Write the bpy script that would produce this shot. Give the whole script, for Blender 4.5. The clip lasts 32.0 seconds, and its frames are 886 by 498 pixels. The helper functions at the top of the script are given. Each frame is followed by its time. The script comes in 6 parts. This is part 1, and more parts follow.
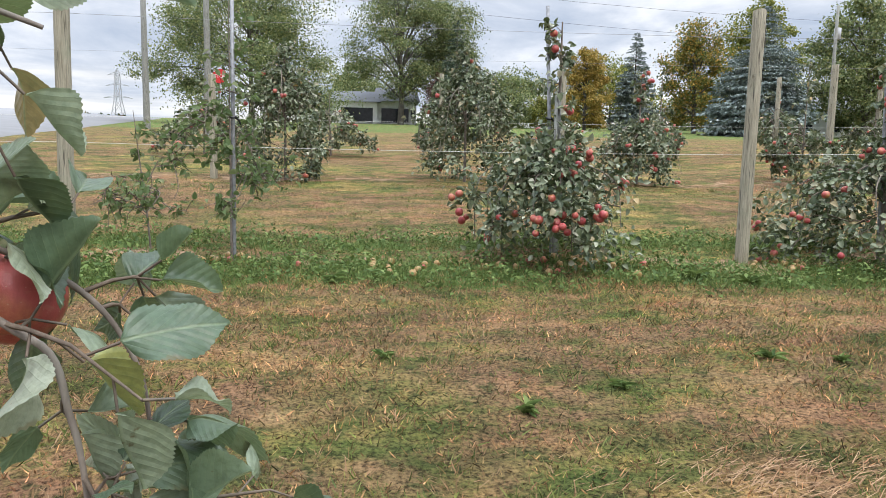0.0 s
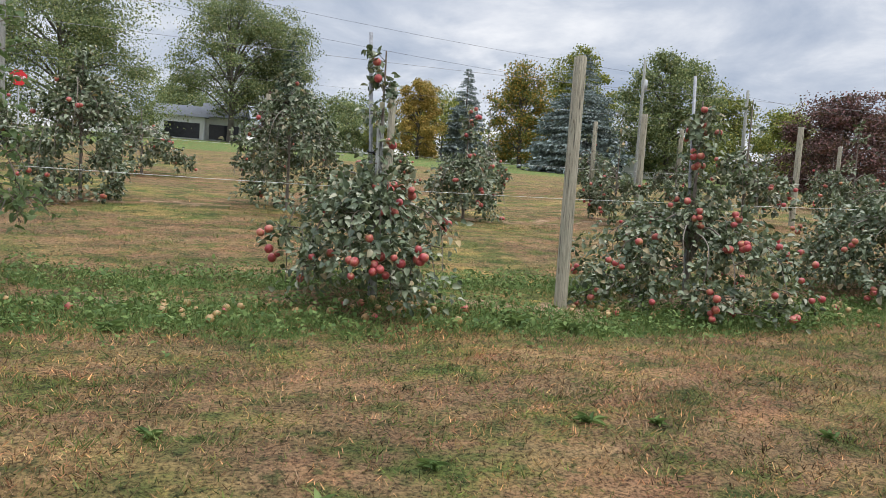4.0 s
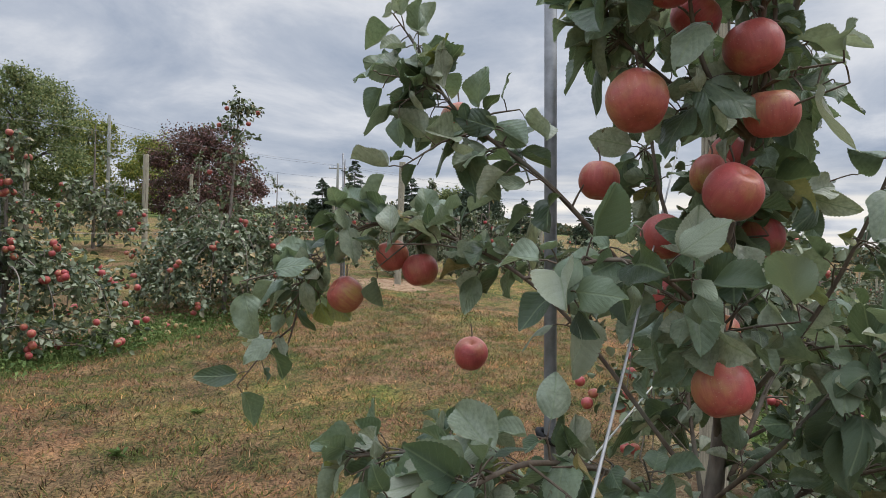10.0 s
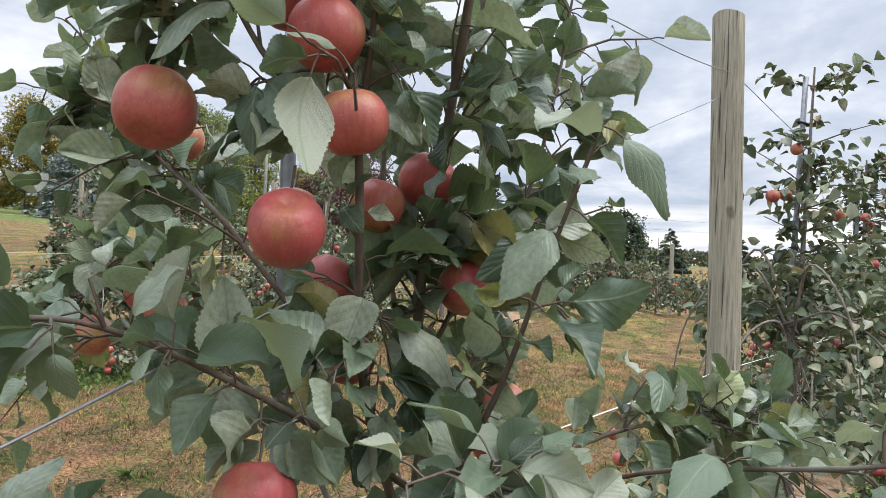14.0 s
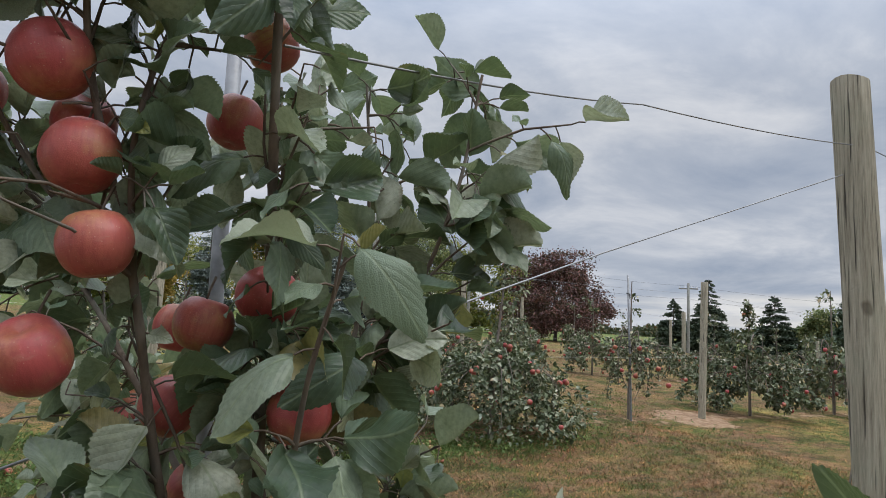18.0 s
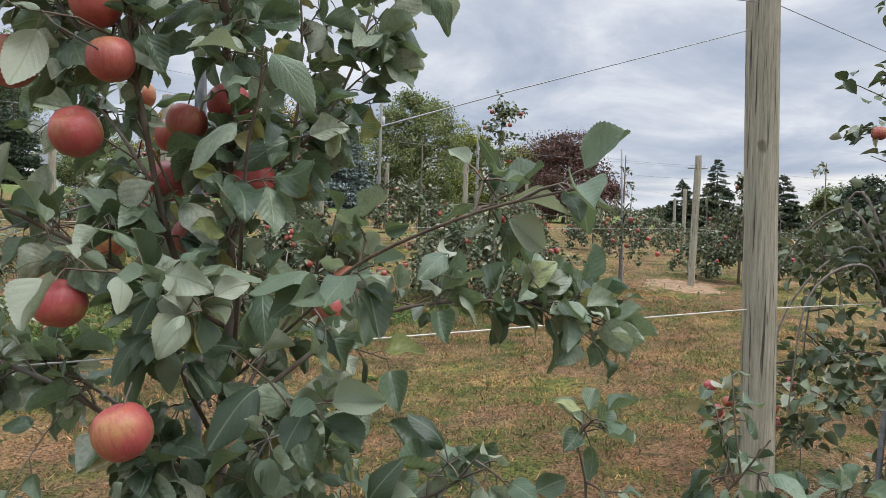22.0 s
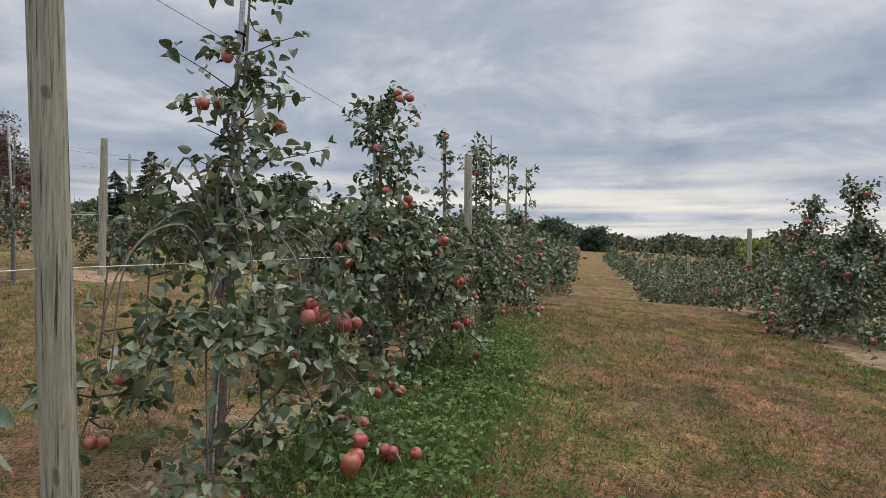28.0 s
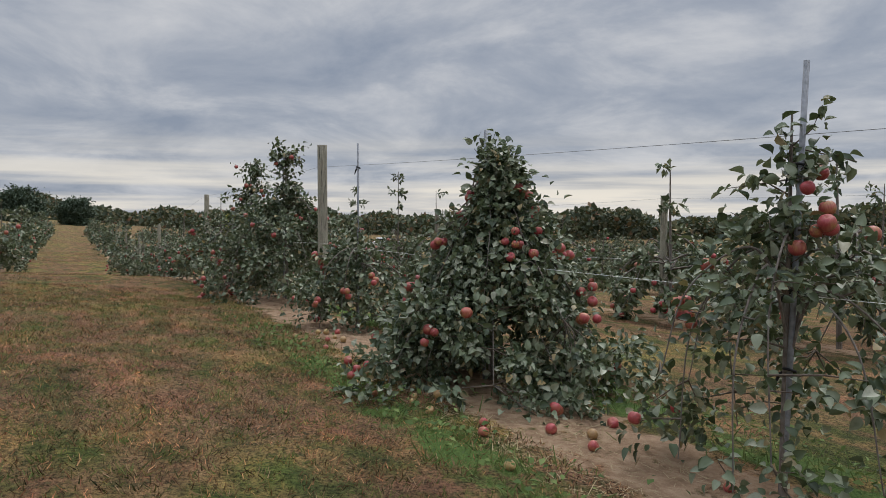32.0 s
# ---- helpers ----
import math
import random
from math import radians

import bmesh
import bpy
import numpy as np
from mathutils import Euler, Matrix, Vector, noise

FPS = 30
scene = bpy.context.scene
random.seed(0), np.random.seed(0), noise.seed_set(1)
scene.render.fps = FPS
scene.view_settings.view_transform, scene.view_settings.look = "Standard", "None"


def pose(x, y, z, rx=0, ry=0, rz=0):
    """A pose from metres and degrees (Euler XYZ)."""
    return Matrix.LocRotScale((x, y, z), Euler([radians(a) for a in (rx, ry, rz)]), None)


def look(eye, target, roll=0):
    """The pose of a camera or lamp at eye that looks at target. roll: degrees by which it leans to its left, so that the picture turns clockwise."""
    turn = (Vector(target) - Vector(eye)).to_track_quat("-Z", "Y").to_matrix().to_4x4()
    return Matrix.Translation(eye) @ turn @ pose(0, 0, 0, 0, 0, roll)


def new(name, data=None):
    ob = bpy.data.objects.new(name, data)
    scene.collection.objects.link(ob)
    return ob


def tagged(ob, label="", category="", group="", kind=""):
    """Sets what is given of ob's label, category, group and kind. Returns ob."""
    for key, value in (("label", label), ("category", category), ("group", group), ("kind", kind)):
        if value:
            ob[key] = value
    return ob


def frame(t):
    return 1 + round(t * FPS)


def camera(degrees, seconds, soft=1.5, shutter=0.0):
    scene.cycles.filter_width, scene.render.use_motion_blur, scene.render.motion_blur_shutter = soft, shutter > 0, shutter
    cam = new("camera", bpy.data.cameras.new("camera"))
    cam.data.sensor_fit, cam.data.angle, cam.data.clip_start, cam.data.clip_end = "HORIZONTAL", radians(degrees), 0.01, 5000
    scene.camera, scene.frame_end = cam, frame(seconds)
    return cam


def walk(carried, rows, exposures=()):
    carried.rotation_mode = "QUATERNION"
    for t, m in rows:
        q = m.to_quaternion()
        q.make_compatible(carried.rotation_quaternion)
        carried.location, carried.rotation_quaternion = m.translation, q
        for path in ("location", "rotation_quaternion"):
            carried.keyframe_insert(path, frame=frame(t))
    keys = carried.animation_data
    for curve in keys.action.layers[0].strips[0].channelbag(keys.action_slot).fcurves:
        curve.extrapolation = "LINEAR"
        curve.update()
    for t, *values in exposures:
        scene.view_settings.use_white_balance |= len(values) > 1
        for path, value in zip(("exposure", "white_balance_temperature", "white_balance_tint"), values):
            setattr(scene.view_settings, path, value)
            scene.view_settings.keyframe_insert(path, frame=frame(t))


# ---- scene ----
cam = camera(63.3, 32.0, 0.4)
PATH = [
    (0, (0.259, 0.38, 1.31), (0.456, 2.354, 1.062), 1.0),
    (0.5, (0.318, 0.396, 1.292), (0.554, 2.365, 1.033), 1.2),
    (1, (0.367, 0.486, 1.295), (0.665, 2.448, 1.049), 1.2),
    (1.5, (0.379, 0.584, 1.322), (0.757, 2.536, 1.105), 1.3),
    (2, (0.385, 0.649, 1.334), (0.815, 2.592, 1.134), 1.4),
    (2.5, (0.402, 0.714, 1.338), (0.854, 2.653, 1.152), 1.6),
    (4.5, (0.492, 0.855, 1.41), (1.253, 2.698, 1.259), 4.1),
    (5, (0.485, 0.879, 1.411), (1.374, 2.665, 1.271), 4.1),
    (5.5, (0.494, 0.894, 1.417), (1.506, 2.615, 1.29), 4.0),
    (6, (0.515, 0.889, 1.425), (1.636, 2.541, 1.309), 3.7),
    (6.5, (0.528, 0.876, 1.427), (1.74, 2.463, 1.322), 3.2),
    (7, (0.544, 0.874, 1.424), (1.856, 2.381, 1.336), 2.6),
    (7.5, (0.548, 0.854, 1.426), (1.967, 2.262, 1.357), 1.9),
    (8, (0.583, 0.829, 1.432), (2.096, 2.136, 1.371), 1.3),
    (8.5, (0.621, 0.786, 1.445), (2.222, 1.984, 1.389), 1.2),
    (9, (0.669, 0.678, 1.434), (2.355, 1.753, 1.397), 1.2),
    (9.5, (0.712, 0.568, 1.444), (2.477, 1.509, 1.418), 1.2),
    (10, (0.805, 0.447, 1.438), (2.625, 1.276, 1.421), 1.4),
    (10.5, (0.848, 0.349, 1.432), (2.709, 1.081, 1.428), 1.5),
    (11, (0.952, 0.309, 1.452), (2.836, 0.979, 1.458), 1.1),
    (11.5, (1.074, 0.28, 1.465), (2.961, 0.943, 1.482), 0.9),
    (12, (1.168, 0.258, 1.477), (3.035, 0.973, 1.512), 0.4),
    (12.5, (1.237, 0.181, 1.479), (3.033, 1.061, 1.518), 1.4),
    (13, (1.291, 0.074, 1.474), (3.012, 1.092, 1.5), 2.2),
    (13.5, (1.323, -0.063, 1.481), (2.987, 1.046, 1.486), 3.6),
    (15.5, (1.506, 0.018, 1.545), (2.874, 1.451, 1.813), -0.0),
    (16, (1.53, -0.023, 1.589), (2.756, 1.529, 1.885), 2.4),
    (16.5, (1.565, -0.079, 1.602), (2.706, 1.527, 1.945), 2.6),
    (17, (1.601, -0.12, 1.59), (2.776, 1.461, 1.938), 2.4),
    (17.5, (1.679, -0.203, 1.554), (2.881, 1.359, 1.896), 2.0),
    (18, (1.738, -0.302, 1.54), (2.931, 1.278, 1.821), 2.9),
    (18.5, (1.737, -0.373, 1.527), (2.907, 1.231, 1.768), 3.2),
    (19, (1.702, -0.401, 1.516), (2.878, 1.204, 1.716), 2.7),
    (19.5, (1.662, -0.44, 1.489), (2.872, 1.146, 1.625), 2.2),
    (20, (1.618, -0.506, 1.449), (2.855, 1.064, 1.516), 2.0),
    (20.5, (1.573, -0.562, 1.416), (2.836, 0.989, 1.432), 1.8),
    (21, (1.555, -0.598, 1.393), (2.831, 0.942, 1.391), 1.6),
    (21.5, (1.582, -0.647, 1.399), (2.834, 0.912, 1.381), 1.8),
    (22, (1.645, -0.735, 1.376), (2.837, 0.87, 1.339), 2.0),
    (22.5, (1.706, -0.807, 1.34), (2.834, 0.843, 1.276), 2.2),
    (23, (1.735, -0.847, 1.315), (2.814, 0.834, 1.227), 2.5),
    (23.5, (1.74, -0.881, 1.284), (2.797, 0.814, 1.178), 2.4),
    (24, (1.744, -0.91, 1.256), (2.852, 0.751, 1.133), 2.0),
    (24.5, (1.863, -0.907, 1.212), (3.088, 0.669, 1.079), 2.1),
    (25, (1.878, -0.98, 1.223), (3.244, 0.474, 1.088), 1.2),
    (25.5, (1.904, -1.027, 1.226), (3.411, 0.283, 1.1), 1.0),
    (26, (1.935, -1.058, 1.228), (3.569, 0.089, 1.11), 1.1),
    (26.5, (1.952, -1.081, 1.242), (3.706, -0.127, 1.128), 1.3),
    (28.5, (1.992, -1.091, 1.253), (3.984, -0.913, 1.265), -0.2),
    (29, (1.994, -1.11, 1.261), (3.993, -1.147, 1.292), -0.6),
    (29.5, (1.953, -1.147, 1.267), (3.939, -1.386, 1.289), -0.9),
    (30, (2.046, -1.315, 1.237), (4.003, -1.727, 1.232), -0.8),
    (30.5, (2.169, -1.591, 1.196), (4.083, -2.171, 1.155), -0.6),
    (31, (2.347, -1.783, 1.154), (4.195, -2.544, 1.104), -0.3),
    (31.5, (2.565, -1.968, 1.125), (4.355, -2.858, 1.061), 0.1),
    (32, (2.768, -2.173, 1.075), (4.539, -3.099, 0.986), 0.2),
]
EXPOSURE = [(0, 0.78), (1, 0.56), (2, 0.52), (5, 0.45), (6, 0.33), (9, 0.24), (11, 0.28), (12, 0.42), (13, 0.78), (14.5, 0.74), (16, 0.68), (17, 0.34), (19, 0.1), (20, 0.3), (21, 0.36), (23, 0.56), (24, 0.58), (25, 0.52), (26, 0.32), (29, 0.02), (30, 0.06), (31, 0.18), (32, -0.2)]
walk(cam, [(t, look(eye, target, roll)) for t, eye, target, roll in PATH], EXPOSURE)

# ---- light ----
SUN_EL, SUN_AZ = 58.0, 150.0
world = bpy.data.worlds.new("overcast_sky")
scene.world = world
world.use_nodes = True
wn, wl = world.node_tree.nodes, world.node_tree.links
wn.clear()


def wnode(kind, **kw):
    n = wn.new(kind)
    for k, v in kw.items():
        n.inputs[k].default_value = v
    return n


sky = wn.new("ShaderNodeTexSky")
sky.sky_type, sky.sun_disc = "NISHITA", False
sky.sun_elevation, sky.sun_rotation = radians(SUN_EL), radians(SUN_AZ)
coord = wn.new("ShaderNodeTexCoord")
sep = wn.new("ShaderNodeSeparateXYZ")
wl.new(coord.outputs["Generated"], sep.inputs[0])
# a flat cloud deck: the direction is projected on a plane overhead
high = wnode("ShaderNodeMath", **{})
high.operation = "MAXIMUM"
high.inputs[1].default_value = 0.0
wl.new(sep.outputs["Z"], high.inputs[0])
lift = wn.new("ShaderNodeMath")
lift.operation = "ADD"
lift.inputs[1].default_value = 0.20
wl.new(high.outputs[0], lift.inputs[0])
deck = []
for axis in "XY":
    d = wn.new("ShaderNodeMath")
    d.operation = "DIVIDE"
    wl.new(sep.outputs[axis], d.inputs[0])
    wl.new(lift.outputs[0], d.inputs[1])
    deck.append(d)
comb = wn.new("ShaderNodeCombineXYZ")
wl.new(deck[0].outputs[0], comb.inputs[0])
wl.new(deck[1].outputs[0], comb.inputs[1])
cloud = wn.new("ShaderNodeTexNoise")
cloud.inputs["Scale"].default_value = 1.5
cloud.inputs["Detail"].default_value = 8.0
cloud.inputs["Roughness"].default_value = 0.6
cloud.inputs["Distortion"].default_value = 0.35
wl.new(comb.outputs[0], cloud.inputs["Vector"])
ramp = wn.new("ShaderNodeValToRGB")
e = ramp.color_ramp.elements
e[0].position, e[0].color = 0.33, (0.41, 0.48, 0.61, 1)
e[1].position, e[1].color = 0.68, (0.90, 0.92, 0.97, 1)
m = ramp.color_ramp.elements.new(0.50)
m.color = (0.58, 0.635, 0.74, 1)
wl.new(cloud.outputs["Fac"], ramp.inputs[0])
# brighter, slightly warm band low over the horizon
low = wn.new("ShaderNodeMapRange")
low.inputs["From Min"].default_value = 0.03
low.inputs["From Max"].default_value = 0.12
low.inputs["To Min"].default_value = 0.95
low.inputs["To Max"].default_value = 0.0
wl.new(high.outputs[0], low.inputs["Value"])
band = wn.new("ShaderNodeTexNoise")
band.inputs["Scale"].default_value = 2.2
band.inputs["Detail"].default_value = 7.0
bmap = wn.new("ShaderNodeMapping")
bmap.inputs["Scale"].default_value = (1.0, 1.0, 20.0)
wl.new(coord.outputs["Generated"], bmap.inputs["Vector"])
wl.new(bmap.outputs[0], band.inputs["Vector"])
bandr = wn.new("ShaderNodeMapRange")
bandr.inputs["From Min"].default_value = 0.42
bandr.inputs["From Max"].default_value = 0.62
wl.new(band.outputs["Fac"], bandr.inputs["Value"])
lowm = wn.new("ShaderNodeMath")
lowm.operation = "MULTIPLY"
wl.new(low.outputs[0], lowm.inputs[0])
wl.new(bandr.outputs[0], lowm.inputs[1])
warm = wn.new("ShaderNodeMixRGB")
warm.inputs["Color2"].default_value = (1.36, 1.27, 1.12, 1)
wl.new(lowm.outputs[0], warm.inputs["Fac"])
wl.new(ramp.outputs["Color"], warm.inputs["Color1"])
bg_cloud = wn.new("ShaderNodeBackground")
rise = wn.new("ShaderNodeMapRange")
rise.interpolation_type = "SMOOTHSTEP"
for k, v in (("From Min", 0.30), ("From Max", 0.95), ("To Min", 0.74), ("To Max", 3.1)):
    rise.inputs[k].default_value = v
wl.new(high.outputs[0], rise.inputs["Value"])
wl.new(rise.outputs[0], bg_cloud.inputs["Strength"])
wl.new(warm.outputs[0], bg_cloud.inputs["Color"])
bg_sky = wn.new("ShaderNodeBackground")
bg_sky.inputs["Strength"].default_value = 0.05
wl.new(sky.outputs["Color"], bg_sky.inputs["Color"])
mixs = wn.new("ShaderNodeMixShader")
mixs.inputs[0].default_value = 0.93
wl.new(bg_sky.outputs[0], mixs.inputs[1])
wl.new(bg_cloud.outputs[0], mixs.inputs[2])
wout = wn.new("ShaderNodeOutputWorld")
wl.new(mixs.outputs[0], wout.inputs["Surface"])

sun_data = bpy.data.lights.new("sun", "SUN")
sun_data.energy, sun_data.angle, sun_data.color = 1.4, radians(40), (1.0, 0.96, 0.9)
sun = new("sun", sun_data)
sun.matrix_world = look((0, 0, 30), (0 - math.sin(radians(SUN_AZ)), 0 - math.cos(radians(SUN_AZ)), 30 - math.tan(radians(SUN_EL))))


# ---- materials ----
def material(name, rough=0.7, metal=0.0, spec=0.3):
    mat = bpy.data.materials.new(name)
    mat.use_nodes = True
    nt = mat.node_tree
    bsdf = nt.nodes["Principled BSDF"]
    bsdf.inputs["Roughness"].default_value = rough
    bsdf.inputs["Metallic"].default_value = metal
    bsdf.inputs["Specular IOR Level"].default_value = spec
    return mat, nt, bsdf


def noise_of(nt, scale, detail=4.0, rough=0.55, stretch=None, source="Object", offset=None):
    tc = nt.nodes.new("ShaderNodeTexCoord")
    out = tc.outputs[source]
    if stretch or offset:
        mp = nt.nodes.new("ShaderNodeMapping")
        mp.inputs["Scale"].default_value = stretch or (1, 1, 1)
        mp.inputs["Location"].default_value = offset or (0, 0, 0)
        nt.links.new(out, mp.inputs["Vector"])
        out = mp.outputs[0]
    n = nt.nodes.new("ShaderNodeTexNoise")
    n.inputs["Scale"].default_value = scale
    n.inputs["Detail"].default_value = detail
    n.inputs["Roughness"].default_value = rough
    nt.links.new(out, n.inputs["Vector"])
    return n.outputs["Fac"]


def ramp_of(nt, fac, stops):
    r = nt.nodes.new("ShaderNodeValToRGB")
    el = r.color_ramp.elements
    el[0].position, el[0].color = stops[0][0], (*stops[0][1], 1)
    el[1].position, el[1].color = stops[-1][0], (*stops[-1][1], 1)
    for p, c in stops[1:-1]:
        x = el.new(p)
        x.color = (*c, 1)
    nt.links.new(fac, r.inputs[0])
    return r.outputs["Color"]


def span(nt, fac, a, b, c=0.0, d=1.0):
    r = nt.nodes.new("ShaderNodeMapRange")
    for k, v in (("From Min", a), ("From Max", b), ("To Min", c), ("To Max", d)):
        r.inputs[k].default_value = v
    nt.links.new(fac, r.inputs["Value"])
    return r.outputs[0]


def mix(nt, fac, a, b, kind="MIX"):
    n = nt.nodes.new("ShaderNodeMixRGB")
    n.blend_type = kind
    for sock, v in zip(n.inputs, (fac, a, b)):
        if isinstance(v, bpy.types.NodeSocket):
            nt.links.new(v, sock)
        elif isinstance(v, tuple):
            sock.default_value = (*v, 1)
        else:
            sock.default_value = v
    return n.outputs[0]


def math_of(nt, op, a, b=0.0):
    n = nt.nodes.new("ShaderNodeMath")
    n.operation = op
    for sock, v in zip(n.inputs, (a, b)):
        if isinstance(v, bpy.types.NodeSocket):
            nt.links.new(v, sock)
        else:
            sock.default_value = v
    return n.outputs[0]


def bump_of(nt, bsdf, height, strength=0.3, distance=0.01):
    b = nt.nodes.new("ShaderNodeBump")
    b.inputs["Strength"].default_value = strength
    b.inputs["Distance"].default_value = distance
    nt.links.new(height, b.inputs["Height"])
    nt.links.new(b.outputs[0], bsdf.inputs["Normal"])


def each_random(nt):
    """A number from 0 to 1 for every object and every loose piece in it."""
    oi = nt.nodes.new("ShaderNodeObjectInfo")
    ge = nt.nodes.new("ShaderNodeNewGeometry")
    s = math_of(nt, "ADD", oi.outputs["Random"], ge.outputs["Random Per Island"])
    return math_of(nt, "FRACT", s)


def leaf_material(name, stops, veins=True, rough=0.31, through_it=0.44):
    mat, nt, bsdf = material(name, rough, 0, 0.5 if veins else 0.25)
    rnd = each_random(nt)
    col = ramp_of(nt, rnd, stops)
    blot = noise_of(nt, 60.0, 3.0)
    col = mix(nt, span(nt, blot, 0.45, 0.75, 0.0, 0.3), col, (0.10, 0.12, 0.05))
    if veins:
        uv = nt.nodes.new("ShaderNodeUVMap")
        sp = nt.nodes.new("ShaderNodeSeparateXYZ")
        nt.links.new(uv.outputs[0], sp.inputs[0])
        off = math_of(nt, "ABSOLUTE", math_of(nt, "SUBTRACT", sp.outputs["X"], 0.5))
        rib = span(nt, off, 0.010, 0.035, 1.0, 0.0)
        slant = math_of(nt, "SUBTRACT", math_of(nt, "MULTIPLY", sp.outputs["Y"], 6.5), math_of(nt, "MULTIPLY", off, 6.0))
        wedge = math_of(nt, "PINGPONG", slant, 0.5)
        side = span(nt, wedge, 0.0, 0.06, 1.0, 0.0)
        allv = math_of(nt, "MAXIMUM", rib, math_of(nt, "MULTIPLY", side, 0.35))
        col = mix(nt, math_of(nt, "MULTIPLY", allv, 0.6), col, (0.24, 0.30, 0.17))
        mott = noise_of(nt, 150.0, 4, 0.65)
        col = mix(nt, 1.0, col, ramp_of(nt, mott, [(0.35, (0.78, 0.80, 0.78)), (0.5, (1.0, 1.0, 1.0)), (0.66, (1.16, 1.15, 1.13))]), "MULTIPLY")
        # spots of scab and browned rims on some leaves
        scab = noise_of(nt, 42.0, 4, 0.6, offset=(3, 1, 7))
        col = mix(nt, span(nt, scab, 0.70, 0.74, 0.0, 0.8), col, (0.10, 0.065, 0.03))
        rim = math_of(nt, "ADD", off, span(nt, noise_of(nt, 30.0, 3, offset=(8, 2, 2)), 0.3, 0.7, -0.2, 0.1))
        col = mix(nt, span(nt, rim, 0.47, 0.53, 0.0, 0.55), col, (0.17, 0.12, 0.055))
        quilt = math_of(nt, "MULTIPLY", wedge, 0.5)
        bump_of(nt, bsdf, math_of(nt, "ADD", math_of(nt, "SUBTRACT", quilt, math_of(nt, "MULTIPLY", allv, 0.35)), math_of(nt, "MULTIPLY", blot, 0.7)), 0.4, 0.004)
    nt.links.new(col, bsdf.inputs["Base Color"])
    tl = nt.nodes.new("ShaderNodeBsdfTranslucent")
    nt.links.new(mix(nt, 0.5, col, (0.19, 0.24, 0.07)), tl.inputs["Color"])
    ms = nt.nodes.new("ShaderNodeMixShader")
    ms.inputs[0].default_value = through_it
    out = nt.nodes["Material Output"]
    nt.links.new(bsdf.outputs[0], ms.inputs[1])
    nt.links.new(tl.outputs[0], ms.inputs[2])
    nt.links.new(ms.outputs[0], out.inputs["Surface"])
    return mat


M_LEAF = leaf_material("apple_leaf", [(0, (0.032, 0.056, 0.033)), (0.30, (0.102, 0.156, 0.095)), (0.55, (0.200, 0.262, 0.172)), (0.76, (0.30, 0.35, 0.25)), (0.91, (0.38, 0.41, 0.31)), (0.96, (0.42, 0.44, 0.34)), (0.97, (0.28, 0.31, 0.085)), (1.0, (0.32, 0.23, 0.11))], True, 0.33, 0.34)
M_LEAF_FAR = leaf_material("apple_leaf_far", [(0, (0.026, 0.040, 0.022)), (0.35, (0.094, 0.122, 0.066)), (0.62, (0.190, 0.220, 0.132)), (0.84, (0.27, 0.29, 0.20)), (0.94, (0.38, 0.38, 0.285)), (1.0, (0.38, 0.27, 0.12))], False, 0.33, 0.14)
M_SAPLING = leaf_material("sapling_leaf", [(0, (0.08, 0.13, 0.05)), (0.6, (0.13, 0.19, 0.08)), (1, (0.25, 0.27, 0.14))], False, 0.5)
M_GREEN_TREE = leaf_material("broadleaf_green", [(0, (0.070, 0.095, 0.045)), (0.5, (0.175, 0.215, 0.095)), (0.85, (0.30, 0.32, 0.145)), (1, (0.42, 0.38, 0.15))], False, 0.6, 0.36)
M_LIME_TREE = leaf_material("broadleaf_lime", [(0, (0.09, 0.125, 0.03)), (0.5, (0.21, 0.23, 0.055)), (1, (0.42, 0.36, 0.08))], False, 0.6, 0.3)
M_YELLOW_TREE = leaf_material("broadleaf_yellow", [(0, (0.17, 0.15, 0.04)), (0.4, (0.34, 0.23, 0.05)), (1, (0.55, 0.34, 0.08))], False, 0.6, 0.3)
M_ORANGE_TREE = leaf_material("broadleaf_turning", [(0, (0.07, 0.10, 0.03)), (0.5, (0.16, 0.17, 0.04)), (0.7, (0.38, 0.27, 0.05)), (1, (0.55, 0.28, 0.05))], False, 0.6, 0.3)
M_MAROON_TREE = leaf_material("broadleaf_maroon", [(0, (0.050, 0.024, 0.028)), (0.6, (0.13, 0.055, 0.060)), (1, (0.25, 0.12, 0.11))], False, 0.6, 0.15)
M_SPRUCE = leaf_material("spruce_needles", [(0, (0.085, 0.11, 0.105)), (0.6, (0.20, 0.245, 0.235)), (1, (0.34, 0.39, 0.38))], False, 0.7, 0.05)
M_CONIFER = leaf_material("dark_conifer_needles", [(0, (0.028, 0.045, 0.028)), (0.6, (0.065, 0.095, 0.062)), (1, (0.12, 0.155, 0.11))], False, 0.7, 0.05)
M_WOODS = leaf_material("far_woods_leaves", [(0, (0.045, 0.058, 0.040)), (0.6, (0.085, 0.100, 0.062)), (0.9, (0.15, 0.125, 0.065)), (1, (0.22, 0.11, 0.065))], False, 0.8, 0.1)
M_CLOVER = leaf_material("ground_weeds", [(0, (0.045, 0.085, 0.022)), (0.5, (0.098, 0.155, 0.042)), (0.85, (0.155, 0.220, 0.060)), (1, (0.21, 0.27, 0.09))], False, 0.75, 0.25)
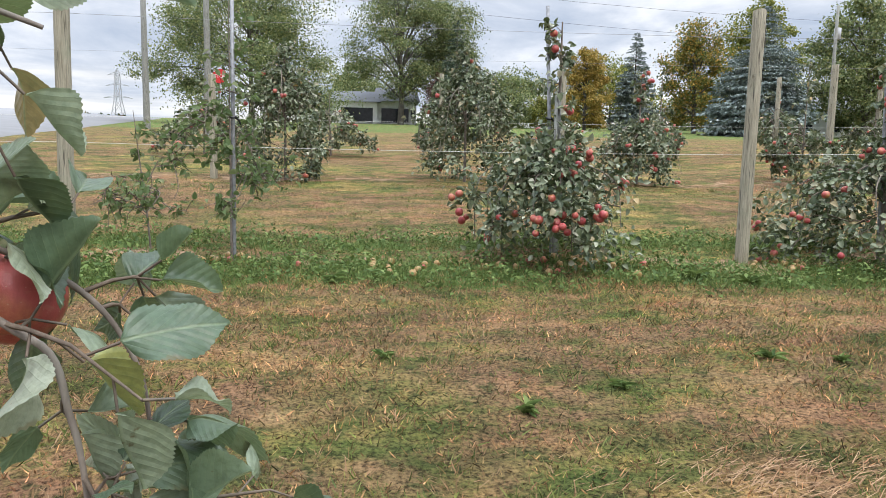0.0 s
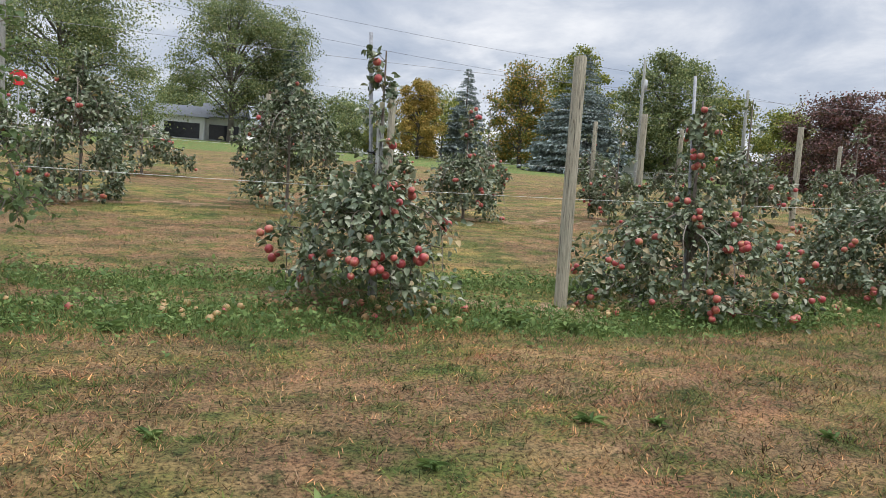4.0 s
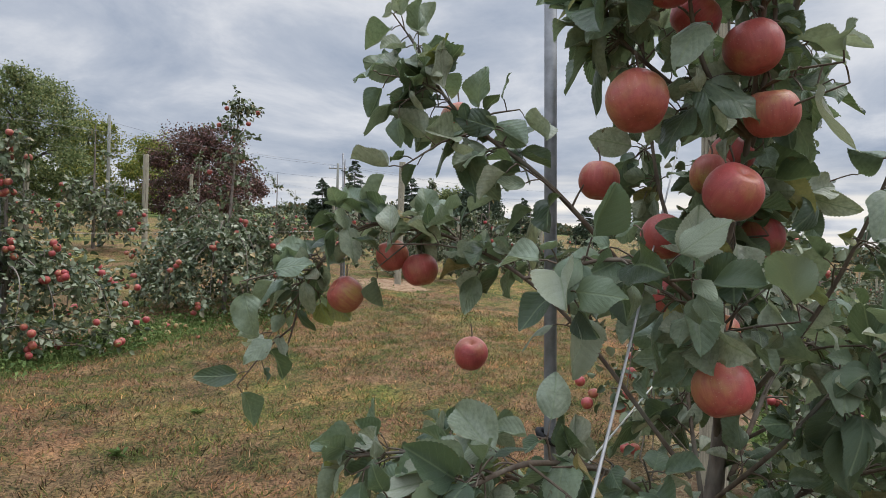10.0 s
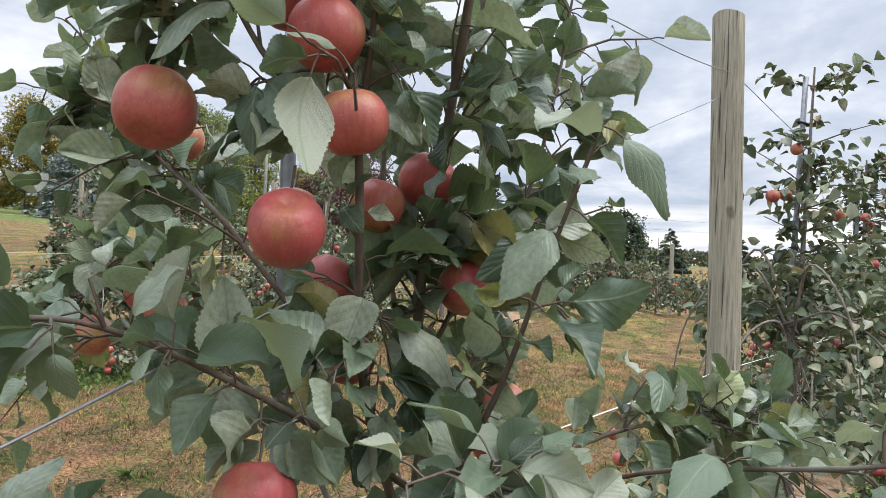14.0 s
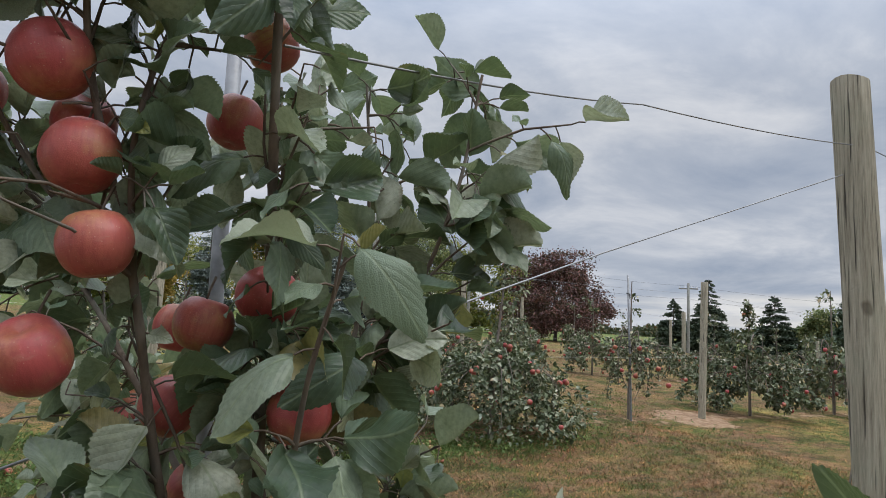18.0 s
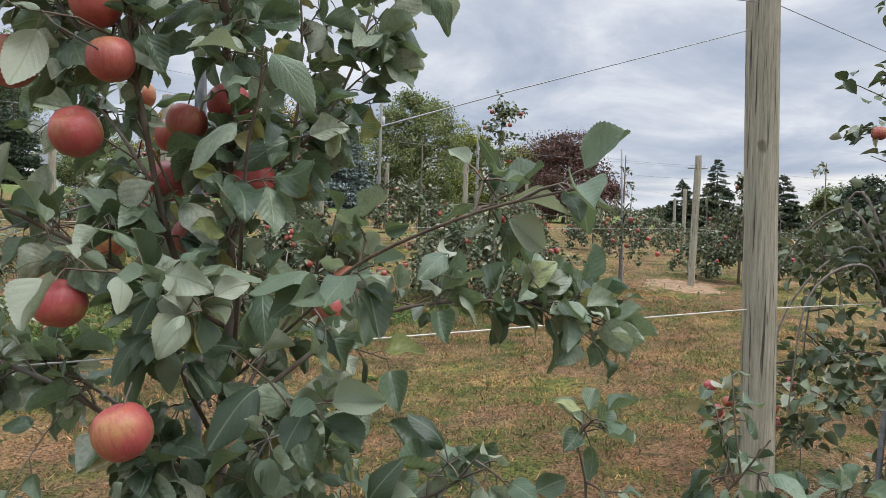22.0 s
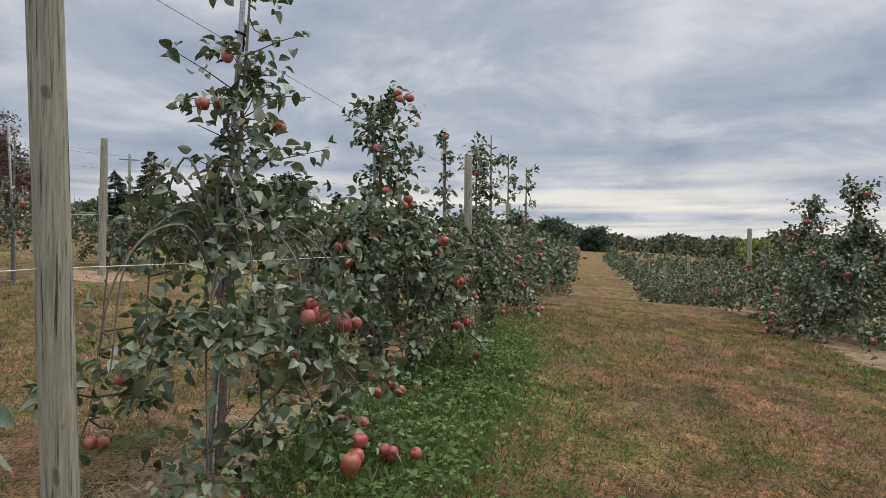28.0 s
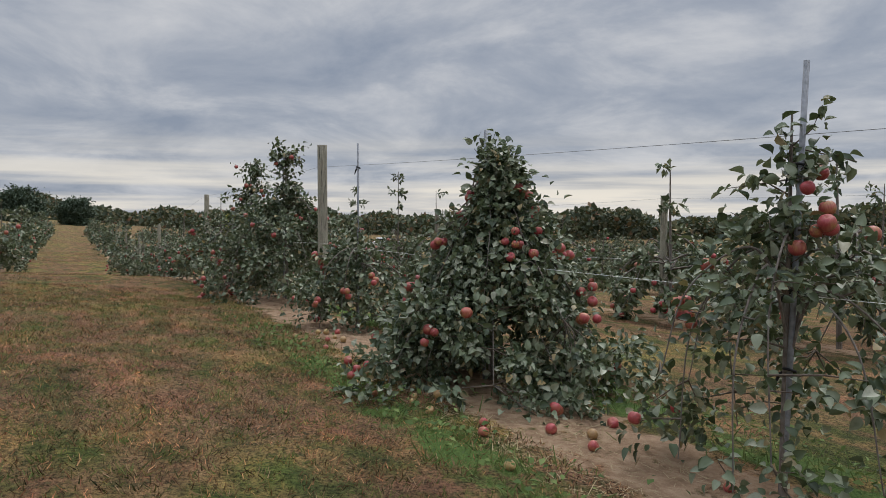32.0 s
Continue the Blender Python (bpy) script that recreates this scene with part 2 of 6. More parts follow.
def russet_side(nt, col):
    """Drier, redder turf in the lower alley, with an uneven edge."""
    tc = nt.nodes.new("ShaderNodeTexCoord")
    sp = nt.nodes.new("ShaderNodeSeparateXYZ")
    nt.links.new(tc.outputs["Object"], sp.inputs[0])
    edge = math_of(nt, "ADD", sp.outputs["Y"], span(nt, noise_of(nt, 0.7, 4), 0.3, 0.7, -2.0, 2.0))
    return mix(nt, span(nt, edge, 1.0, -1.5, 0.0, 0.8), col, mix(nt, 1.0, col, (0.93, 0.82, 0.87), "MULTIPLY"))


def patches(nt, col):
    """Mown turf lies in patches of straw, rust and green a pace across."""
    wide = noise_of(nt, 1.7, 5, 0.68, (0.7, 1.3, 0.2), offset=(7, 3, 0))
    hue = noise_of(nt, 1.3, 4, 0.65, (0.7, 1.3, 0.2), offset=(1, 12, 0))
    col = mix(nt, 1.0, col, ramp_of(nt, wide, [(0.34, (0.66, 0.72, 0.70)), (0.5, (1.03, 1.02, 1.02)), (0.66, (1.38, 1.32, 1.18))]), "MULTIPLY")
    return mix(nt, 1.0, col, ramp_of(nt, hue, [(0.36, (0.94, 1.03, 0.86)), (0.5, (1.04, 0.99, 0.96)), (0.64, (1.12, 0.95, 0.96))]), "MULTIPLY")


def turf_blade_material(name):
    """Blades coloured in small clumps: dark green, russet and straw; noise paints in the shade of hollows."""
    mat, nt, bsdf = material(name, 0.85, 0, 0.15)
    rnd = each_random(nt)
    clump = noise_of(nt, 2.6, 9, 0.74, (1.0, 1.6, 0.2))
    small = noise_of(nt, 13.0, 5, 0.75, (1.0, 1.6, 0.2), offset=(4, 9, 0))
    f = math_of(nt, "ADD", math_of(nt, "MULTIPLY", span(nt, clump, 0.36, 0.65), 0.62), math_of(nt, "MULTIPLY", rnd, 0.38))
    col = ramp_of(nt, f, [(0.0, (0.045, 0.080, 0.024)), (0.36, (0.115, 0.138, 0.044)), (0.48, (0.240, 0.142, 0.080)), (0.68, (0.325, 0.190, 0.112)), (0.88, (0.41, 0.275, 0.140)), (1.0, (0.56, 0.44, 0.22))])
    # shade in the gaps between clumps is multiplied into the blade colour
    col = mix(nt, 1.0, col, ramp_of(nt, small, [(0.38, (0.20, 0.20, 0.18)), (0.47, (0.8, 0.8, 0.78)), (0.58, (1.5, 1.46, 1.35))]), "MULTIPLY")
    oi = nt.nodes.new("ShaderNodeNewGeometry")
    lot = math_of(nt, "FRACT", math_of(nt, "MULTIPLY", oi.outputs["Random Per Island"], 7.31))
    col = mix(nt, 1.0, col, ramp_of(nt, lot, [(0.0, (0.32, 0.34, 0.32)), (0.55, (1.0, 1.0, 1.0)), (1.0, (2.0, 1.92, 1.75))]), "MULTIPLY")
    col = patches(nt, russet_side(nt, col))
    nt.links.new(col, bsdf.inputs["Base Color"])
    return mat


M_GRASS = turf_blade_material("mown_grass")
M_TUFT_GREEN = leaf_material("green_grass_tuft", [(0, (0.060, 0.095, 0.024)), (0.5, (0.125, 0.165, 0.040)), (1, (0.25, 0.26, 0.080))], False, 0.7, 0.2)
M_STRIP = leaf_material("lush_green_grass", [(0, (0.055, 0.090, 0.026)), (0.5, (0.125, 0.175, 0.050)), (1, (0.25, 0.28, 0.10))], False, 0.7, 0.25)
M_TUFT_RED = leaf_material("russet_grass_tuft", [(0, (0.21, 0.12, 0.065)), (0.5, (0.36, 0.205, 0.115)), (1, (0.50, 0.33, 0.20))], False, 0.8, 0.2)
M_STRAW = leaf_material("dry_straw", [(0, (0.33, 0.24, 0.13)), (1, (0.52, 0.40, 0.24))], False, 0.8, 0.1)


def bark_material(name, a, b, scale=60.0):
    mat, nt, bsdf = material(name, 0.85)
    n1 = noise_of(nt, scale, 5, 0.6, (1, 1, 0.35))
    n2 = noise_of(nt, scale * 0.15, 3)
    col = ramp_of(nt, n1, [(0.3, a), (0.7, b)])
    col = mix(nt, span(nt, n2, 0.5, 0.7, 0, 0.5), col, (0.21, 0.22, 0.19))
    nt.links.new(col, bsdf.inputs["Base Color"])
    bump_of(nt, bsdf, n1, 0.5, 0.004)
    return mat


M_BARK = bark_material("apple_bark", (0.10, 0.080, 0.066), (0.24, 0.20, 0.165))
M_TWIG = bark_material("twig_bark", (0.075, 0.055, 0.042), (0.17, 0.13, 0.095))
M_TRUNK = bark_material("tree_bark", (0.06, 0.05, 0.04), (0.13, 0.115, 0.095), 6.0)


def post_material(name, tint):
    mat, nt, bsdf = material(name, 0.85)
    grain = noise_of(nt, 95.0, 7, 0.72, (1, 1, 0.045))
    knot = noise_of(nt, 16.0, 2, 0.4, (1, 1, 0.45), offset=(2, 5, 1))
    crack = noise_of(nt, 95.0, 3, 0.5, (1, 1, 0.03), offset=(3, 7, 0))
    blotch = noise_of(nt, 5.0, 4)
    col = ramp_of(nt, grain, [(0.32, (0.17 * tint[0], 0.158 * tint[1], 0.122 * tint[2])), (0.5, (0.32 * tint[0], 0.31 * tint[1], 0.255 * tint[2])), (0.7, (0.46 * tint[0], 0.45 * tint[1], 0.38 * tint[2]))])
    col = mix(nt, span(nt, crack, 0.60, 0.66, 0.0, 0.9), col, (0.055, 0.05, 0.04))
    col = mix(nt, span(nt, knot, 0.69, 0.75, 0.0, 0.75), col, (0.10, 0.075, 0.05))
    col = mix(nt, span(nt, blotch, 0.52, 0.72, 0.0, 0.45), col, (0.25, 0.27, 0.19))
    nt.links.new(col, bsdf.inputs["Base Color"])
    bump_of(nt, bsdf, math_of(nt, "SUBTRACT", grain, span(nt, crack, 0.6, 0.72)), 0.85, 0.008)
    return mat


M_POST = post_material("weathered_post_wood", (0.99, 0.93, 0.85))
M_POST_OLD = post_material("greyed_pole_wood", (0.70, 0.73, 0.80))


def plain(name, colour, rough=0.6, metal=0.0, scale=20.0, vary=0.25, bump=0.1):
    mat, nt, bsdf = material(name, rough, metal)
    n = noise_of(nt, scale, 5)
    dark = tuple(c * (1 - vary) for c in colour)
    pale = tuple(min(1, c * (1 + vary * 0.5)) for c in colour)
    nt.links.new(ramp_of(nt, n, [(0.3, dark), (0.7, pale)]), bsdf.inputs["Base Color"])
    nt.links.new(span(nt, n, 0.3, 0.7, max(0, rough - 0.1), min(1, rough + 0.12)), bsdf.inputs["Roughness"])
    if bump:
        bump_of(nt, bsdf, n, bump, 0.003)
    return mat


M_PIPE = plain("galvanised_pipe", (0.27, 0.275, 0.285), 0.5, 0.35, 30, 0.4)
M_WIRE = plain("trellis_wire", (0.30, 0.30, 0.30), 0.5, 0.6, 40, 0.2, 0)
M_LINE = plain("pale_trellis_line", (0.68, 0.67, 0.62), 0.6, 0.0, 40, 0.15, 0)
M_TIE = plain("black_tie", (0.012, 0.012, 0.013), 0.6, 0.0, 40, 0.3)
M_WALL = plain("white_siding", (0.70, 0.70, 0.68), 0.7, 0, 2, 0.1)
M_ROOF = plain("grey_shingles", (0.20, 0.205, 0.215), 0.85, 0, 4, 0.25)
M_GLASS = plain("dark_window", (0.02, 0.022, 0.026), 0.15, 0, 3, 0.3, 0)
M_ROAD = plain("worn_asphalt", (0.27, 0.27, 0.275), 0.9, 0, 0.6, 0.15)
M_STEEL = plain("tower_steel", (0.42, 0.43, 0.45), 0.6, 0.2, 5, 0.1, 0)
M_SIGN = plain("sign_red", (0.55, 0.03, 0.035), 0.5, 0, 8, 0.1, 0)
M_SIGN_WHITE = plain("sign_white", (0.8, 0.8, 0.8), 0.5, 0, 8, 0.05, 0)
M_CABLE = plain("power_cable", (0.08, 0.08, 0.085), 0.6, 0, 8, 0.1, 0)
M_METALROOF = plain("white_barn_metal", (0.72, 0.74, 0.77), 0.5, 0.0, 0.5, 0.08, 0)
M_POLY = plain("white_row_cover", (0.80, 0.82, 0.84), 0.5, 0, 0.4, 0.08, 0)
M_TYRE = plain("tyre_rubber", (0.02, 0.02, 0.02), 0.9, 0, 10, 0.2, 0)


def apple_material(name, red, blush):
    """Streaked red skin over a yellow-green ground, with pale pores and scuffs; no two alike."""
    mat, nt, bsdf = material(name, 0.38, 0, 0.42)
    oi = nt.nodes.new("ShaderNodeObjectInfo")
    tc = nt.nodes.new("ShaderNodeTexCoord")
    rnd = each_random(nt)
    va = nt.nodes.new("ShaderNodeVectorMath")
    va.operation = "ADD"
    nt.links.new(tc.outputs["Object"], va.inputs[0])
    nt.links.new(math_of(nt, "MULTIPLY", oi.outputs["Random"], 43.0), va.inputs[1])

    def noise(scale, detail, rough, stretch=(1, 1, 1)):
        mp = nt.nodes.new("ShaderNodeMapping")
        mp.inputs["Scale"].default_value = stretch
        nt.links.new(va.outputs[0], mp.inputs["Vector"])
        n = nt.nodes.new("ShaderNodeTexNoise")
        n.inputs["Scale"].default_value, n.inputs["Detail"].default_value, n.inputs["Roughness"].default_value = scale, detail, rough
        nt.links.new(mp.outputs[0], n.inputs["Vector"])
        return n.outputs["Fac"]

    big = noise(1.3, 3, 0.5)
    streak = noise(13.0, 5, 0.65, (1, 1, 0.12))
    fine = noise(55.0, 2, 0.5)
    scuff = noise(7.0, 6, 0.7, (0.5, 0.5, 1.6))
    f = math_of(nt, "ADD", span(nt, big, 0.44, 0.68, 0.0, 0.85), math_of(nt, "MULTIPLY", math_of(nt, "SUBTRACT", rnd, 0.4), 0.35))
    ground = mix(nt, span(nt, noise(1.8, 3, 0.5), 0.4, 0.7), blush, (0.40, 0.27, 0.075))
    col = mix(nt, f, red, ground)
    col = mix(nt, span(nt, streak, 0.45, 0.66, 0, 0.6), col, tuple(c * 0.72 for c in red))
    col = mix(nt, span(nt, streak, 0.42, 0.30, 0, 0.35), col, tuple(min(1, c * 1.25 + 0.05) for c in red))
    vo = nt.nodes.new("ShaderNodeTexVoronoi")
    vo.inputs["Scale"].default_value = 15.0
    nt.links.new(va.outputs[0], vo.inputs["Vector"])
    pore = span(nt, vo.outputs["Distance"], 0.05, 0.15, 0.55, 0.0)
    col = mix(nt, pore, col, (0.58, 0.40, 0.28))
    col = mix(nt, span(nt, scuff, 0.56, 0.76, 0, 0.4), col, (0.44, 0.27, 0.18))
    col = mix(nt, span(nt, scuff, 0.72, 0.80, 0, 0.6), col, (0.22, 0.12, 0.06))
    nt.links.new(col, bsdf.inputs["Base Color"])
    nt.links.new(span(nt, scuff, 0.35, 0.7, 0.28, 0.55), bsdf.inputs["Roughness"])
    bump_of(nt, bsdf, math_of(nt, "ADD", fine, math_of(nt, "MULTIPLY", scuff, 2.0)), 0.14, 0.002)
    return mat


M_APPLE = apple_material("ripe_apple_skin", (0.43, 0.082, 0.078), (0.45, 0.185, 0.095))
M_APPLE_FAR = apple_material("red_apple_skin", (0.37, 0.058, 0.062), (0.46, 0.17, 0.11))
M_APPLE_OLD = apple_material("fallen_apple_skin", (0.34, 0.20, 0.085), (0.48, 0.35, 0.15))

# ground: grass in patches, bare soil under the tree rows
mat, nt, bsdf = material("orchard_ground", 0.95, 0, 0.1)
M_GROUND = mat
patch = noise_of(nt, 0.42, 5, 0.6)
spot = noise_of(nt, 1.9, 7, 0.68, (1.0, 1.6, 1.0))
tuft = noise_of(nt, 11.0, 5, 0.65)
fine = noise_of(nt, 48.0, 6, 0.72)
blade = noise_of(nt, 150.0, 4, 0.65)
dry = ramp_of(nt, spot, [(0.30, (0.055, 0.085, 0.028)), (0.41, (0.140, 0.145, 0.050)), (0.51, (0.232, 0.152, 0.086)), (0.64, (0.29, 0.192, 0.110)), (0.76, (0.38, 0.29, 0.15))])
lush = ramp_of(nt, spot, [(0.30, (0.048, 0.080, 0.026)), (0.44, (0.125, 0.155, 0.046)), (0.56, (0.29, 0.235, 0.085)), (0.74, (0.46, 0.36, 0.14))])
turf = mix(nt, span(nt, patch, 0.50, 0.64), dry, lush)
turf = mix(nt, span(nt, tuft, 0.54, 0.64, 0.0, 0.8), turf, (0.070, 0.090, 0.034))
# near-black flecks put shade between grass blades into the turf colour
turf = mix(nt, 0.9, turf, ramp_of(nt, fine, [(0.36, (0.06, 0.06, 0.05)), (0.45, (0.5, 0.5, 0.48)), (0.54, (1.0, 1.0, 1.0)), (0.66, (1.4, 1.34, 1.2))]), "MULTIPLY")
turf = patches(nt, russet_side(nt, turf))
soil = ramp_of(nt, noise_of(nt, 9.0, 8, 0.65), [(0.3, (0.22, 0.135, 0.08)), (0.55, (0.39, 0.26, 0.165)), (0.8, (0.54, 0.39, 0.26))])
at = nt.nodes.new("ShaderNodeAttribute")
at.attribute_name = "soil"
edge = math_of(nt, "ADD", at.outputs["Fac"], span(nt, noise_of(nt, 3.5, 6, 0.7), 0.3, 0.7, -0.42, 0.42))
col = mix(nt, span(nt, edge, 0.42, 0.60), turf, soil)
at2 = nt.nodes.new("ShaderNodeAttribute")
at2.attribute_name = "lush"
edge2 = math_of(nt, "ADD", at2.outputs["Fac"], span(nt, noise_of(nt, 2.2, 6, 0.7), 0.3, 0.7, -0.4, 0.4))
weedc = ramp_of(nt, fine, [(0.3, (0.050, 0.092, 0.024)), (0.7, (0.15, 0.22, 0.060))])
col = mix(nt, span(nt, edge2, 0.45, 0.62), col, weedc)
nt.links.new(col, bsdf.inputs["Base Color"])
bump_of(nt, bsdf, math_of(nt, "ADD", fine, math_of(nt, "MULTIPLY", blade, 0.6)), 0.9, 0.03)


# ---- building helpers ----
YA, YB, YC, YD, Y2, Y3 = 6.7, 0.62, -5.3, -11.2, 12.8, 18.9


def smooth(a, b, v):
    u = np.clip((np.asarray(v, float) - a) / (b - a), 0, 1)
    return u * u * (3 - 2 * u)


def ground_z(x, y):
    x, y = np.asarray(x, float), np.asarray(y, float)
    z = 0.08 + 0.067 * np.clip(y, -40, 20) + 0.056 * np.clip(y - 20, 0, 120)
    z = z - 1.55 * smooth(15, 42, x) * smooth(26, 6, y) + 1.1 * smooth(80, 190, x) * smooth(-90, 0, y)
    z = z + 0.2 * smooth(6, 12, x) * smooth(3, 9, y) * smooth(30, 18, y) - 0.12 * np.exp(-((y - YA) / 3.0) ** 2) * smooth(9, 5, x)
    return z + 0.015 * np.sin(1.7 * x + 0.6 * y) + 0.012 * np.sin(2.3 * y - 0.8 * x)


def gz(x, y):
    return float(ground_z(x, y))


def mesh_of(name, verts, faces, mat, uv=None, flat=False):
    """A mesh from arrays; faces all of one size, or a list of tuples."""
    me = bpy.data.meshes.new(name)
    verts = np.asarray(verts, float)
    if isinstance(faces, np.ndarray):
        n, k = faces.shape
        me.vertices.add(len(verts))
        me.vertices.foreach_set("co", verts.ravel())
        me.loops.add(n * k)
        me.loops.foreach_set("vertex_index", faces.ravel().astype(np.int32))
        me.polygons.add(n)
        me.polygons.foreach_set("loop_start", np.arange(0, n * k, k, dtype=np.int32))
        me.polygons.foreach_set("loop_total", np.full(n, k, np.int32))
        me.update(calc_edges=True)
    else:
        me.from_pydata([tuple(v) for v in verts], [], faces)
        me.update()
    if uv is not None:
        lay = me.uv_layers.new(name="UVMap")
        idx = np.empty(len(me.loops), np.int32)
        me.loops.foreach_get("vertex_index", idx)
        lay.data.foreach_set("uv", np.asarray(uv, float)[idx].ravel())
    if not flat:
        me.polygons.foreach_set("use_smooth", np.ones(len(me.polygons), bool))
    me.materials.append(mat)
    return me


def child(name, me, parent, label="", kind=""):
    ob = new(name, me)
    ob.parent = parent
    return tagged(ob, label, "", "", kind)


def part(name, bm, mat, parent, label=""):
    me = bpy.data.meshes.new(name)
    bm.to_mesh(me)
    bm.free()
    me.materials.append(mat)
    return child(name, me, parent, label)


def box_bm(cx, cy, cz, sx, sy, sz, bev=0.0):
    bm = bmesh.new()
    bmesh.ops.create_cube(bm, size=1.0, matrix=Matrix.Translation((cx, cy, cz)) @ Matrix.Diagonal((sx, sy, sz, 1)))
    if bev:
        bmesh.ops.bevel(bm, geom=bm.edges[:], offset=bev, segments=2, affect="EDGES", profile=0.5)
    return bm


def empty(name, x, y, z, rz=0.0):
    ob = new(name)
    ob.empty_display_size = 0.2
    ob.matrix_basis = pose(x, y, z, 0, 0, rz)
    return ob


def tube(pts, radii, sides=6):
    """Vertices and quads of a tapering tube along pts."""
    pts = np.asarray(pts, float)
    radii = np.broadcast_to(np.asarray(radii, float), (len(pts),))
    t = np.gradient(pts, axis=0)
    t /= np.linalg.norm(t, axis=1)[:, None] + 1e-9
    ref = np.array([0.0, 0, 1]) if abs(t[:, 2]).mean() < 0.8 else np.array([1.0, 0, 0])
    a = np.cross(t, ref)
    a /= np.linalg.norm(a, axis=1)[:, None] + 1e-9
    b = np.cross(t, a)
    ang = np.linspace(0, 2 * np.pi, sides, endpoint=False)
    ring = a[:, None] * np.cos(ang)[None, :, None] + b[:, None] * np.sin(ang)[None, :, None]
    v = (pts[:, None] + ring * radii[:, None, None]).reshape(-1, 3)
    i, j = np.meshgrid(np.arange(len(pts) - 1), np.arange(sides), indexing="ij")
    k = (j + 1) % sides
    f = np.stack([i * sides + j, i * sides + k, (i + 1) * sides + k, (i + 1) * sides + j], -1).reshape(-1, 4)
    return v, f


def tubes(many, sides=5):
    vs, fs, n = [], [], 0
    for pts, radii in many:
        v, f = tube(pts, radii, sides)
        vs.append(v)
        fs.append(f + n)
        n += len(v)
    return np.concatenate(vs), np.concatenate(fs)


def curve_pts(ctrl, n=12):
    """A smooth line through control points (Catmull-Rom)."""
    c = np.asarray(ctrl, float)
    c = np.vstack([2 * c[0] - c[1], c, 2 * c[-1] - c[-2]])
    out = []
    for s in range(len(c) - 3):
        p0, p1, p2, p3 = c[s:s + 4]
        for u in np.linspace(0, 1, n, endpoint=False):
            out.append(0.5 * (2 * p1 + (p2 - p0) * u + (2 * p0 - 5 * p1 + 4 * p2 - p3) * u * u + (3 * p1 - p0 - 3 * p2 + p3) * u ** 3))
    return np.array(out + [c[-2]])


def leaf_template(along, across, fold=0.16, curl=0.16, serrate=0.0, width=0.27, wave=0.05, cup=0.0, twist=0.0, phase=0.0):
    """A leaf of length 1 along y, pointed, folded on its midrib, with a toothed rim: vertices, quads, uv."""
    v, uv = [], []
    for i in range(along):
        s = i / (along - 1)
        w = width * math.sin(math.pi * min(1.0, s) ** 0.82) ** 0.78 + 0.004
        turn = twist * s
        for j in range(across):
            u = 2 * j / (across - 1) - 1
            rim = abs(u) > 0.99
            ww = w * (1 + (serrate * (1 if i % 2 else -1) if rim else 0))
            x = u * ww
            z = fold * abs(u) * ww * 1.6 - cup * u * u * ww + wave * u * u * math.sin(10 * s + 2.3 * u + phase)
            x, z = x * math.cos(turn) - z * math.sin(turn), x * math.sin(turn) + z * math.cos(turn)
            v.append((x, s + 0.02 * abs(u) + (0.014 if rim and serrate and i % 2 else 0), z - curl * s * s + 0.025 * math.sin(6 * s + phase)))
            uv.append((0.5 + 0.5 * u * w / width, s))
    f = [(i * across + j, i * across + j + 1, (i + 1) * across + j + 1, (i + 1) * across + j) for i in range(along - 1) for j in range(across - 1)]
    return np.array(v), np.array(f), np.array(uv)


LEAF_NEAR = [leaf_template(33, 5, 0.40, 0.30, 0.028, 0.35, 0.05, 0.0, 0.3, 0.0), leaf_template(33, 5, 0.75, 0.12, 0.028, 0.33, 0.04, 0.0, -0.4, 1.3), leaf_template(33, 5, 0.18, 0.50, 0.028, 0.37, 0.07, 0.35, 0.2, 2.2),
             leaf_template(33, 5, 1.05, -0.15, 0.028, 0.355, 0.05, 0.5, 0.5, 3.1), leaf_template(33, 5, 0.30, 0.22, 0.028, 0.375, 0.09, 0.0, -0.7, 4.4), leaf_template(33, 5, 0.10, 0.75, 0.028, 0.335, 0.05, 0.6, 0.0, 5.2)]
LEAF_MID = leaf_template(5, 3, 0.45, 0.24, 0, 0.335, 0.0)
LEAF_FAR = (np.array([(0, 0, 0), (0.27, 0.48, 0.10), (0, 1, -0.12), (-0.27, 0.48, 0.10)]), np.array([(0, 1, 2, 3)]), np.array([(0.5, 0), (1, 0.5), (0.5, 1), (0, 0.5)]))
BLADE = (np.array([(-0.5, 0, 0), (0.5, 0, 0), (0.22, 0.6, 0.05), (-0.22, 0.6, 0.05)]), np.array([(0, 1, 2, 3)]), np.array([(0, 0), (1, 0), (1, 1), (0, 1)]))


def unit(a):
    return a / (np.linalg.norm(a, axis=-1, keepdims=True) + 1e-9)


def spread(template, pos, way, up, size, wide=1.0):
    """Many leaves in one pair of arrays."""
    tv, tf, tuv = template
    way = unit(way)
    side = unit(np.cross(way, up))
    nor = np.cross(side, way)
    size = np.broadcast_to(np.asarray(size, float), (len(pos),))[:, None, None]
    v = pos[:, None] + size * (tv[None, :, :1] * wide * side[:, None] + tv[None, :, 1:2] * way[:, None] + tv[None, :, 2:] * nor[:, None])
    f = tf[None] + (np.arange(len(pos)) * len(tv))[:, None, None]
    return v.reshape(-1, 3), f.reshape(-1, tf.shape[1]), np.tile(tuv, (len(pos), 1))


def leaf_axes(rng, twig_way, droop=0.12, wild=1.1):
    n = len(twig_way)
    way = unit(unit(twig_way) * 0.7 + wild * rng.normal(0, 0.6, (n, 3)) + np.array([0, 0, -droop]))
    up = unit(np.array([0, 0, 1.0]) + 0.55 * rng.normal(0, 1, (n, 3)))
    return way, up


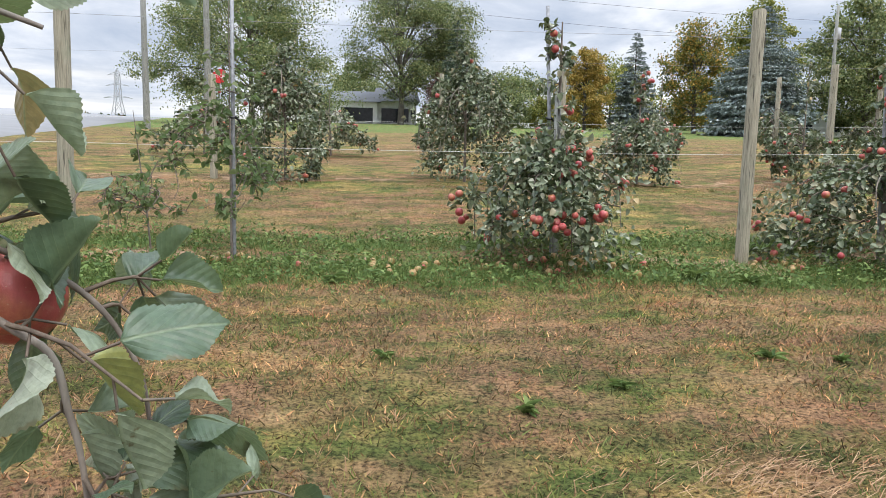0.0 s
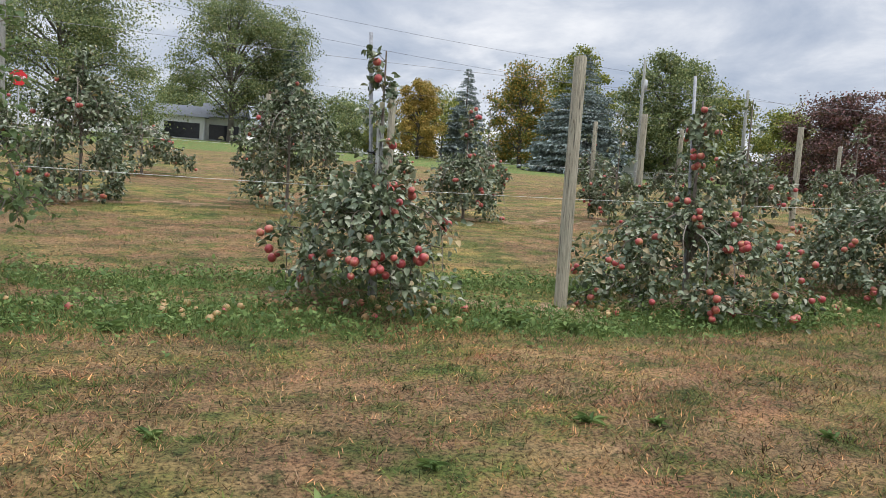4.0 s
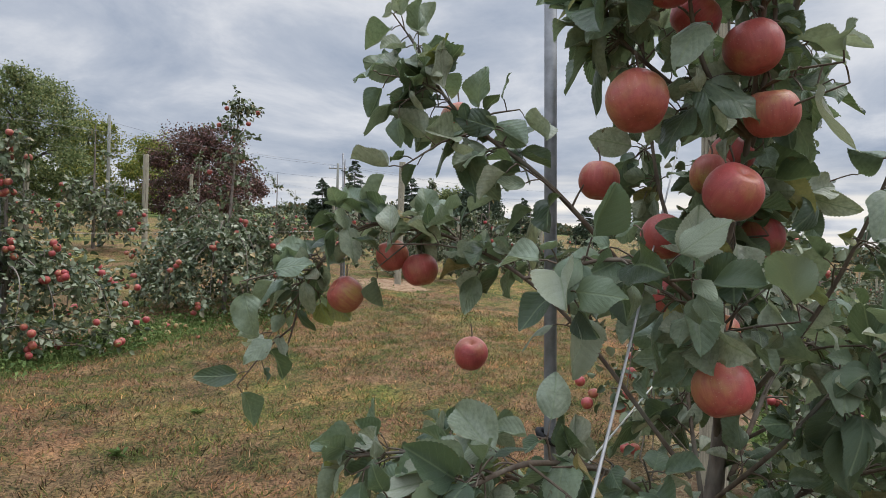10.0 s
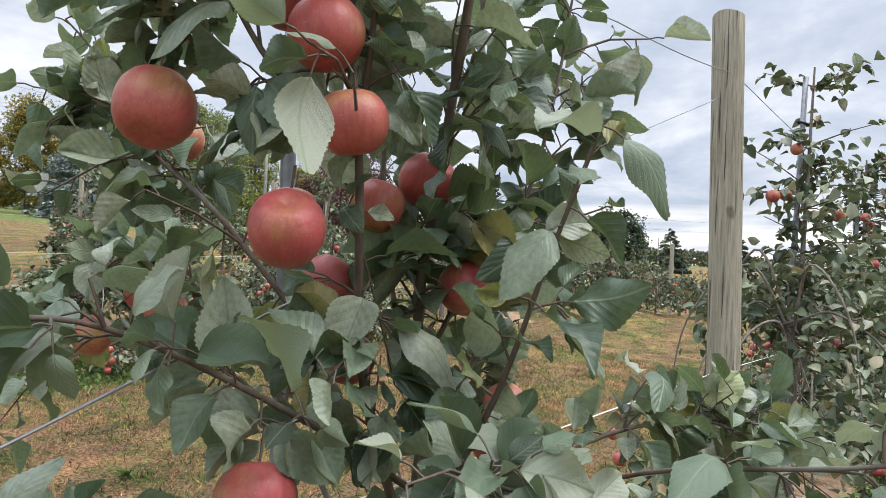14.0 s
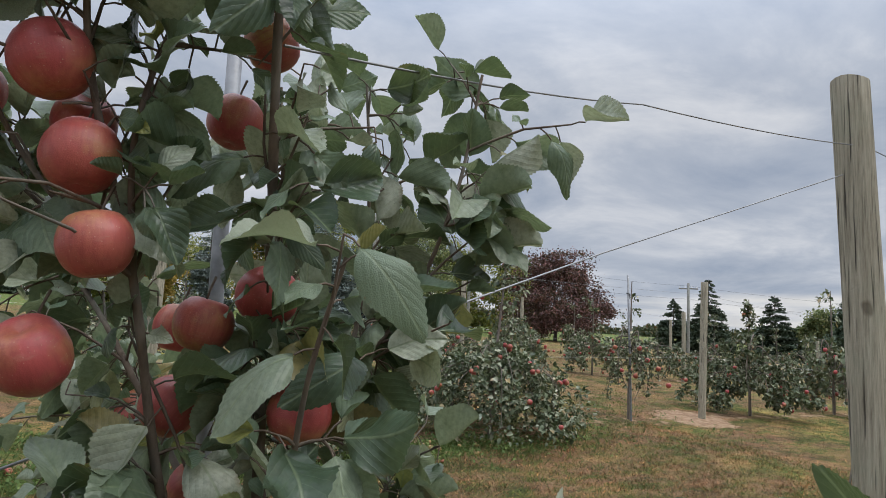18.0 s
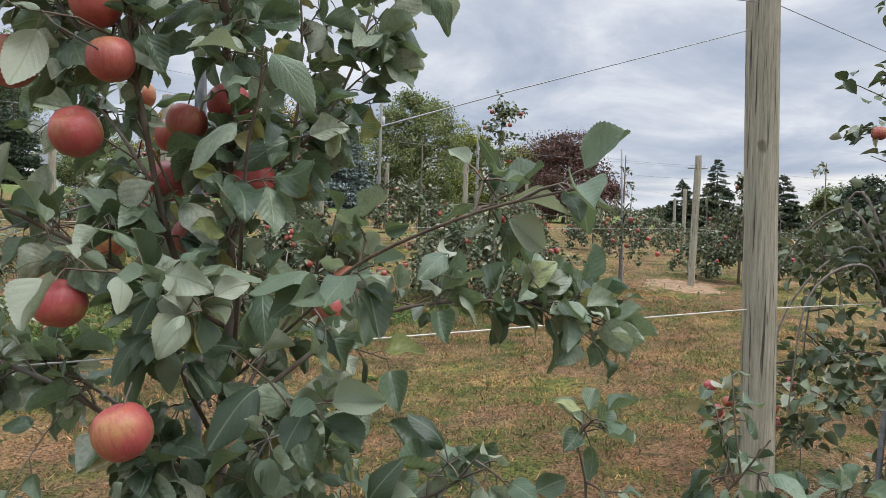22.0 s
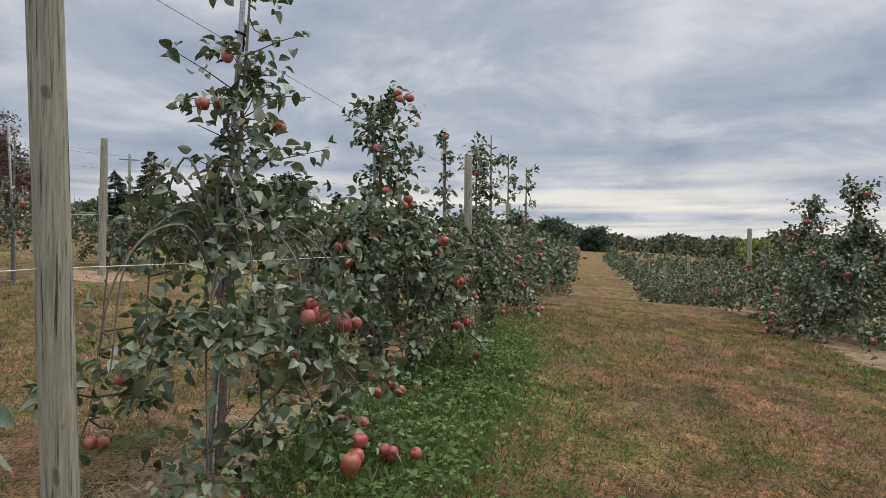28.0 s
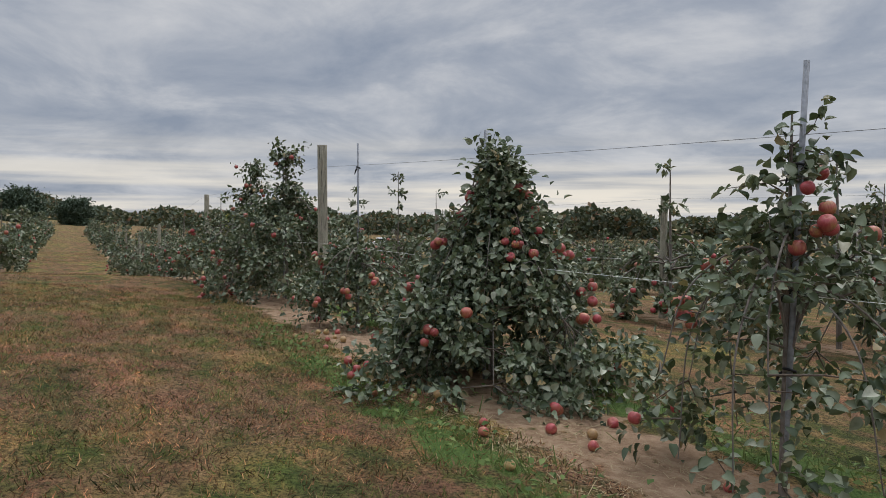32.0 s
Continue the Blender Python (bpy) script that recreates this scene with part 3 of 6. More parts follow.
def apple_mesh(name, mat, rings=12, sides=18, seed=0):
    rng = np.random.default_rng(seed)
    prof = []
    for i in range(rings + 1):
        a = math.pi * i / rings
        r = math.sin(a) ** 0.92 if 0 < i < rings else 0.0
        z = 1.0 * math.cos(a)
        if a < 0.75:
            z -= 0.30 * (1 - a / 0.75) ** 2
        if a > math.pi - 0.6:
            z += 0.16 * (1 - (math.pi - a) / 0.6) ** 2
        r *= 1.02 - 0.05 * (a / math.pi)
        prof.append((r, z))
    v, f = [], []
    lobes = rng.uniform(0.0, 0.03), rng.uniform(0, 6)
    for r, z in prof:
        for j in range(sides):
            t = 2 * math.pi * j / sides
            k = 1 + lobes[0] * math.cos(5 * t + lobes[1]) + 0.02 * math.cos(2 * t)
            v.append((0.5 * r * k * math.cos(t), 0.5 * r * k * math.sin(t), 0.5 * z))
    for i in range(rings):
        for j in range(sides):
            k = (j + 1) % sides
            f.append((i * sides + j, i * sides + k, (i + 1) * sides + k, (i + 1) * sides + j))
    return mesh_of(name, np.array(v) * 0.98, np.array(f), mat)


APPLES = [apple_mesh("apple", M_APPLE, 14, 22, s) for s in range(3)]
APPLES_MID = [apple_mesh("apple", M_APPLE_FAR, 8, 12, s) for s in range(2)]
APPLES_OLD = [apple_mesh("fallen_apple", M_APPLE_OLD, 8, 12, s) for s in range(2)]
far_apple_v, far_apple_f = None, None
_a = apple_mesh("apple_pattern", M_APPLE_FAR, 5, 7)
far_apple_v = np.array([tuple(v.co) for v in _a.vertices])
far_apple_f = np.array([tuple(p.vertices) for p in _a.polygons])
bpy.data.meshes.remove(_a)


def hang_apple(parent, p, size, rng, mesh=None, name="apple"):
    ob = child(name, mesh or APPLES[int(rng.integers(len(APPLES)))], parent)
    ob.matrix_basis = pose(*p, rng.normal(0, 22), rng.normal(0, 22), rng.uniform(0, 360)) @ Matrix.Diagonal((size, size, size * rng.uniform(0.92, 1.02), 1))
    return ob


# ---- apple trees ----
def apple_tree(rng, height=2.3, radius=0.9, limbs=12, origin=(0.55, 1.1), tip=0.12, leaves=2200, crown=260, apples=40, far=False, size=0.062, leader_r=0.16, mat=None, skirt=1.0, leaf=None, base_z=0.0, lean=0.04, twigs=7, sub=3, trunk_r=0.030):
    """Arrays of one trained tree round its own base: a leader on a stake, limbs that arch out and hang down, leaves and apples along them."""
    wood, fine, pos, way = [], [], [], []
    lx, ly = rng.normal(0, lean, 2)
    trunk = curve_pts([(0, 0, base_z - 0.05), (0.3 * lx, 0.3 * ly, 0.35 * height), (0.7 * lx, 0.7 * ly, 0.7 * height), (lx, ly, height)], 7)
    wood.append((trunk, np.linspace(trunk_r, 0.23 * trunk_r, len(trunk))))
    limb_lines, subs = [], []
    for i in range(limbs):
        a = 2 * math.pi * (i + rng.uniform(-0.35, 0.35)) / max(1, limbs)
        z0 = rng.uniform(*origin)
        low_to_high = (z0 - origin[0]) / (origin[1] - origin[0] + 1e-6)
        r = radius * rng.uniform(0.7, 1.06) * (1.1 - min(0.68, 0.75 * (origin[1] - origin[0])) * low_to_high)
        dx, dy = math.cos(a), math.sin(a)
        zt = max(tip, z0 - skirt * rng.uniform(0.93, 1.0) * (z0 - tip) * (1.0 - 0.35 * low_to_high))
        rise = rng.uniform(0.04, 0.22)
        c = [(0.2 * lx, 0.2 * ly, z0), (0.35 * r * dx, 0.35 * r * dy, z0 + rise), (0.72 * r * dx, 0.72 * r * dy, z0 + 0.7 * rise - 0.24 * (z0 - zt)), (0.94 * r * dx, 0.94 * r * dy, zt + 0.48 * (z0 - zt)), (r * dx, r * dy, zt)]
        line = curve_pts(np.array(c) + np.vstack([np.zeros(3), rng.normal(0, 0.05, (4, 3))]), 6)
        limb_lines.append(line)
        wood.append((line, np.linspace(0.47 * trunk_r, 0.003, len(line))))
    for line in list(limb_lines):
        for _ in range(sub):
            i = int(rng.uniform(0.3, 1.0) * (len(line) - 2))
            p, d = line[i], unit(line[i + 1] - line[i])
            out = unit(np.array([p[0], p[1], 0.0]) + 1e-6)
            d = unit(0.5 * d + 0.5 * out + rng.normal(0, 0.55, 3) * np.array([1, 1, 0.35]))
            ln = radius * rng.uniform(0.25, 0.55)
            c = np.array([p, p + d * ln * 0.5 + np.array([0, 0, 0.03]), p + d * ln + np.array([0, 0, -rng.uniform(0.05, 0.5) * skirt * min(1.0, p[2])])])
            c[2, 2] = max(c[2, 2], base_z + 0.07)
            s_line = curve_pts(c, 4)
            limb_lines.append(s_line)
            subs.append((s_line, np.linspace(0.006, 0.002, len(s_line))))
    spots = []
    for line in limb_lines:
        for _ in range(twigs):
            u = rng.uniform(0.15, 1.0) ** 0.62
            p = line[int(u * (len(line) - 1))]
            d = unit(rng.normal(0, 1, 3) + np.array([0, 0, -0.1]))
            q = p + d * rng.uniform(0.06, 0.24) * np.array([1, 1, 0.9])
            q[2] = max(q[2], base_z + 0.06)
            mid = 0.5 * (p + q) + rng.normal(0, 0.02, 3)
            fine.append((np.array([p, mid, q]), np.array([0.004, 0.003, 0.0018])))
            spots.append((p, mid, q))
    up_spots = []
    for _ in range(max(4, crown // 14)):
        u = rng.uniform(0.38, 1.0)
        p = trunk[int(u * (len(trunk) - 1))]
        a = rng.uniform(0, 2 * math.pi)
        ln = leader_r * rng.uniform(0.5, 1.3) * (1.35 - 0.7 * u)
        q = p + np.array([math.cos(a) * ln, math.sin(a) * ln, rng.uniform(-0.1, 0.16)])
        mid = 0.5 * (p + q) + rng.normal(0, 0.015, 3)
        fine.append((np.array([p, mid, q]), np.array([0.0045, 0.003, 0.0018])))
        up_spots.append((p, mid, q))
    for some, count in ((spots, leaves), (up_spots, crown)):
        if not some or not count:
            continue
        pick = rng.integers(0, len(some), count)
        arr = np.array(some)[pick]
        u = rng.uniform(0.15, 1.0, count)[:, None]
        pos.append(arr[:, 0] + (arr[:, 2] - arr[:, 0]) * u + rng.normal(0, 0.022, (count, 3)))
        way.append(arr[:, 2] - arr[:, 0] + rng.normal(0, 0.05, (count, 3)))
    pos, way = np.concatenate(pos), np.concatenate(way)
    keep = pos[:, 2] > base_z + 0.03
    pos, way = pos[keep], way[keep]
    lw, lu = leaf_axes(rng, way)
    hang = []
    pool = spots * 2 + up_spots
    for _ in range(apples):
        p = pool[int(rng.integers(len(pool)))][2] + rng.normal(0, 0.03, 3)
        out = 1.05 + 0.07 / (math.hypot(p[0], p[1]) + 0.1)
        p = np.array([p[0] * out, p[1] * out, max(p[2] - 0.03, base_z + 0.05)])
        hang.append(p)
    fine.extend(subs) if not far else wood.extend(subs)
    return dict(wood=wood, fine=fine, pos=pos, way=lw, up=lu, size=size * rng.uniform(0.65, 1.25, len(pos)), apples=hang, mat=mat or M_LEAF_FAR)


def body_tree(rng, height=2.1, reach=0.9, full=1.1, belly=2.0, round_=0.5, limbs=14, clumps=150, leaves=7000, crown=500, leader_r=0.2, apples=60, top_apples=6, size=0.064, mat=None, trunk_r=0.028, lean=(0.0, 0.0), shift=(0.0, 0.0), gap=0.0, open_=0.0):
    """Arrays of one full tree round its own base: limbs arch from the trunk and hang to the ground in a body of leaf clumps, a leafy leader stands above."""
    wood, fine, pos, way, face = [], [], [], [], []
    trunk = curve_pts([(0, 0, -0.05), (0.3 * lean[0], 0.3 * lean[1], 0.35 * height), (0.7 * lean[0], 0.7 * lean[1], 0.7 * height), (lean[0], lean[1], height)], 7)
    wood.append((trunk, np.linspace(trunk_r, 0.23 * trunk_r, len(trunk))))

    def shell(z):
        return reach * max(0.03, 1 - (max(z, 0.0) / full) ** belly) ** round_

    ends = []
    for i in range(limbs):
        t = 2 * math.pi * (i + rng.uniform(-0.4, 0.4)) / limbs
        k = rng.uniform(0.72, 1.08)
        z0 = full * rng.uniform(0.45, 0.85)
        zt = full * rng.uniform(0.04, 0.45)
        top = min(full * rng.uniform(0.82, 1.08), z0 + 0.35)
        c = []
        for r, z in ((0.0, z0), (0.45 * k * shell(0.75 * full), top), (k * shell(0.62 * full), 0.5 * (top + zt) + 0.12 * full), (k * shell(zt), zt)):
            c.append((math.cos(t) * r + shift[0] * min(1, r), math.sin(t) * r + shift[1] * min(1, r), z))
        ln = curve_pts(np.array(c) + np.vstack([np.zeros(3), rng.normal(0, 0.035, (3, 3))]), 7)
        wood.append((ln, np.linspace(0.36 * trunk_r, 0.003, len(ln))))
        ends.append(ln)
    hubs = []
    for _ in range(clumps):
        z = full * rng.uniform(0.03, 1.0) ** (1.4 if belly < 1.2 else 0.85)
        t = rng.uniform(0, 2 * math.pi)
        r = shell(z) * (1.06 - 0.62 * rng.uniform() ** 2) * rng.uniform(0.72, 1.24)
        p = np.array([math.cos(t) * r + shift[0], math.sin(t) * r + shift[1], z + 0.05 * rng.normal()])
        if gap and p[2] < gap and math.hypot(p[0], p[1]) < 0.55 * reach:
            continue
        p[2] = max(p[2], 0.06)
        hubs.append(p)
        ln = ends[int(rng.integers(len(ends)))] if rng.uniform() < 0.15 else min(ends, key=lambda q: float(np.linalg.norm(q - p, axis=1).min()))
        q = ln[int(np.argmin(np.linalg.norm(ln - p, axis=1)))]
        mid = 0.5 * (p + q) + rng.normal(0, 0.03, 3)
        fine.append((np.array([q, mid, p]), np.array([0.006, 0.004, 0.002])))
    hubs = np.array(hubs)
    weight = rng.uniform(0.15 + 0.5 * (1 - open_), 1.0, len(hubs))
    k = rng.choice(len(hubs), leaves, p=weight / weight.sum())
    spread_r = rng.uniform(0.035, 0.10, len(hubs))[k][:, None]
    off = rng.normal(0, 1, (leaves, 3)) * spread_r
    pos.append(hubs[k] + off)
    out = unit(hubs[k] * np.array([1, 1, 0.0]) + np.array([0, 0, 0.12]))
    way.append(unit(out * 0.45 + off / spread_r * 0.55 + rng.normal(0, 0.5, (leaves, 3)) + np.array([0, 0, -0.14])))
    face.append(unit(out * 0.5 + np.array([0, 0, 0.75]) + rng.normal(0, 0.55, (leaves, 3))))
    stems = []
    for _ in range(max(5, crown // 13)):
        u = rng.uniform(min(0.9, 0.75 * full / height), 1.0)
        p = trunk[int(u * (len(trunk) - 1))]
        t = rng.uniform(0, 2 * math.pi)
        ln = leader_r * rng.uniform(0.4, 1.3) * (1.5 - 0.9 * u)
        q = p + np.array([math.cos(t) * ln, math.sin(t) * ln, rng.uniform(-0.08, 0.2)])
        mid = 0.5 * (p + q) + rng.normal(0, 0.015, 3)
        fine.append((np.array([p, mid, q]), np.array([0.0045, 0.003, 0.0018])))
        stems.append((p, q))
    k = rng.integers(0, len(stems), crown)
    arr = np.array(stems)[k]
    u = rng.uniform(0.1, 1.05, crown)[:, None]
    pos.append(arr[:, 0] + (arr[:, 1] - arr[:, 0]) * u + rng.normal(0, 0.028, (crown, 3)))
    out = unit((arr[:, 1] - arr[:, 0]) * np.array([1, 1, 0.3]))
    way.append(unit(out * 0.6 + rng.normal(0, 0.55, (crown, 3)) + np.array([0, 0, -0.1])))
    face.append(unit(out * 0.4 + np.array([0, 0, 0.8]) + rng.normal(0, 0.42, (crown, 3))))
    hang = []
    while len(hang) < apples:
        p = hubs[int(rng.integers(len(hubs)))]
        o = unit(p * np.array([1, 1, 0.0]) + 1e-6)
        if math.hypot(p[0] - shift[0], p[1] - shift[1]) < 0.75 * shell(p[2]):
            continue
        for _ in range(int(rng.integers(1, 4))):
            q = p + o * 0.09 + rng.normal(0, 0.045, 3)
            hang.append(np.array([q[0], q[1], max(q[2] - 0.03, 0.05)]))
    for _ in range(top_apples):
        p, q = stems[int(rng.integers(len(stems)))]
        hang.append(p + (q - p) * 0.8 + rng.normal(0, 0.025, 3) + np.array([0, 0, -0.03]))
    pos, way, face = np.concatenate(pos), np.concatenate(way), np.concatenate(face)
    keep = pos[:, 2] > 0.02
    for q in hang:
        rel = pos + way * 0.035 - q
        o = unit(q * np.array([1, 1, 0.0]) + 1e-6)
        along = np.clip(rel @ o, 0, 0.22)
        keep &= (np.linalg.norm(rel - along[:, None] * o, axis=1) > 0.046) | (rng.uniform(0, 1, len(keep)) < 0.12)
    pos, way, face = pos[keep], way[keep], face[keep]
    return dict(wood=wood, fine=fine, pos=pos, way=way, up=face, size=size * rng.uniform(0.6, 1.3, len(pos)), apples=hang, mat=mat or M_LEAF_FAR)


def near_tree(x, y, seed, label, apple_size=0.078, group="", **kw):
    rng = np.random.default_rng(seed)
    t = body_tree(rng, **kw) if "full" in kw else apple_tree(rng, **kw)
    root = tagged(empty("apple_tree", x, y, gz(x, y)), label, "fruit tree", group or "trained apple trees")
    v, f = tubes(t["wood"][:1], 8)
    child("trunk", mesh_of("trunk", v, f, M_BARK), root)
    for w in t["wood"][1:]:
        v, f = tube(*w, 6)
        child("limb", mesh_of("limb", v, f, M_BARK), root)
    v, f = tubes(t["fine"], 4)
    child("twig_growth", mesh_of("twig_growth", v, f, M_TWIG), root, "", "stuff")
    v, f, uv = spread(LEAF_MID, t["pos"], t["way"], t["up"], t["size"])
    child("foliage", mesh_of("foliage", v, f, t["mat"], uv), root, "", "stuff")
    for p in t["apples"]:
        hang_apple(root, p, apple_size * rng.uniform(0.8, 1.12), rng, APPLES_MID[int(rng.integers(2))])
    return root


FAR_KINDS = []


def far_kind(seed, **kw):
    rng = np.random.default_rng(seed)
    t = apple_tree(rng, far=True, leader_r=0.34, **kw)
    wv, wf = tubes(t["wood"], 4)
    lv, lf, uv = spread(LEAF_FAR, t["pos"], t["way"], t["up"], t["size"] * 1.7)
    ap = np.array(t["apples"])
    av = (ap[:, None] + far_apple_v[None] * 0.08).reshape(-1, 3)
    af = (far_apple_f[None] + (np.arange(len(ap)) * len(far_apple_v))[:, None, None]).reshape(-1, 4)
    return (mesh_of("branchwork", wv, wf, M_BARK), mesh_of("foliage", lv, lf, M_LEAF_FAR, uv), mesh_of("fruit_load", av, af, M_APPLE_FAR))


for k in range(7):
    FAR_KINDS.append(far_kind(500 + k, height=(2.2, 1.7, 2.4, 1.9, 2.1, 1.6, 2.5)[k], radius=(0.95, 0.8, 0.75, 1.05, 0.6, 0.9, 0.85)[k], limbs=11, leaves=(2500, 2000, 1900, 2600, 1300, 2200, 2400)[k], crown=(110, 80, 130, 80, 70, 60, 150)[k], apples=(26, 18, 30, 22, 14, 18, 30)[k], size=0.066, twigs=5))


LITE = []
for k in range(4):
    t = apple_tree(np.random.default_rng(540 + k), far=True, height=(2.2, 1.8, 2.4, 2.0)[k], radius=(0.95, 0.85, 0.8, 1.05)[k], limbs=10, leaves=480, crown=60, apples=9, size=0.066, twigs=4, sub=1)
    LITE.append((tubes(t["wood"][:1], 4), spread(LEAF_FAR, t["pos"], t["way"], t["up"], t["size"] * 3.4), np.array(t["apples"])))
far_trees = []


def far_orchard():
    """All trees of the distant rows, joined."""
    root = tagged(empty("far_orchard", 0, 0, 0), "distant rows of low bushy apple trees", "orchard", "", "stuff")
    packs = [[[], [], 0] for _ in range(3)]
    for x, y, seed, scale in far_trees:
        rng = np.random.default_rng(seed)
        (wv, wf), (lv, lf, _), ap = LITE[int(rng.integers(4))]
        a, s = rng.uniform(0, 6.28), scale * rng.uniform(0.85, 1.12)
        turn = np.array([(math.cos(a), -math.sin(a), 0), (math.sin(a), math.cos(a), 0), (0, 0, 1)])
        av = (ap[:, None] + far_apple_v[None] * 0.085).reshape(-1, 3)
        af = (far_apple_f[None] + (np.arange(len(ap)) * len(far_apple_v))[:, None, None]).reshape(-1, 4)
        for pack, v, f in zip(packs, (wv, lv, av), (wf, lf, af)):
            pack[0].append(v @ turn.T * s + np.array([x, y, gz(x, y)]))
            pack[1].append(f + pack[2])
            pack[2] += len(v)
    for nm, mt, pack in zip(("trunk_wood", "foliage", "fruit_load"), (M_BARK, M_LEAF_FAR, M_APPLE_FAR), packs):
        child(nm, mesh_of(nm, np.concatenate(pack[0]), np.concatenate(pack[1]), mt), root, "", "stuff")


def far_tree(x, y, seed, scale=1.0):
    if x > 48 or y < YD - 13:
        far_trees.append((x, y, seed, scale))
        return None
    rng = np.random.default_rng(seed)
    kind = FAR_KINDS[int(rng.integers(len(FAR_KINDS)))]
    root = tagged(empty("apple_tree", x, y, gz(x, y), rng.uniform(0, 360)), "low bushy apple tree in a trellised row, red fruit", "fruit tree", "orchard row trees")
    for n, me in zip(("branchwork", "foliage", "fruit_load"), kind):
        child(n, me, root, "", "stuff")
    s = scale * rng.uniform(0.85, 1.12)
    root.scale = (s, s, s * rng.uniform(0.9, 1.1))
    return root


def stake(x, y, top, r=0.012, lean=(0, 0), tie=None, label="thin grey galvanised pipe staking an apple tree", mat=None):
    z = gz(x, y)
    root = tagged(empty("tree_stake", x, y, z), label, "stake", "tree stakes")
    pts = np.array([(0, 0, -0.08), (lean[0] * 0.5, lean[1] * 0.5, top / 2), (lean[0], lean[1], top), (lean[0], lean[1], top + 0.001)])
    v, f = tube(pts, [r, r, r, 0.0008], 10)
    child("pipe", mesh_of("pipe", v, f, mat or M_PIPE), root)
    for h in tie or ():
        u = h / top
        a = np.linspace(0, 2 * np.pi, 9)
        ring = np.stack([lean[0] * u + np.cos(a) * (r + 0.012), lean[1] * u + np.sin(a) * (r + 0.012), h + 0.01 * np.sin(a)], 1)
        v, f = tubes([(ring, np.full(9, 0.007)), (np.array([[lean[0] * u + r, lean[1] * u, h], [lean[0] * u + 0.05, lean[1] * u + 0.01, h - 0.03], [lean[0] * u + 0.065, lean[1] * u + 0.02, h - 0.08]]), np.array([0.008, 0.011, 0.004]))], 6)
        child("tie", mesh_of("tie", v, f, M_TIE), root, "black rubber tie strap")
    return root


def wooden_post(x, y, height, r=0.056, lean=(0, 0), label="round weathered wooden trellis post", seed=0, mat=None):
    rng = np.random.default_rng(900 + seed)
    z = gz(x, y)
    root = tagged(empty("trellis_post", x, y, z), label, "post", "trellis posts")
    n, sides = 16, 16
    hs = np.concatenate([np.linspace(-0.12, height - 0.004, n), [height, height + 0.001]])
    v, f = [], []
    ph = rng.uniform(0, 6, 3)
    for i, h in enumerate(hs):
        rr = r * (1.04 - 0.06 * h / height) * (1 if i < n else (0.975 if i == n else 0.0))
        for j in range(sides):
            t = 2 * math.pi * j / sides
            k = 1 + 0.02 * math.sin(3 * t + ph[0] + 0.4 * h) + 0.012 * math.sin(5 * t + ph[1] + 2 * h)
            v.append((rr * k * math.cos(t) + lean[0] * h / height, rr * k * math.sin(t) + lean[1] * h / height, h + (0.006 * math.sin(2 * t + ph[2]) if i >= n - 1 else 0)))
    for i in range(len(hs) - 1):
        for j in range(sides):
            k = (j + 1) % sides
            f.append((i * sides + j, i * sides + k, (i + 1) * sides + k, (i + 1) * sides + j))
    me = mesh_of("shaft", np.array(v), np.array(f), mat or M_POST)
    for poly in me.polygons[-2 * sides:]:
        poly.use_smooth = False
    child("shaft", me, root)
    return root


def wire(points, r, mat, label, sag=0.0, name="trellis_wire"):
    pts = []
    for (a, b) in zip(points[:-1], points[1:]):
        a, b = np.array(a, float), np.array(b, float)
        for u in np.linspace(0, 1, 9)[: None if (b == points[-1]).all() else -1]:
            p = a + (b - a) * u
            p[2] -= sag * 4 * u * (1 - u)
            pts.append(p)
    v, f = tube(np.array(pts), r, 5)
    return tagged(new(name, mesh_of(name, v, f, mat)), label, "wire", "trellis wires")


# ---- ground ----
def axis_steps(lo, hi, near_lo, near_hi, step, grow=1.18):
    mid = list(np.arange(near_lo, near_hi + 1e-6, step))
    s, p = step, near_hi
    up = []
    while p < hi:
        s *= grow
        p += s
        up.append(min(p, hi))
    s, p, dn = step, near_lo, []
    while p > lo:
        s *= grow
        p -= s
        dn.append(max(p, lo))
    return np.array(dn[::-1] + mid + up)


gx, gy = axis_steps(-700, 1500, -6, 22, 0.2), axis_steps(-900, 900, -12, 14, 0.2)
GX, GY = np.meshgrid(gx, gy)
GZ = ground_z(GX, GY)
rng = np.random.default_rng(4)
near_w = smooth(40, 20, np.hypot(GX - 4, GY))
GZ = GZ + rng.normal(0, 0.006, GX.shape) * near_w
ni, nj = len(gy), len(gx)
ii, jj = np.meshgrid(np.arange(ni - 1), np.arange(nj - 1), indexing="ij")
gf = np.stack([ii * nj + jj, ii * nj + jj + 1, (ii + 1) * nj + jj + 1, (ii + 1) * nj + jj], -1).reshape(-1, 4)
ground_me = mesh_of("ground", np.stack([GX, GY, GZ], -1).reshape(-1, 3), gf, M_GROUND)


def soil_at(x, y):
    """How bare the ground is: strips under the rows, most of all under row C and round the posts."""
    s = np.zeros_like(x)
    for row, w, amt in ((YA, 0.45, 0.44), (YB, 0.6, 0.58), (YC + 0.35, 0.75, 0.72), (YD, 0.7, 0.6), (Y2, 0.5, 0.45), (Y3, 0.5, 0.4)):
        s = np.maximum(s, amt * smooth(w, w * 0.35, np.abs(y - row)) * smooth(-9, -2, x))
    for px, py, r in ((3.75, YA - 0.25, 0.6), (4.6, YB - 0.2, 0.8), (12.3, YA, 0.9), (5.5, YA, 0.9), (7.0, YA - 0.2, 0.7), (-1.8, YA, 0.8)):
        s = np.maximum(s, smooth(r, r * 0.4, np.hypot(x - px, y - py)))
    return s * smooth(95, 60, x)


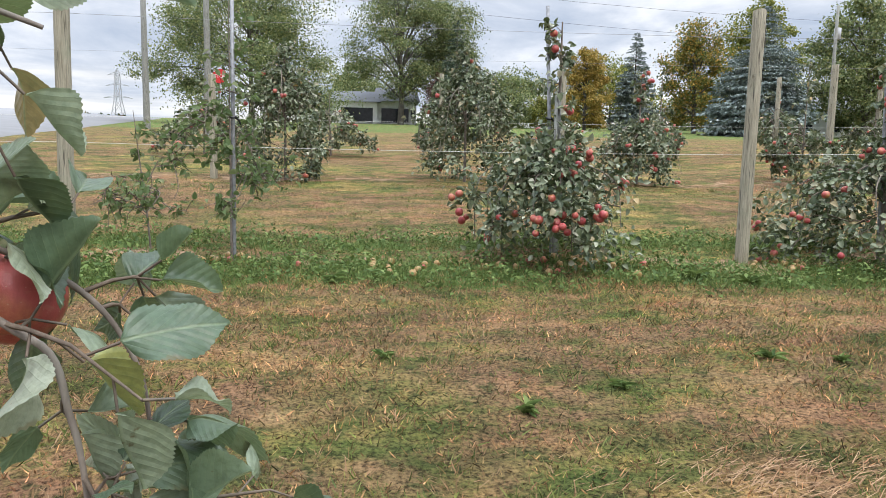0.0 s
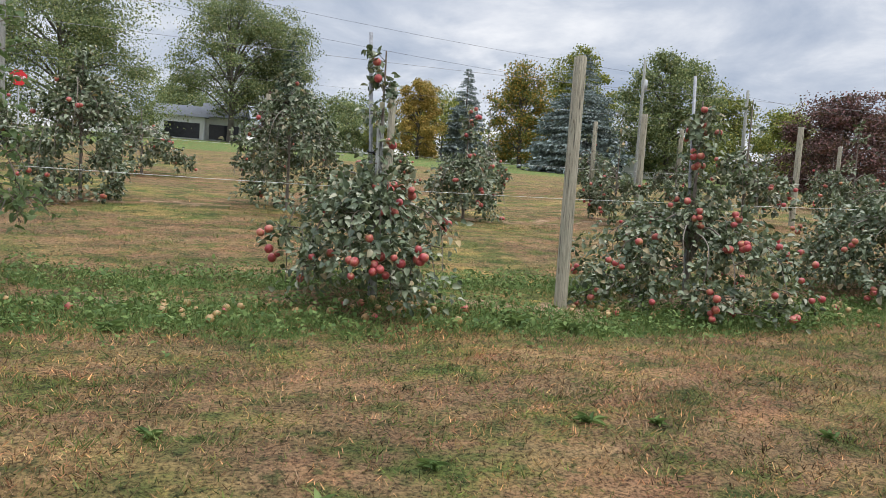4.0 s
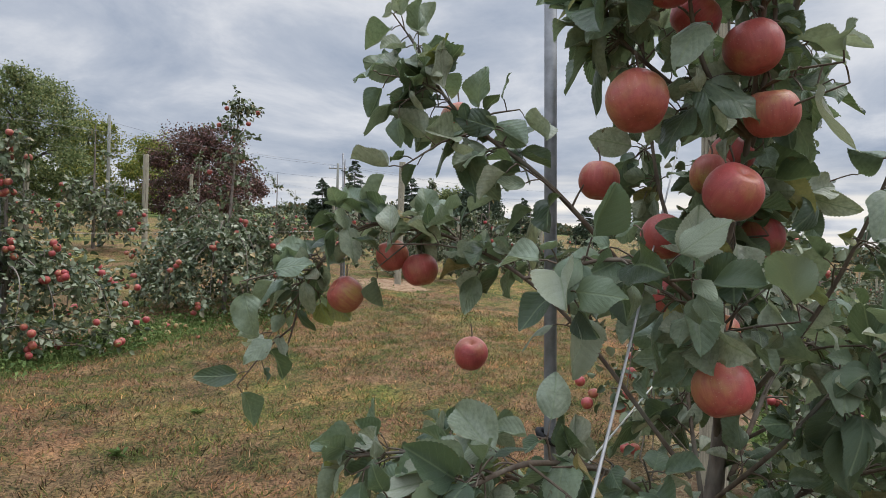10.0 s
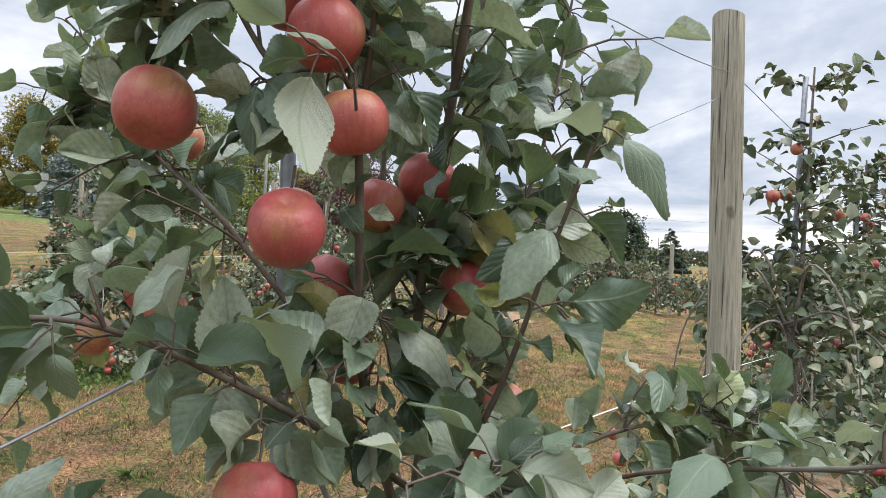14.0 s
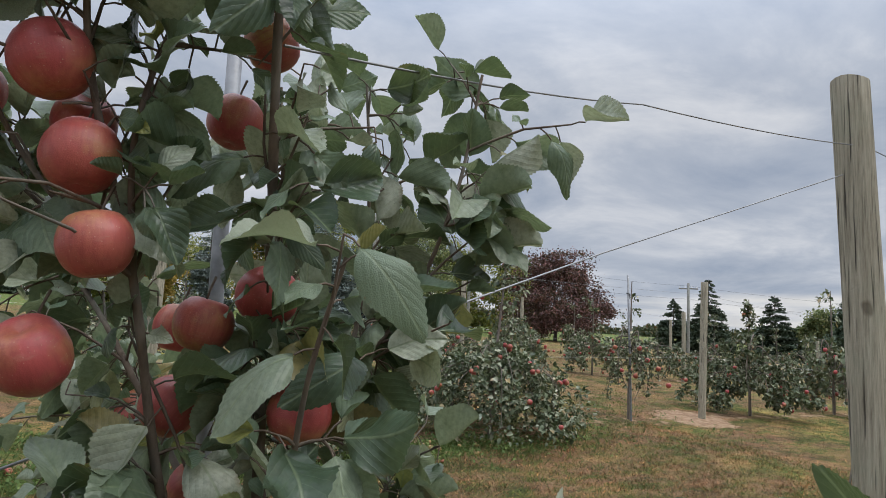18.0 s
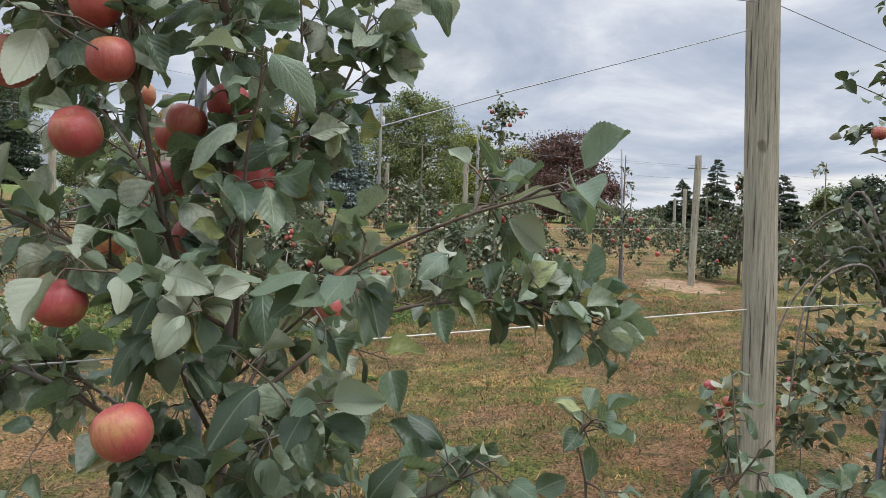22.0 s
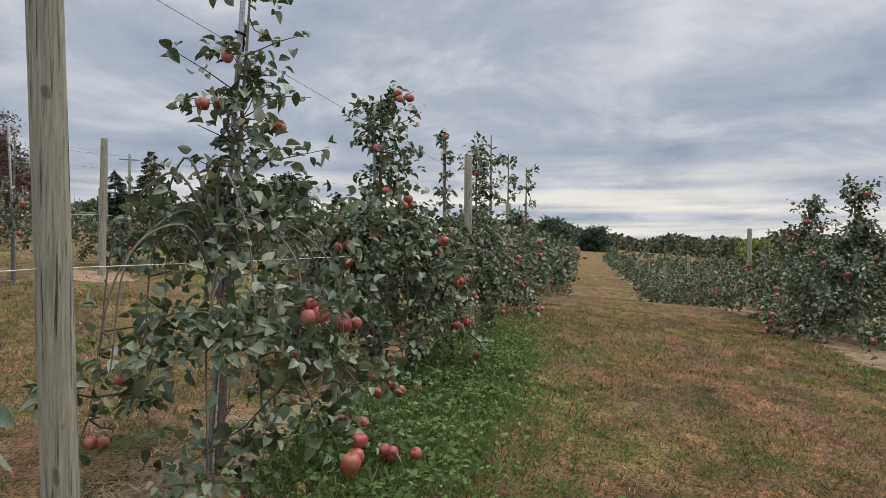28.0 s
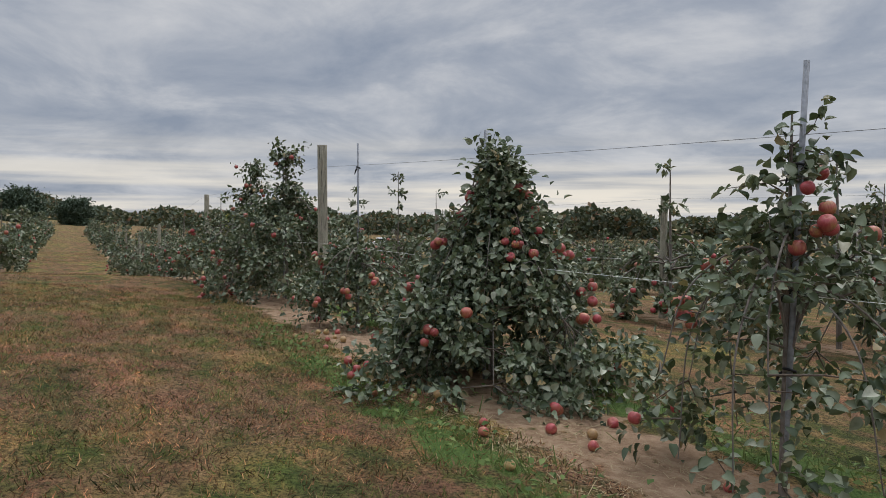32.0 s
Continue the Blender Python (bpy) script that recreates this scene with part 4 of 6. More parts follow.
def lush_at(x, y):
    s = 0.82 * smooth(0.82, 0.3, np.abs(y - (YA - 0.52))) * smooth(11, 6, x) * smooth(-9, -4, x) * (0.80 + 0.34 * np.sin(1.9 * x + 1.3) * np.sin(3.1 * y + 0.8 * x))
    s = np.maximum(s, 0.55 * smooth(0.6, 0.2, np.abs(y - (YA + 0.8))) * smooth(9, 4, x))
    s = np.maximum(s, (0.72 + 0.18 * np.sin(2.3 * x) * np.sin(3.1 * y + x)) * smooth(0.98, 0.25, np.abs(y - (YB - 0.62))) * smooth(4.0, 5.6, x) * smooth(14, 9, x))
    s = np.maximum(s, 0.6 * smooth(0.6, 0.2, np.abs(y - (YC - 0.5))) * smooth(3, 5, x))
    s = np.maximum(s, 0.55 * smooth(0.4, 0.1, np.abs(y - (YC + 1.25))) * smooth(3, 5, x) * smooth(14, 9, x))
    s = np.maximum(s, 0.6 * smooth(40, 48, y))
    return s


for nm, fn in (("soil", soil_at), ("lush", lush_at)):
    a = ground_me.attributes.new(nm, "FLOAT", "POINT")
    a.data.foreach_set("value", fn(GX, GY).ravel())
ground = tagged(new("ground", ground_me), "patchy brown and green mown orchard grass with bare strips", "ground", "", "structure")


def scatter(n, x0, x1, y0, y1, rng):
    p = np.stack([rng.uniform(x0, x1, n), rng.uniform(y0, y1, n)], 1)
    return p


def grass(name, p, rng, length, width, mat, label, flat=0.5):
    z = ground_z(p[:, 0], p[:, 1]) - 0.004
    pos = np.column_stack([p, z])
    way = unit(np.column_stack([rng.normal(0, flat, (len(p), 2)), np.ones(len(p))]))
    up = unit(rng.normal(0, 1, (len(p), 3)) * np.array([1, 1, 0.1]))
    ln = length * rng.uniform(0.5, 1.3, len(p))
    v, f, uv = spread(BLADE, pos, way, up, ln, width)
    return tagged(new(name, mesh_of(name, v, f, mat, uv)), label, "grass", "", "stuff")


rng = np.random.default_rng(11)
p = np.concatenate([scatter(165000, -4.5, 11, 1.4, 6.6, rng), scatter(115000, 2.2, 16, -5.0, 0.2, rng), scatter(16000, -3, 4, -1.5, 1.4, rng), scatter(30000, -6, 16, 6.9, 12.5, rng)])
clump = 0.5 + 0.5 * np.sin(p[:, 0] * 3.1 + 2 * np.sin(p[:, 1] * 2.3)) * np.sin(p[:, 1] * 3.7 + 1.5 * np.sin(p[:, 0] * 1.9))
p = p[rng.uniform(0, 1, len(p)) < 0.35 + 0.65 * clump]
p = p[(soil_at(p[:, 0], p[:, 1]) < 0.55) & (lush_at(p[:, 0], p[:, 1]) < 0.7)]
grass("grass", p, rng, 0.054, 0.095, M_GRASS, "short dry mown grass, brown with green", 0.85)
p = np.concatenate([scatter(42000, 15.5, 62, -5.0, 0.2, rng), scatter(16000, 10.5, 26, 1.4, 6.5, rng), scatter(16000, -9, 26, 12.9, 26, rng)])
p = p[(soil_at(p[:, 0], p[:, 1]) < 0.5)]
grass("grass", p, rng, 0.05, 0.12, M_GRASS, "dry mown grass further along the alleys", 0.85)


def tufts(name, n, box, rng, mat, label, length, blades=16, radius=0.035):
    c = scatter(n, *box, rng)
    wob = np.sin(c[:, 0] * 2.1 + 2 * np.sin(c[:, 1] * 1.3)) * np.sin(c[:, 1] * 2.7 + 1.7 * np.sin(c[:, 0] * 1.1))
    c = c[(soil_at(c[:, 0], c[:, 1]) < 0.5) & (rng.uniform(-1, 1, n) < wob + 0.35)]
    k = np.repeat(np.arange(len(c)), blades)
    off = rng.normal(0, radius, (len(k), 2))
    p = c[k] + off
    pos = np.column_stack([p, ground_z(p[:, 0], p[:, 1]) - 0.004])
    way = unit(np.column_stack([off / radius * 0.5 + rng.normal(0, 0.5, off.shape), np.full(len(k), 0.75)]))
    up = unit(rng.normal(0, 1, (len(k), 3)) * np.array([1, 1, 0.1]))
    big = np.repeat(rng.uniform(0.6, 1.5, len(c)), blades)
    v, f, uv = spread(BLADE, pos, way, up, length * big * rng.uniform(0.5, 1.2, len(k)), 0.075)
    return tagged(new(name, mesh_of(name, v, f, mat, uv)), label, "grass", "", "stuff")


for box, k in (((-4.5, 11, 1.2, 6.4), 1.0), ((2.4, 15, -5.0, 0.3), 0.8), ((-6, 14, 7.2, 12.4), 0.45)):
    tufts("grass_tufts", int(3000 * k), box, rng, M_TUFT_GREEN, "dark green tufts in the mown grass", 0.060)
    tufts("grass_tufts", int(3600 * k), box, rng, M_TUFT_RED, "russet dry tufts in the mown grass", 0.052)
p = np.concatenate([scatter(64000, -6, 12, YA - 1.6, YA + 1.3, rng), scatter(36000, 4.3, 14, YB - 1.9, YB - 0.1, rng), scatter(9000, 3, 12, YC - 1.2, YC + 1.6, rng)])
keep = lush_at(p[:, 0], p[:, 1]) + rng.normal(0, 0.24, len(p)) > 0.5
p = p[keep]
pos = np.column_stack([p, ground_z(p[:, 0], p[:, 1]) + rng.uniform(0.0, 1.0, len(p)) * (0.02 + 0.17 * (0.5 + 0.5 * np.sin(5.3 * p[:, 0] + 2 * np.sin(4.1 * p[:, 1])) * np.sin(6.1 * p[:, 1] + p[:, 0])))])
way = unit(np.column_stack([rng.normal(0, 1, (len(p), 2)), rng.uniform(-0.2, 1.0, len(p))]))
upv = unit(np.array([0, 0, 1.0]) + 0.4 * rng.normal(0, 1, (len(p), 3)))
v, f, uv = spread(LEAF_FAR, pos, way, upv, rng.uniform(0.020, 0.062, len(p)), 1.1)
tagged(new("weeds", mesh_of("weeds", v, f, M_CLOVER, uv)), "bright green clover and weeds along the tree rows", "weeds", "", "stuff")
p = np.concatenate([scatter(52000, -6, 12, YA - 1.5, YA + 1.2, rng), scatter(46000, 4.3, 14, YB - 1.8, YB - 0.2, rng), scatter(7000, 3, 12, YC - 1.0, YC + 1.6, rng)])
p = p[lush_at(p[:, 0], p[:, 1]) + rng.normal(0, 0.26, len(p)) > 0.5]
grass("green_grass", p, rng, 0.145, 0.055, M_STRIP, "longer green grass along the tree rows", 0.6)
p = np.concatenate([scatter(5000, 3.6, 6.2, YB - 0.7, YB + 0.5, rng), scatter(2500, 1, 4, 0.9, 1.5, rng), scatter(2500, 4, 9, YC + 0.2, YC + 1.1, rng)])
pos = np.column_stack([p, ground_z(p[:, 0], p[:, 1]) + 0.006])
way = unit(np.column_stack([rng.normal(0, 1, (len(p), 2)), rng.normal(0, 0.12, len(p))]))
v, f, uv = spread(BLADE, pos, way, np.tile([0, 0, 1.0], (len(p), 1)), rng.uniform(0.05, 0.16, len(p)), 0.035)
tagged(new("straw", mesh_of("straw", v, f, M_STRAW, uv)), "dry straw lying on bare soil", "straw", "", "stuff")

# one patch of longer dry grass, laid flat
p = rng.normal((1.72, 2.62), (0.30, 0.12), (520, 2))
pos = np.column_stack([p, ground_z(p[:, 0], p[:, 1]) + rng.uniform(0.004, 0.03, len(p))])
way = unit(np.column_stack([0.9 + rng.normal(0, 0.3, len(p)), 0.3 + rng.normal(0, 0.35, len(p)), rng.normal(0.05, 0.14, len(p))]))
v, f, uv = spread(BLADE, pos, way, np.tile([0, 0, 1.0], (len(p), 1)), rng.uniform(0.05, 0.15, len(p)), 0.03)
tagged(new("dry_grass", mesh_of("dry_grass", v, f, M_TUFT_RED, uv)), "patch of long russet dry grass lying flat", "grass", "", "stuff")

# broad-leaved weeds standing in the mown alley
rng = np.random.default_rng(19)
WEEDS = [(1.43, 3.51, 0.8), (-0.02, 5.83, 1.3), (0.9, 3.23, 0.8), (0.33, 3.95, 0.7), (2.35, 3.88, 0.8), (4.44, 3.84, 0.7), (3.52, 3.52, 0.7), (2.7, 3.8, 0.7), (6.05, -0.5, 1.2), (2.9, 5.95, 1.5), (3.3, 5.8, 1.3)]
for wx, wy, big in WEEDS:
    m = int(26 * big)
    t = rng.uniform(0, 6.28, m)
    out = np.column_stack([np.cos(t), np.sin(t), rng.uniform(0.15, 1.4, m)])
    foot = np.column_stack([rng.normal(0, 0.012 * big, (m, 2)), np.full(m, 0.0)])
    v, f, uv = spread(LEAF_MID, foot, out, np.array([0, 0, 1.0]) + 0.3 * rng.normal(0, 1, (m, 3)), 0.085 * big * rng.uniform(0.5, 1.2, m), 0.5)
    weed = tagged(empty("weed", wx, wy, gz(wx, wy)), "low broad-leaved green weed in mown grass", "weed", "weeds in the turf")
    child("leaf_rosette", mesh_of("leaf_rosette", v, f, M_CLOVER, uv), weed, "", "stuff")

# ---- row A ----
wooden_post(-2.3, YA, 2.25, 0.062, (0.03, 0.02), seed=1)
wooden_post(3.68, YA, 2.28, 0.058, (0.01, 0.0), seed=2)
wooden_post(12.55, YA, 2.26, 0.06, (0.08, 0), seed=3)
wooden_post(21.6, YA, 2.0, 0.06, seed=4)
L_BUSH = "low bushy apple tree, limbs hanging to ground, many red apples"
near_tree(1.9, YA, 21, "bushy apple tree on a stake, red apples, vine-wrapped trunk", height=2.08, reach=0.70, full=1.0, limbs=15, clumps=95, leaves=3276, crown=300, apples=59, top_apples=9, leader_r=0.24, shift=(-0.14, -0.05), apple_size=0.070, open_=0.7)
stake(1.89, YA + 0.05, 2.22, 0.016, (-0.11, 0.02), (1.25,))
stake(1.90, YA - 0.02, 1.45, 0.03, (-0.02, 0.0), mat=M_POST_OLD, label="grey wooden stake beside a tree trunk")
near_tree(5.05, YA, 22, "apple tree with broad drooping limbs full of red apples", height=2.02, reach=0.98, full=0.95, belly=2.2, limbs=16, clumps=115, leaves=3900, crown=560, apples=67, top_apples=20, leader_r=0.24, gap=0.35, apple_size=0.070, open_=0.7)
stake(5.06, YA + 0.03, 2.25, 0.016, (-0.10, 0))
near_tree(7.9, YA, 23, "dense mound-shaped apple tree with one tall leader", height=2.72, reach=1.06, full=1.08, belly=2.2, limbs=20, clumps=170, leaves=6864, crown=640, apples=52, top_apples=10, leader_r=0.36, lean=(0.22, 0.0), apple_size=0.072, open_=0.7)
near_tree(10.78, YA + 0.1, 24, "thin apple tree with few leaves on a stake", height=2.1, radius=0.6, limbs=6, origin=(0.5, 1.4), leaves=700, crown=60, apples=10, size=0.06, twigs=3)
stake(10.72, YA, 2.18, 0.016, (-0.13, 0), tie=(1.1, 1.9))
near_tree(-0.95, YA, 25, "young whip of an apple tree with sparse leaves on a stake", height=2.2, radius=0.45, limbs=5, origin=(0.3, 1.6), tip=0.4, leaves=420, crown=200, apples=1, size=0.065, twigs=5, mat=M_SAPLING, skirt=0.2, leader_r=0.3, trunk_r=0.011)
stake(-0.93, YA + 0.02, 2.45, 0.017, (0.02, 0), (1.22,), mat=M_PIPE)
near_tree(-1.6, YA - 0.05, 26, "leafless-looking young apple sapling", height=1.25, radius=0.35, limbs=5, origin=(0.3, 0.8), tip=0.5, leaves=260, crown=60, apples=0, size=0.06, twigs=4, mat=M_SAPLING, skirt=0.1, trunk_r=0.010)
near_tree(14.2, YA + 0.1, 27, "leafy apple tree in a trellised row", height=2.1, radius=0.95, limbs=14, origin=(0.5, 1.4), leaves=5200, crown=420, apples=24, size=0.07, twigs=5)

# ---- row B ----
wooden_post(4.13, 0.64, 2.34, 0.058, (-0.046, 0.045), seed=5, label="grey weathered round wooden trellis post with grain cracks")
wooden_post(12.73, YB, 2.43, 0.06, (0.03, 0), seed=6)
wooden_post(18.8, YB, 2.1, 0.06, seed=7)
near_tree(5.15, YB, 31, "open tall apple tree on a leaning stake, red apples low down", height=2.5, reach=0.66, full=1.40, belly=2.6, limbs=13, clumps=80, leaves=1955, crown=520, apples=30, top_apples=4, size=0.066, leader_r=0.36, lean=(0.34, 0.0), shift=(0.08, 0.0), open_=0.9, trunk_r=0.022)
stake(5.12, YB + 0.04, 2.45, 0.014, (0.37, 0.0), (1.05, 2.2), label="leaning galvanised pipe tied to an apple tree")
near_tree(7.95, YB, 32, L_BUSH, height=2.35, reach=0.84, full=1.4, belly=2.6, limbs=18, clumps=150, leaves=5950, crown=760, apples=80, top_apples=10, size=0.066, leader_r=0.40, open_=0.7)
stake(7.94, YB + 0.05, 2.26, 0.014)
near_tree(10.8, YB, 33, "slim apple tree with thin leader on a stake", height=2.5, radius=0.8, limbs=10, origin=(0.5, 1.3), leaves=4600, crown=200, apples=30, size=0.066, twigs=5)
stake(10.82, YB, 2.55, 0.013, (0.0, 0), (2.1,))
near_tree(13.6, YB, 34, "bushy apple tree with a leafy leader", height=2.7, reach=1.0, full=1.35, limbs=14, clumps=120, leaves=4420, crown=900, apples=34, size=0.07, leader_r=0.42, open_=0.7)

# ---- row C ----
wooden_post(12.32, YC, 2.34, 0.066, (0.02, 0), seed=8)
wooden_post(21.6, YC, 2.1, 0.06, seed=9)
wooden_post(32.3, YC, 2.1, 0.06, seed=10)
near_tree(7.87, YC, 41, "large cone-shaped leafy apple tree loaded with red apples", height=1.95, reach=1.10, full=1.72, belly=0.95, round_=0.92, limbs=26, clumps=340, leaves=19000, crown=420, apples=96, top_apples=10, size=0.060, leader_r=0.20, shift=(-0.18, 0.05))
stake(7.9, YC + 0.05, 2.07, 0.014)
near_tree(5.06, YC + 0.05, 42, "open young apple tree on a pipe, a few red apples", height=1.85, reach=0.62, full=1.30, belly=2.4, limbs=11, clumps=58, leaves=1700, crown=420, apples=16, top_apples=3, size=0.062, leader_r=0.32, open_=0.9, gap=0.5, trunk_r=0.022)
stake(5.06, YC + 0.05, 2.09, 0.0145, (-0.07, 0.0), (0.62, 1.0, 1.6), label="galvanised pipe tied to a young apple trunk with black straps")
near_tree(11.0, YC, 43, "small apple tree with bright red apples beside a post", height=1.35, reach=0.66, full=0.95, limbs=12, clumps=80, leaves=3000, crown=160, apples=26, top_apples=5)
stake(10.98, YC, 2.24, 0.013, (-0.01, 0), (1.95,))
near_tree(14.2, YC, 44, L_BUSH, height=2.45, reach=1.12, full=1.5, limbs=16, clumps=170, leaves=6800, crown=1300, apples=52, top_apples=10, size=0.07, leader_r=0.42)
stake(14.35, YC, 2.4, 0.013)
near_tree(16.7, YC, 45, L_BUSH, height=2.4, reach=1.15, full=1.5, limbs=16, clumps=150, leaves=5800, crown=1100, apples=42, top_apples=8, size=0.075, leader_r=0.42)
near_tree(2.2, YC, 46, "open apple tree with low limbs and red apples", height=2.0, radius=1.0, limbs=11, origin=(0.5, 1.3), tip=0.15, leaves=4200, crown=300, apples=30, size=0.066, twigs=5)

# ---- rows beyond ----
seed = 1000
near_tree(-1.2, Y2, 61, "leafy upright apple tree in a trellised row", height=2.2, reach=0.74, full=1.75, belly=2.4, limbs=13, clumps=110, leaves=4200, crown=420, apples=14, top_apples=1, size=0.072, leader_r=0.34, gap=0.45, open_=0.5)
near_tree(1.85, Y2, 62, "broad leafy apple tree on a clear trunk", height=2.25, reach=0.88, full=1.85, belly=2.4, limbs=14, clumps=110, leaves=4200, crown=420, apples=14, top_apples=1, size=0.072, leader_r=0.4, gap=0.55, open_=0.7)
near_tree(4.93, Y2, 63, "drooping apple tree with red apples in a trellised row", height=1.9, reach=0.74, full=1.05, limbs=13, clumps=80, leaves=3000, crown=300, apples=40, top_apples=14, size=0.07, leader_r=0.24, gap=0.3)
for x, s in ((8.0, 0.9), (11.0, 1.15), (13.9, 0.95)):
    seed += 1
    far_tree(x, Y2, seed, s)
for px, tall in ((-2.38, 1.7), (3.53, 2.15), (8.5, 2.1), (12.3, 2.05), (21.0, 2.1), (29.5, 2.1)):
    seed += 1
    wooden_post(px, Y2, tall, 0.06, seed=seed % 50)
for row, x0, x1, step in ((YA, 17.1, 75, 2.9), (YB, 16.3, 125, 2.9), (YC, 19.8, 125, 2.8), (Y2, 16.8, 60, 2.9), (Y3, -4.0, 58, 3.0), (YD, 3.2, 105, 2.85), (YD - 6, 6, 100, 2.95), (YD - 12, 10, 90, 3.1), (YD - 18, 11, 100, 3.3), (YD - 24, 14, 105, 3.6), (YD - 31, 18, 110, 4.0), (YD - 38, 20, 115, 3.6), (YD - 44, 24, 120, 3.8), (YD - 50, 28, 120, 4.0), (YD - 56, 30, 125, 4.2), (YD - 63, 34, 128, 4.4), (YD - 70, 38, 130, 4.6), (YD - 78, 44, 134, 4.8)):
    x = x0
    while x < x1:
        seed += 1
        r = np.random.default_rng(seed)
        if r.uniform() > 0.08:
            far_tree(x + r.normal(0, 0.15), row + r.normal(0, 0.08), seed, 1.2 if row < YD - 35 else 1.22 if row < YC - 1 else 1.25 if row == YB else 1.0 if x < 40 else 1.1)
        x += step
for row, xs in ((YD, (11.9, 20.4, 29, 38, 47)), (YD - 6, (9, 18, 27, 36)), (YD - 12, (14, 23, 32, 41)), (Y3, (2, 11, 13.9, 20, 29)), (YB, (27.5, 36.5, 45, 54)), (YC, (41, 50, 59)), (YA, (30, 39))):
    for px in xs:
        seed += 1
        wooden_post(px, row, 2.1, 0.06, seed=seed % 50)

far_orchard()

# ---- wires ----
def row_wire(row, height, xs, r, mat, label):
    wire([(x, row + 0.055, gz(x, row) + height) for x in xs], r, mat, label, 0.02)


for row, xs in ((YA, (-8, -2.3, 3.68, 12.58, 21.6, 40)), (YC, (-4, 3.5, 12.32, 21.6, 32.3, 60)), (Y2, (-8, -2.38, 3.53, 8.5, 12.3, 30)), (YD, (-2, 3, 11.9, 20.4, 29, 47))):
    for h in ((1.0,) if row == YC else (1.0, 2.05)):
        row_wire(row, h, xs, 0.0017, M_WIRE if h > 1.5 else M_LINE, "thin steel trellis wire strung between posts")
wire([(x, YC + 0.055, gz(x, YC) + h) for x, h in ((-4, 1.6), (3.5, 1.70), (12.32, 2.04), (21.6, 2.05), (32.3, 2.05), (60, 2.05))], 0.0017, M_WIRE, "thin steel trellis wire strung between posts", 0.02)
row_wire(YB, 1.03, (-6, -4.8, 4.05, 12.73, 18.8, 40), 0.0019, M_LINE, "pale trellis line stapled to wooden posts")
wire([(4.03, 0.66, 2.235), (2.97, 0.64, 2.09), (2.03, 0.38, 1.85)], 0.0017, M_WIRE, "dark wire slanting from a post into a tree", 0.01)
row_wire(YB, 2.14, (4.14, 12.73, 18.8, 40), 0.0017, M_WIRE, "dark trellis wire strung along posts")

# ---- background trees ----
def broadleaf(x, y, z, height, width, mat, seed, label, leaves=5200, leaf=0.34, clear=0.08):
    leaves, leaf = int(leaves * 4.2), leaf * 0.74
    rng = np.random.default_rng(seed)
    root = tagged(empty("tree", x, y, z), label, "tree", "trees beyond the orchard")
    wood = []
    trunk = curve_pts([(0, 0, -0.4), (rng.normal(0, 0.1), rng.normal(0, 0.1), height * 0.3), (rng.normal(0, 0.3), rng.normal(0, 0.3), height * 0.85)], 6)
    wood.append((trunk, np.linspace(height * 0.024, 0.05, len(trunk))))
    lobes = []
    n = 34
    for i in range(n):
        u = (i + 0.5) / n
        zc = height * (clear + (0.92 - clear) * u)
        rr = width / 2 * math.sin(math.pi * min(1, 0.22 + 0.72 * u)) ** 0.7 * rng.uniform(0.35, 0.95)
        a = i * 2.4 + rng.uniform(-0.5, 0.5)
        c = np.array([math.cos(a) * rr, math.sin(a) * rr, zc])
        lobes.append((c, width * rng.uniform(0.075, 0.19)))
        base = trunk[int(np.clip(0.35 + 0.5 * u, 0, 0.95) * (len(trunk) - 1))]
        wood.append((curve_pts([base, 0.5 * (base + c) + np.array([0, 0, 0.05 * height]), c], 4), np.linspace(height * 0.008, 0.03, 9)))
    v, f = tubes(wood[:1], 8)
    child("trunk", mesh_of("trunk", v, f, M_TRUNK), root)
    v, f = tubes(wood[1:], 5)
    child("limb_wood", mesh_of("limb_wood", v, f, M_TRUNK), root, "", "stuff")
    knots = n * 16
    lobe = rng.integers(0, n, knots)
    out = unit(rng.normal(0, 1, (knots, 3)))
    kr = np.array([l[1] for l in lobes])[lobe]
    kc = np.array([l[0] for l in lobes])[lobe] + out * (kr * rng.uniform(0.45, 1.2, knots))[:, None] * np.array([1, 1, 0.8])
    which = rng.integers(0, knots, leaves)
    off = rng.normal(0, 1, (leaves, 3)) * (0.26 * kr[which] * rng.uniform(0.6, 1.3, knots)[which])[:, None] * np.array([1.25, 1.25, 0.7])
    pos = kc[which] + off
    way = unit(out[which] * 0.5 + rng.normal(0, 0.8, (leaves, 3)) + np.array([0, 0, -0.35]))
    up = unit(np.array([0, 0, 1.0]) + 0.6 * rng.normal(0, 1, (leaves, 3)))
    v, f, uv = spread(LEAF_FAR, pos, way, up, leaf * rng.uniform(0.6, 1.3, leaves), 1.5)
    child("crown", mesh_of("crown", v, f, mat, uv), root, "", "stuff")
    return root


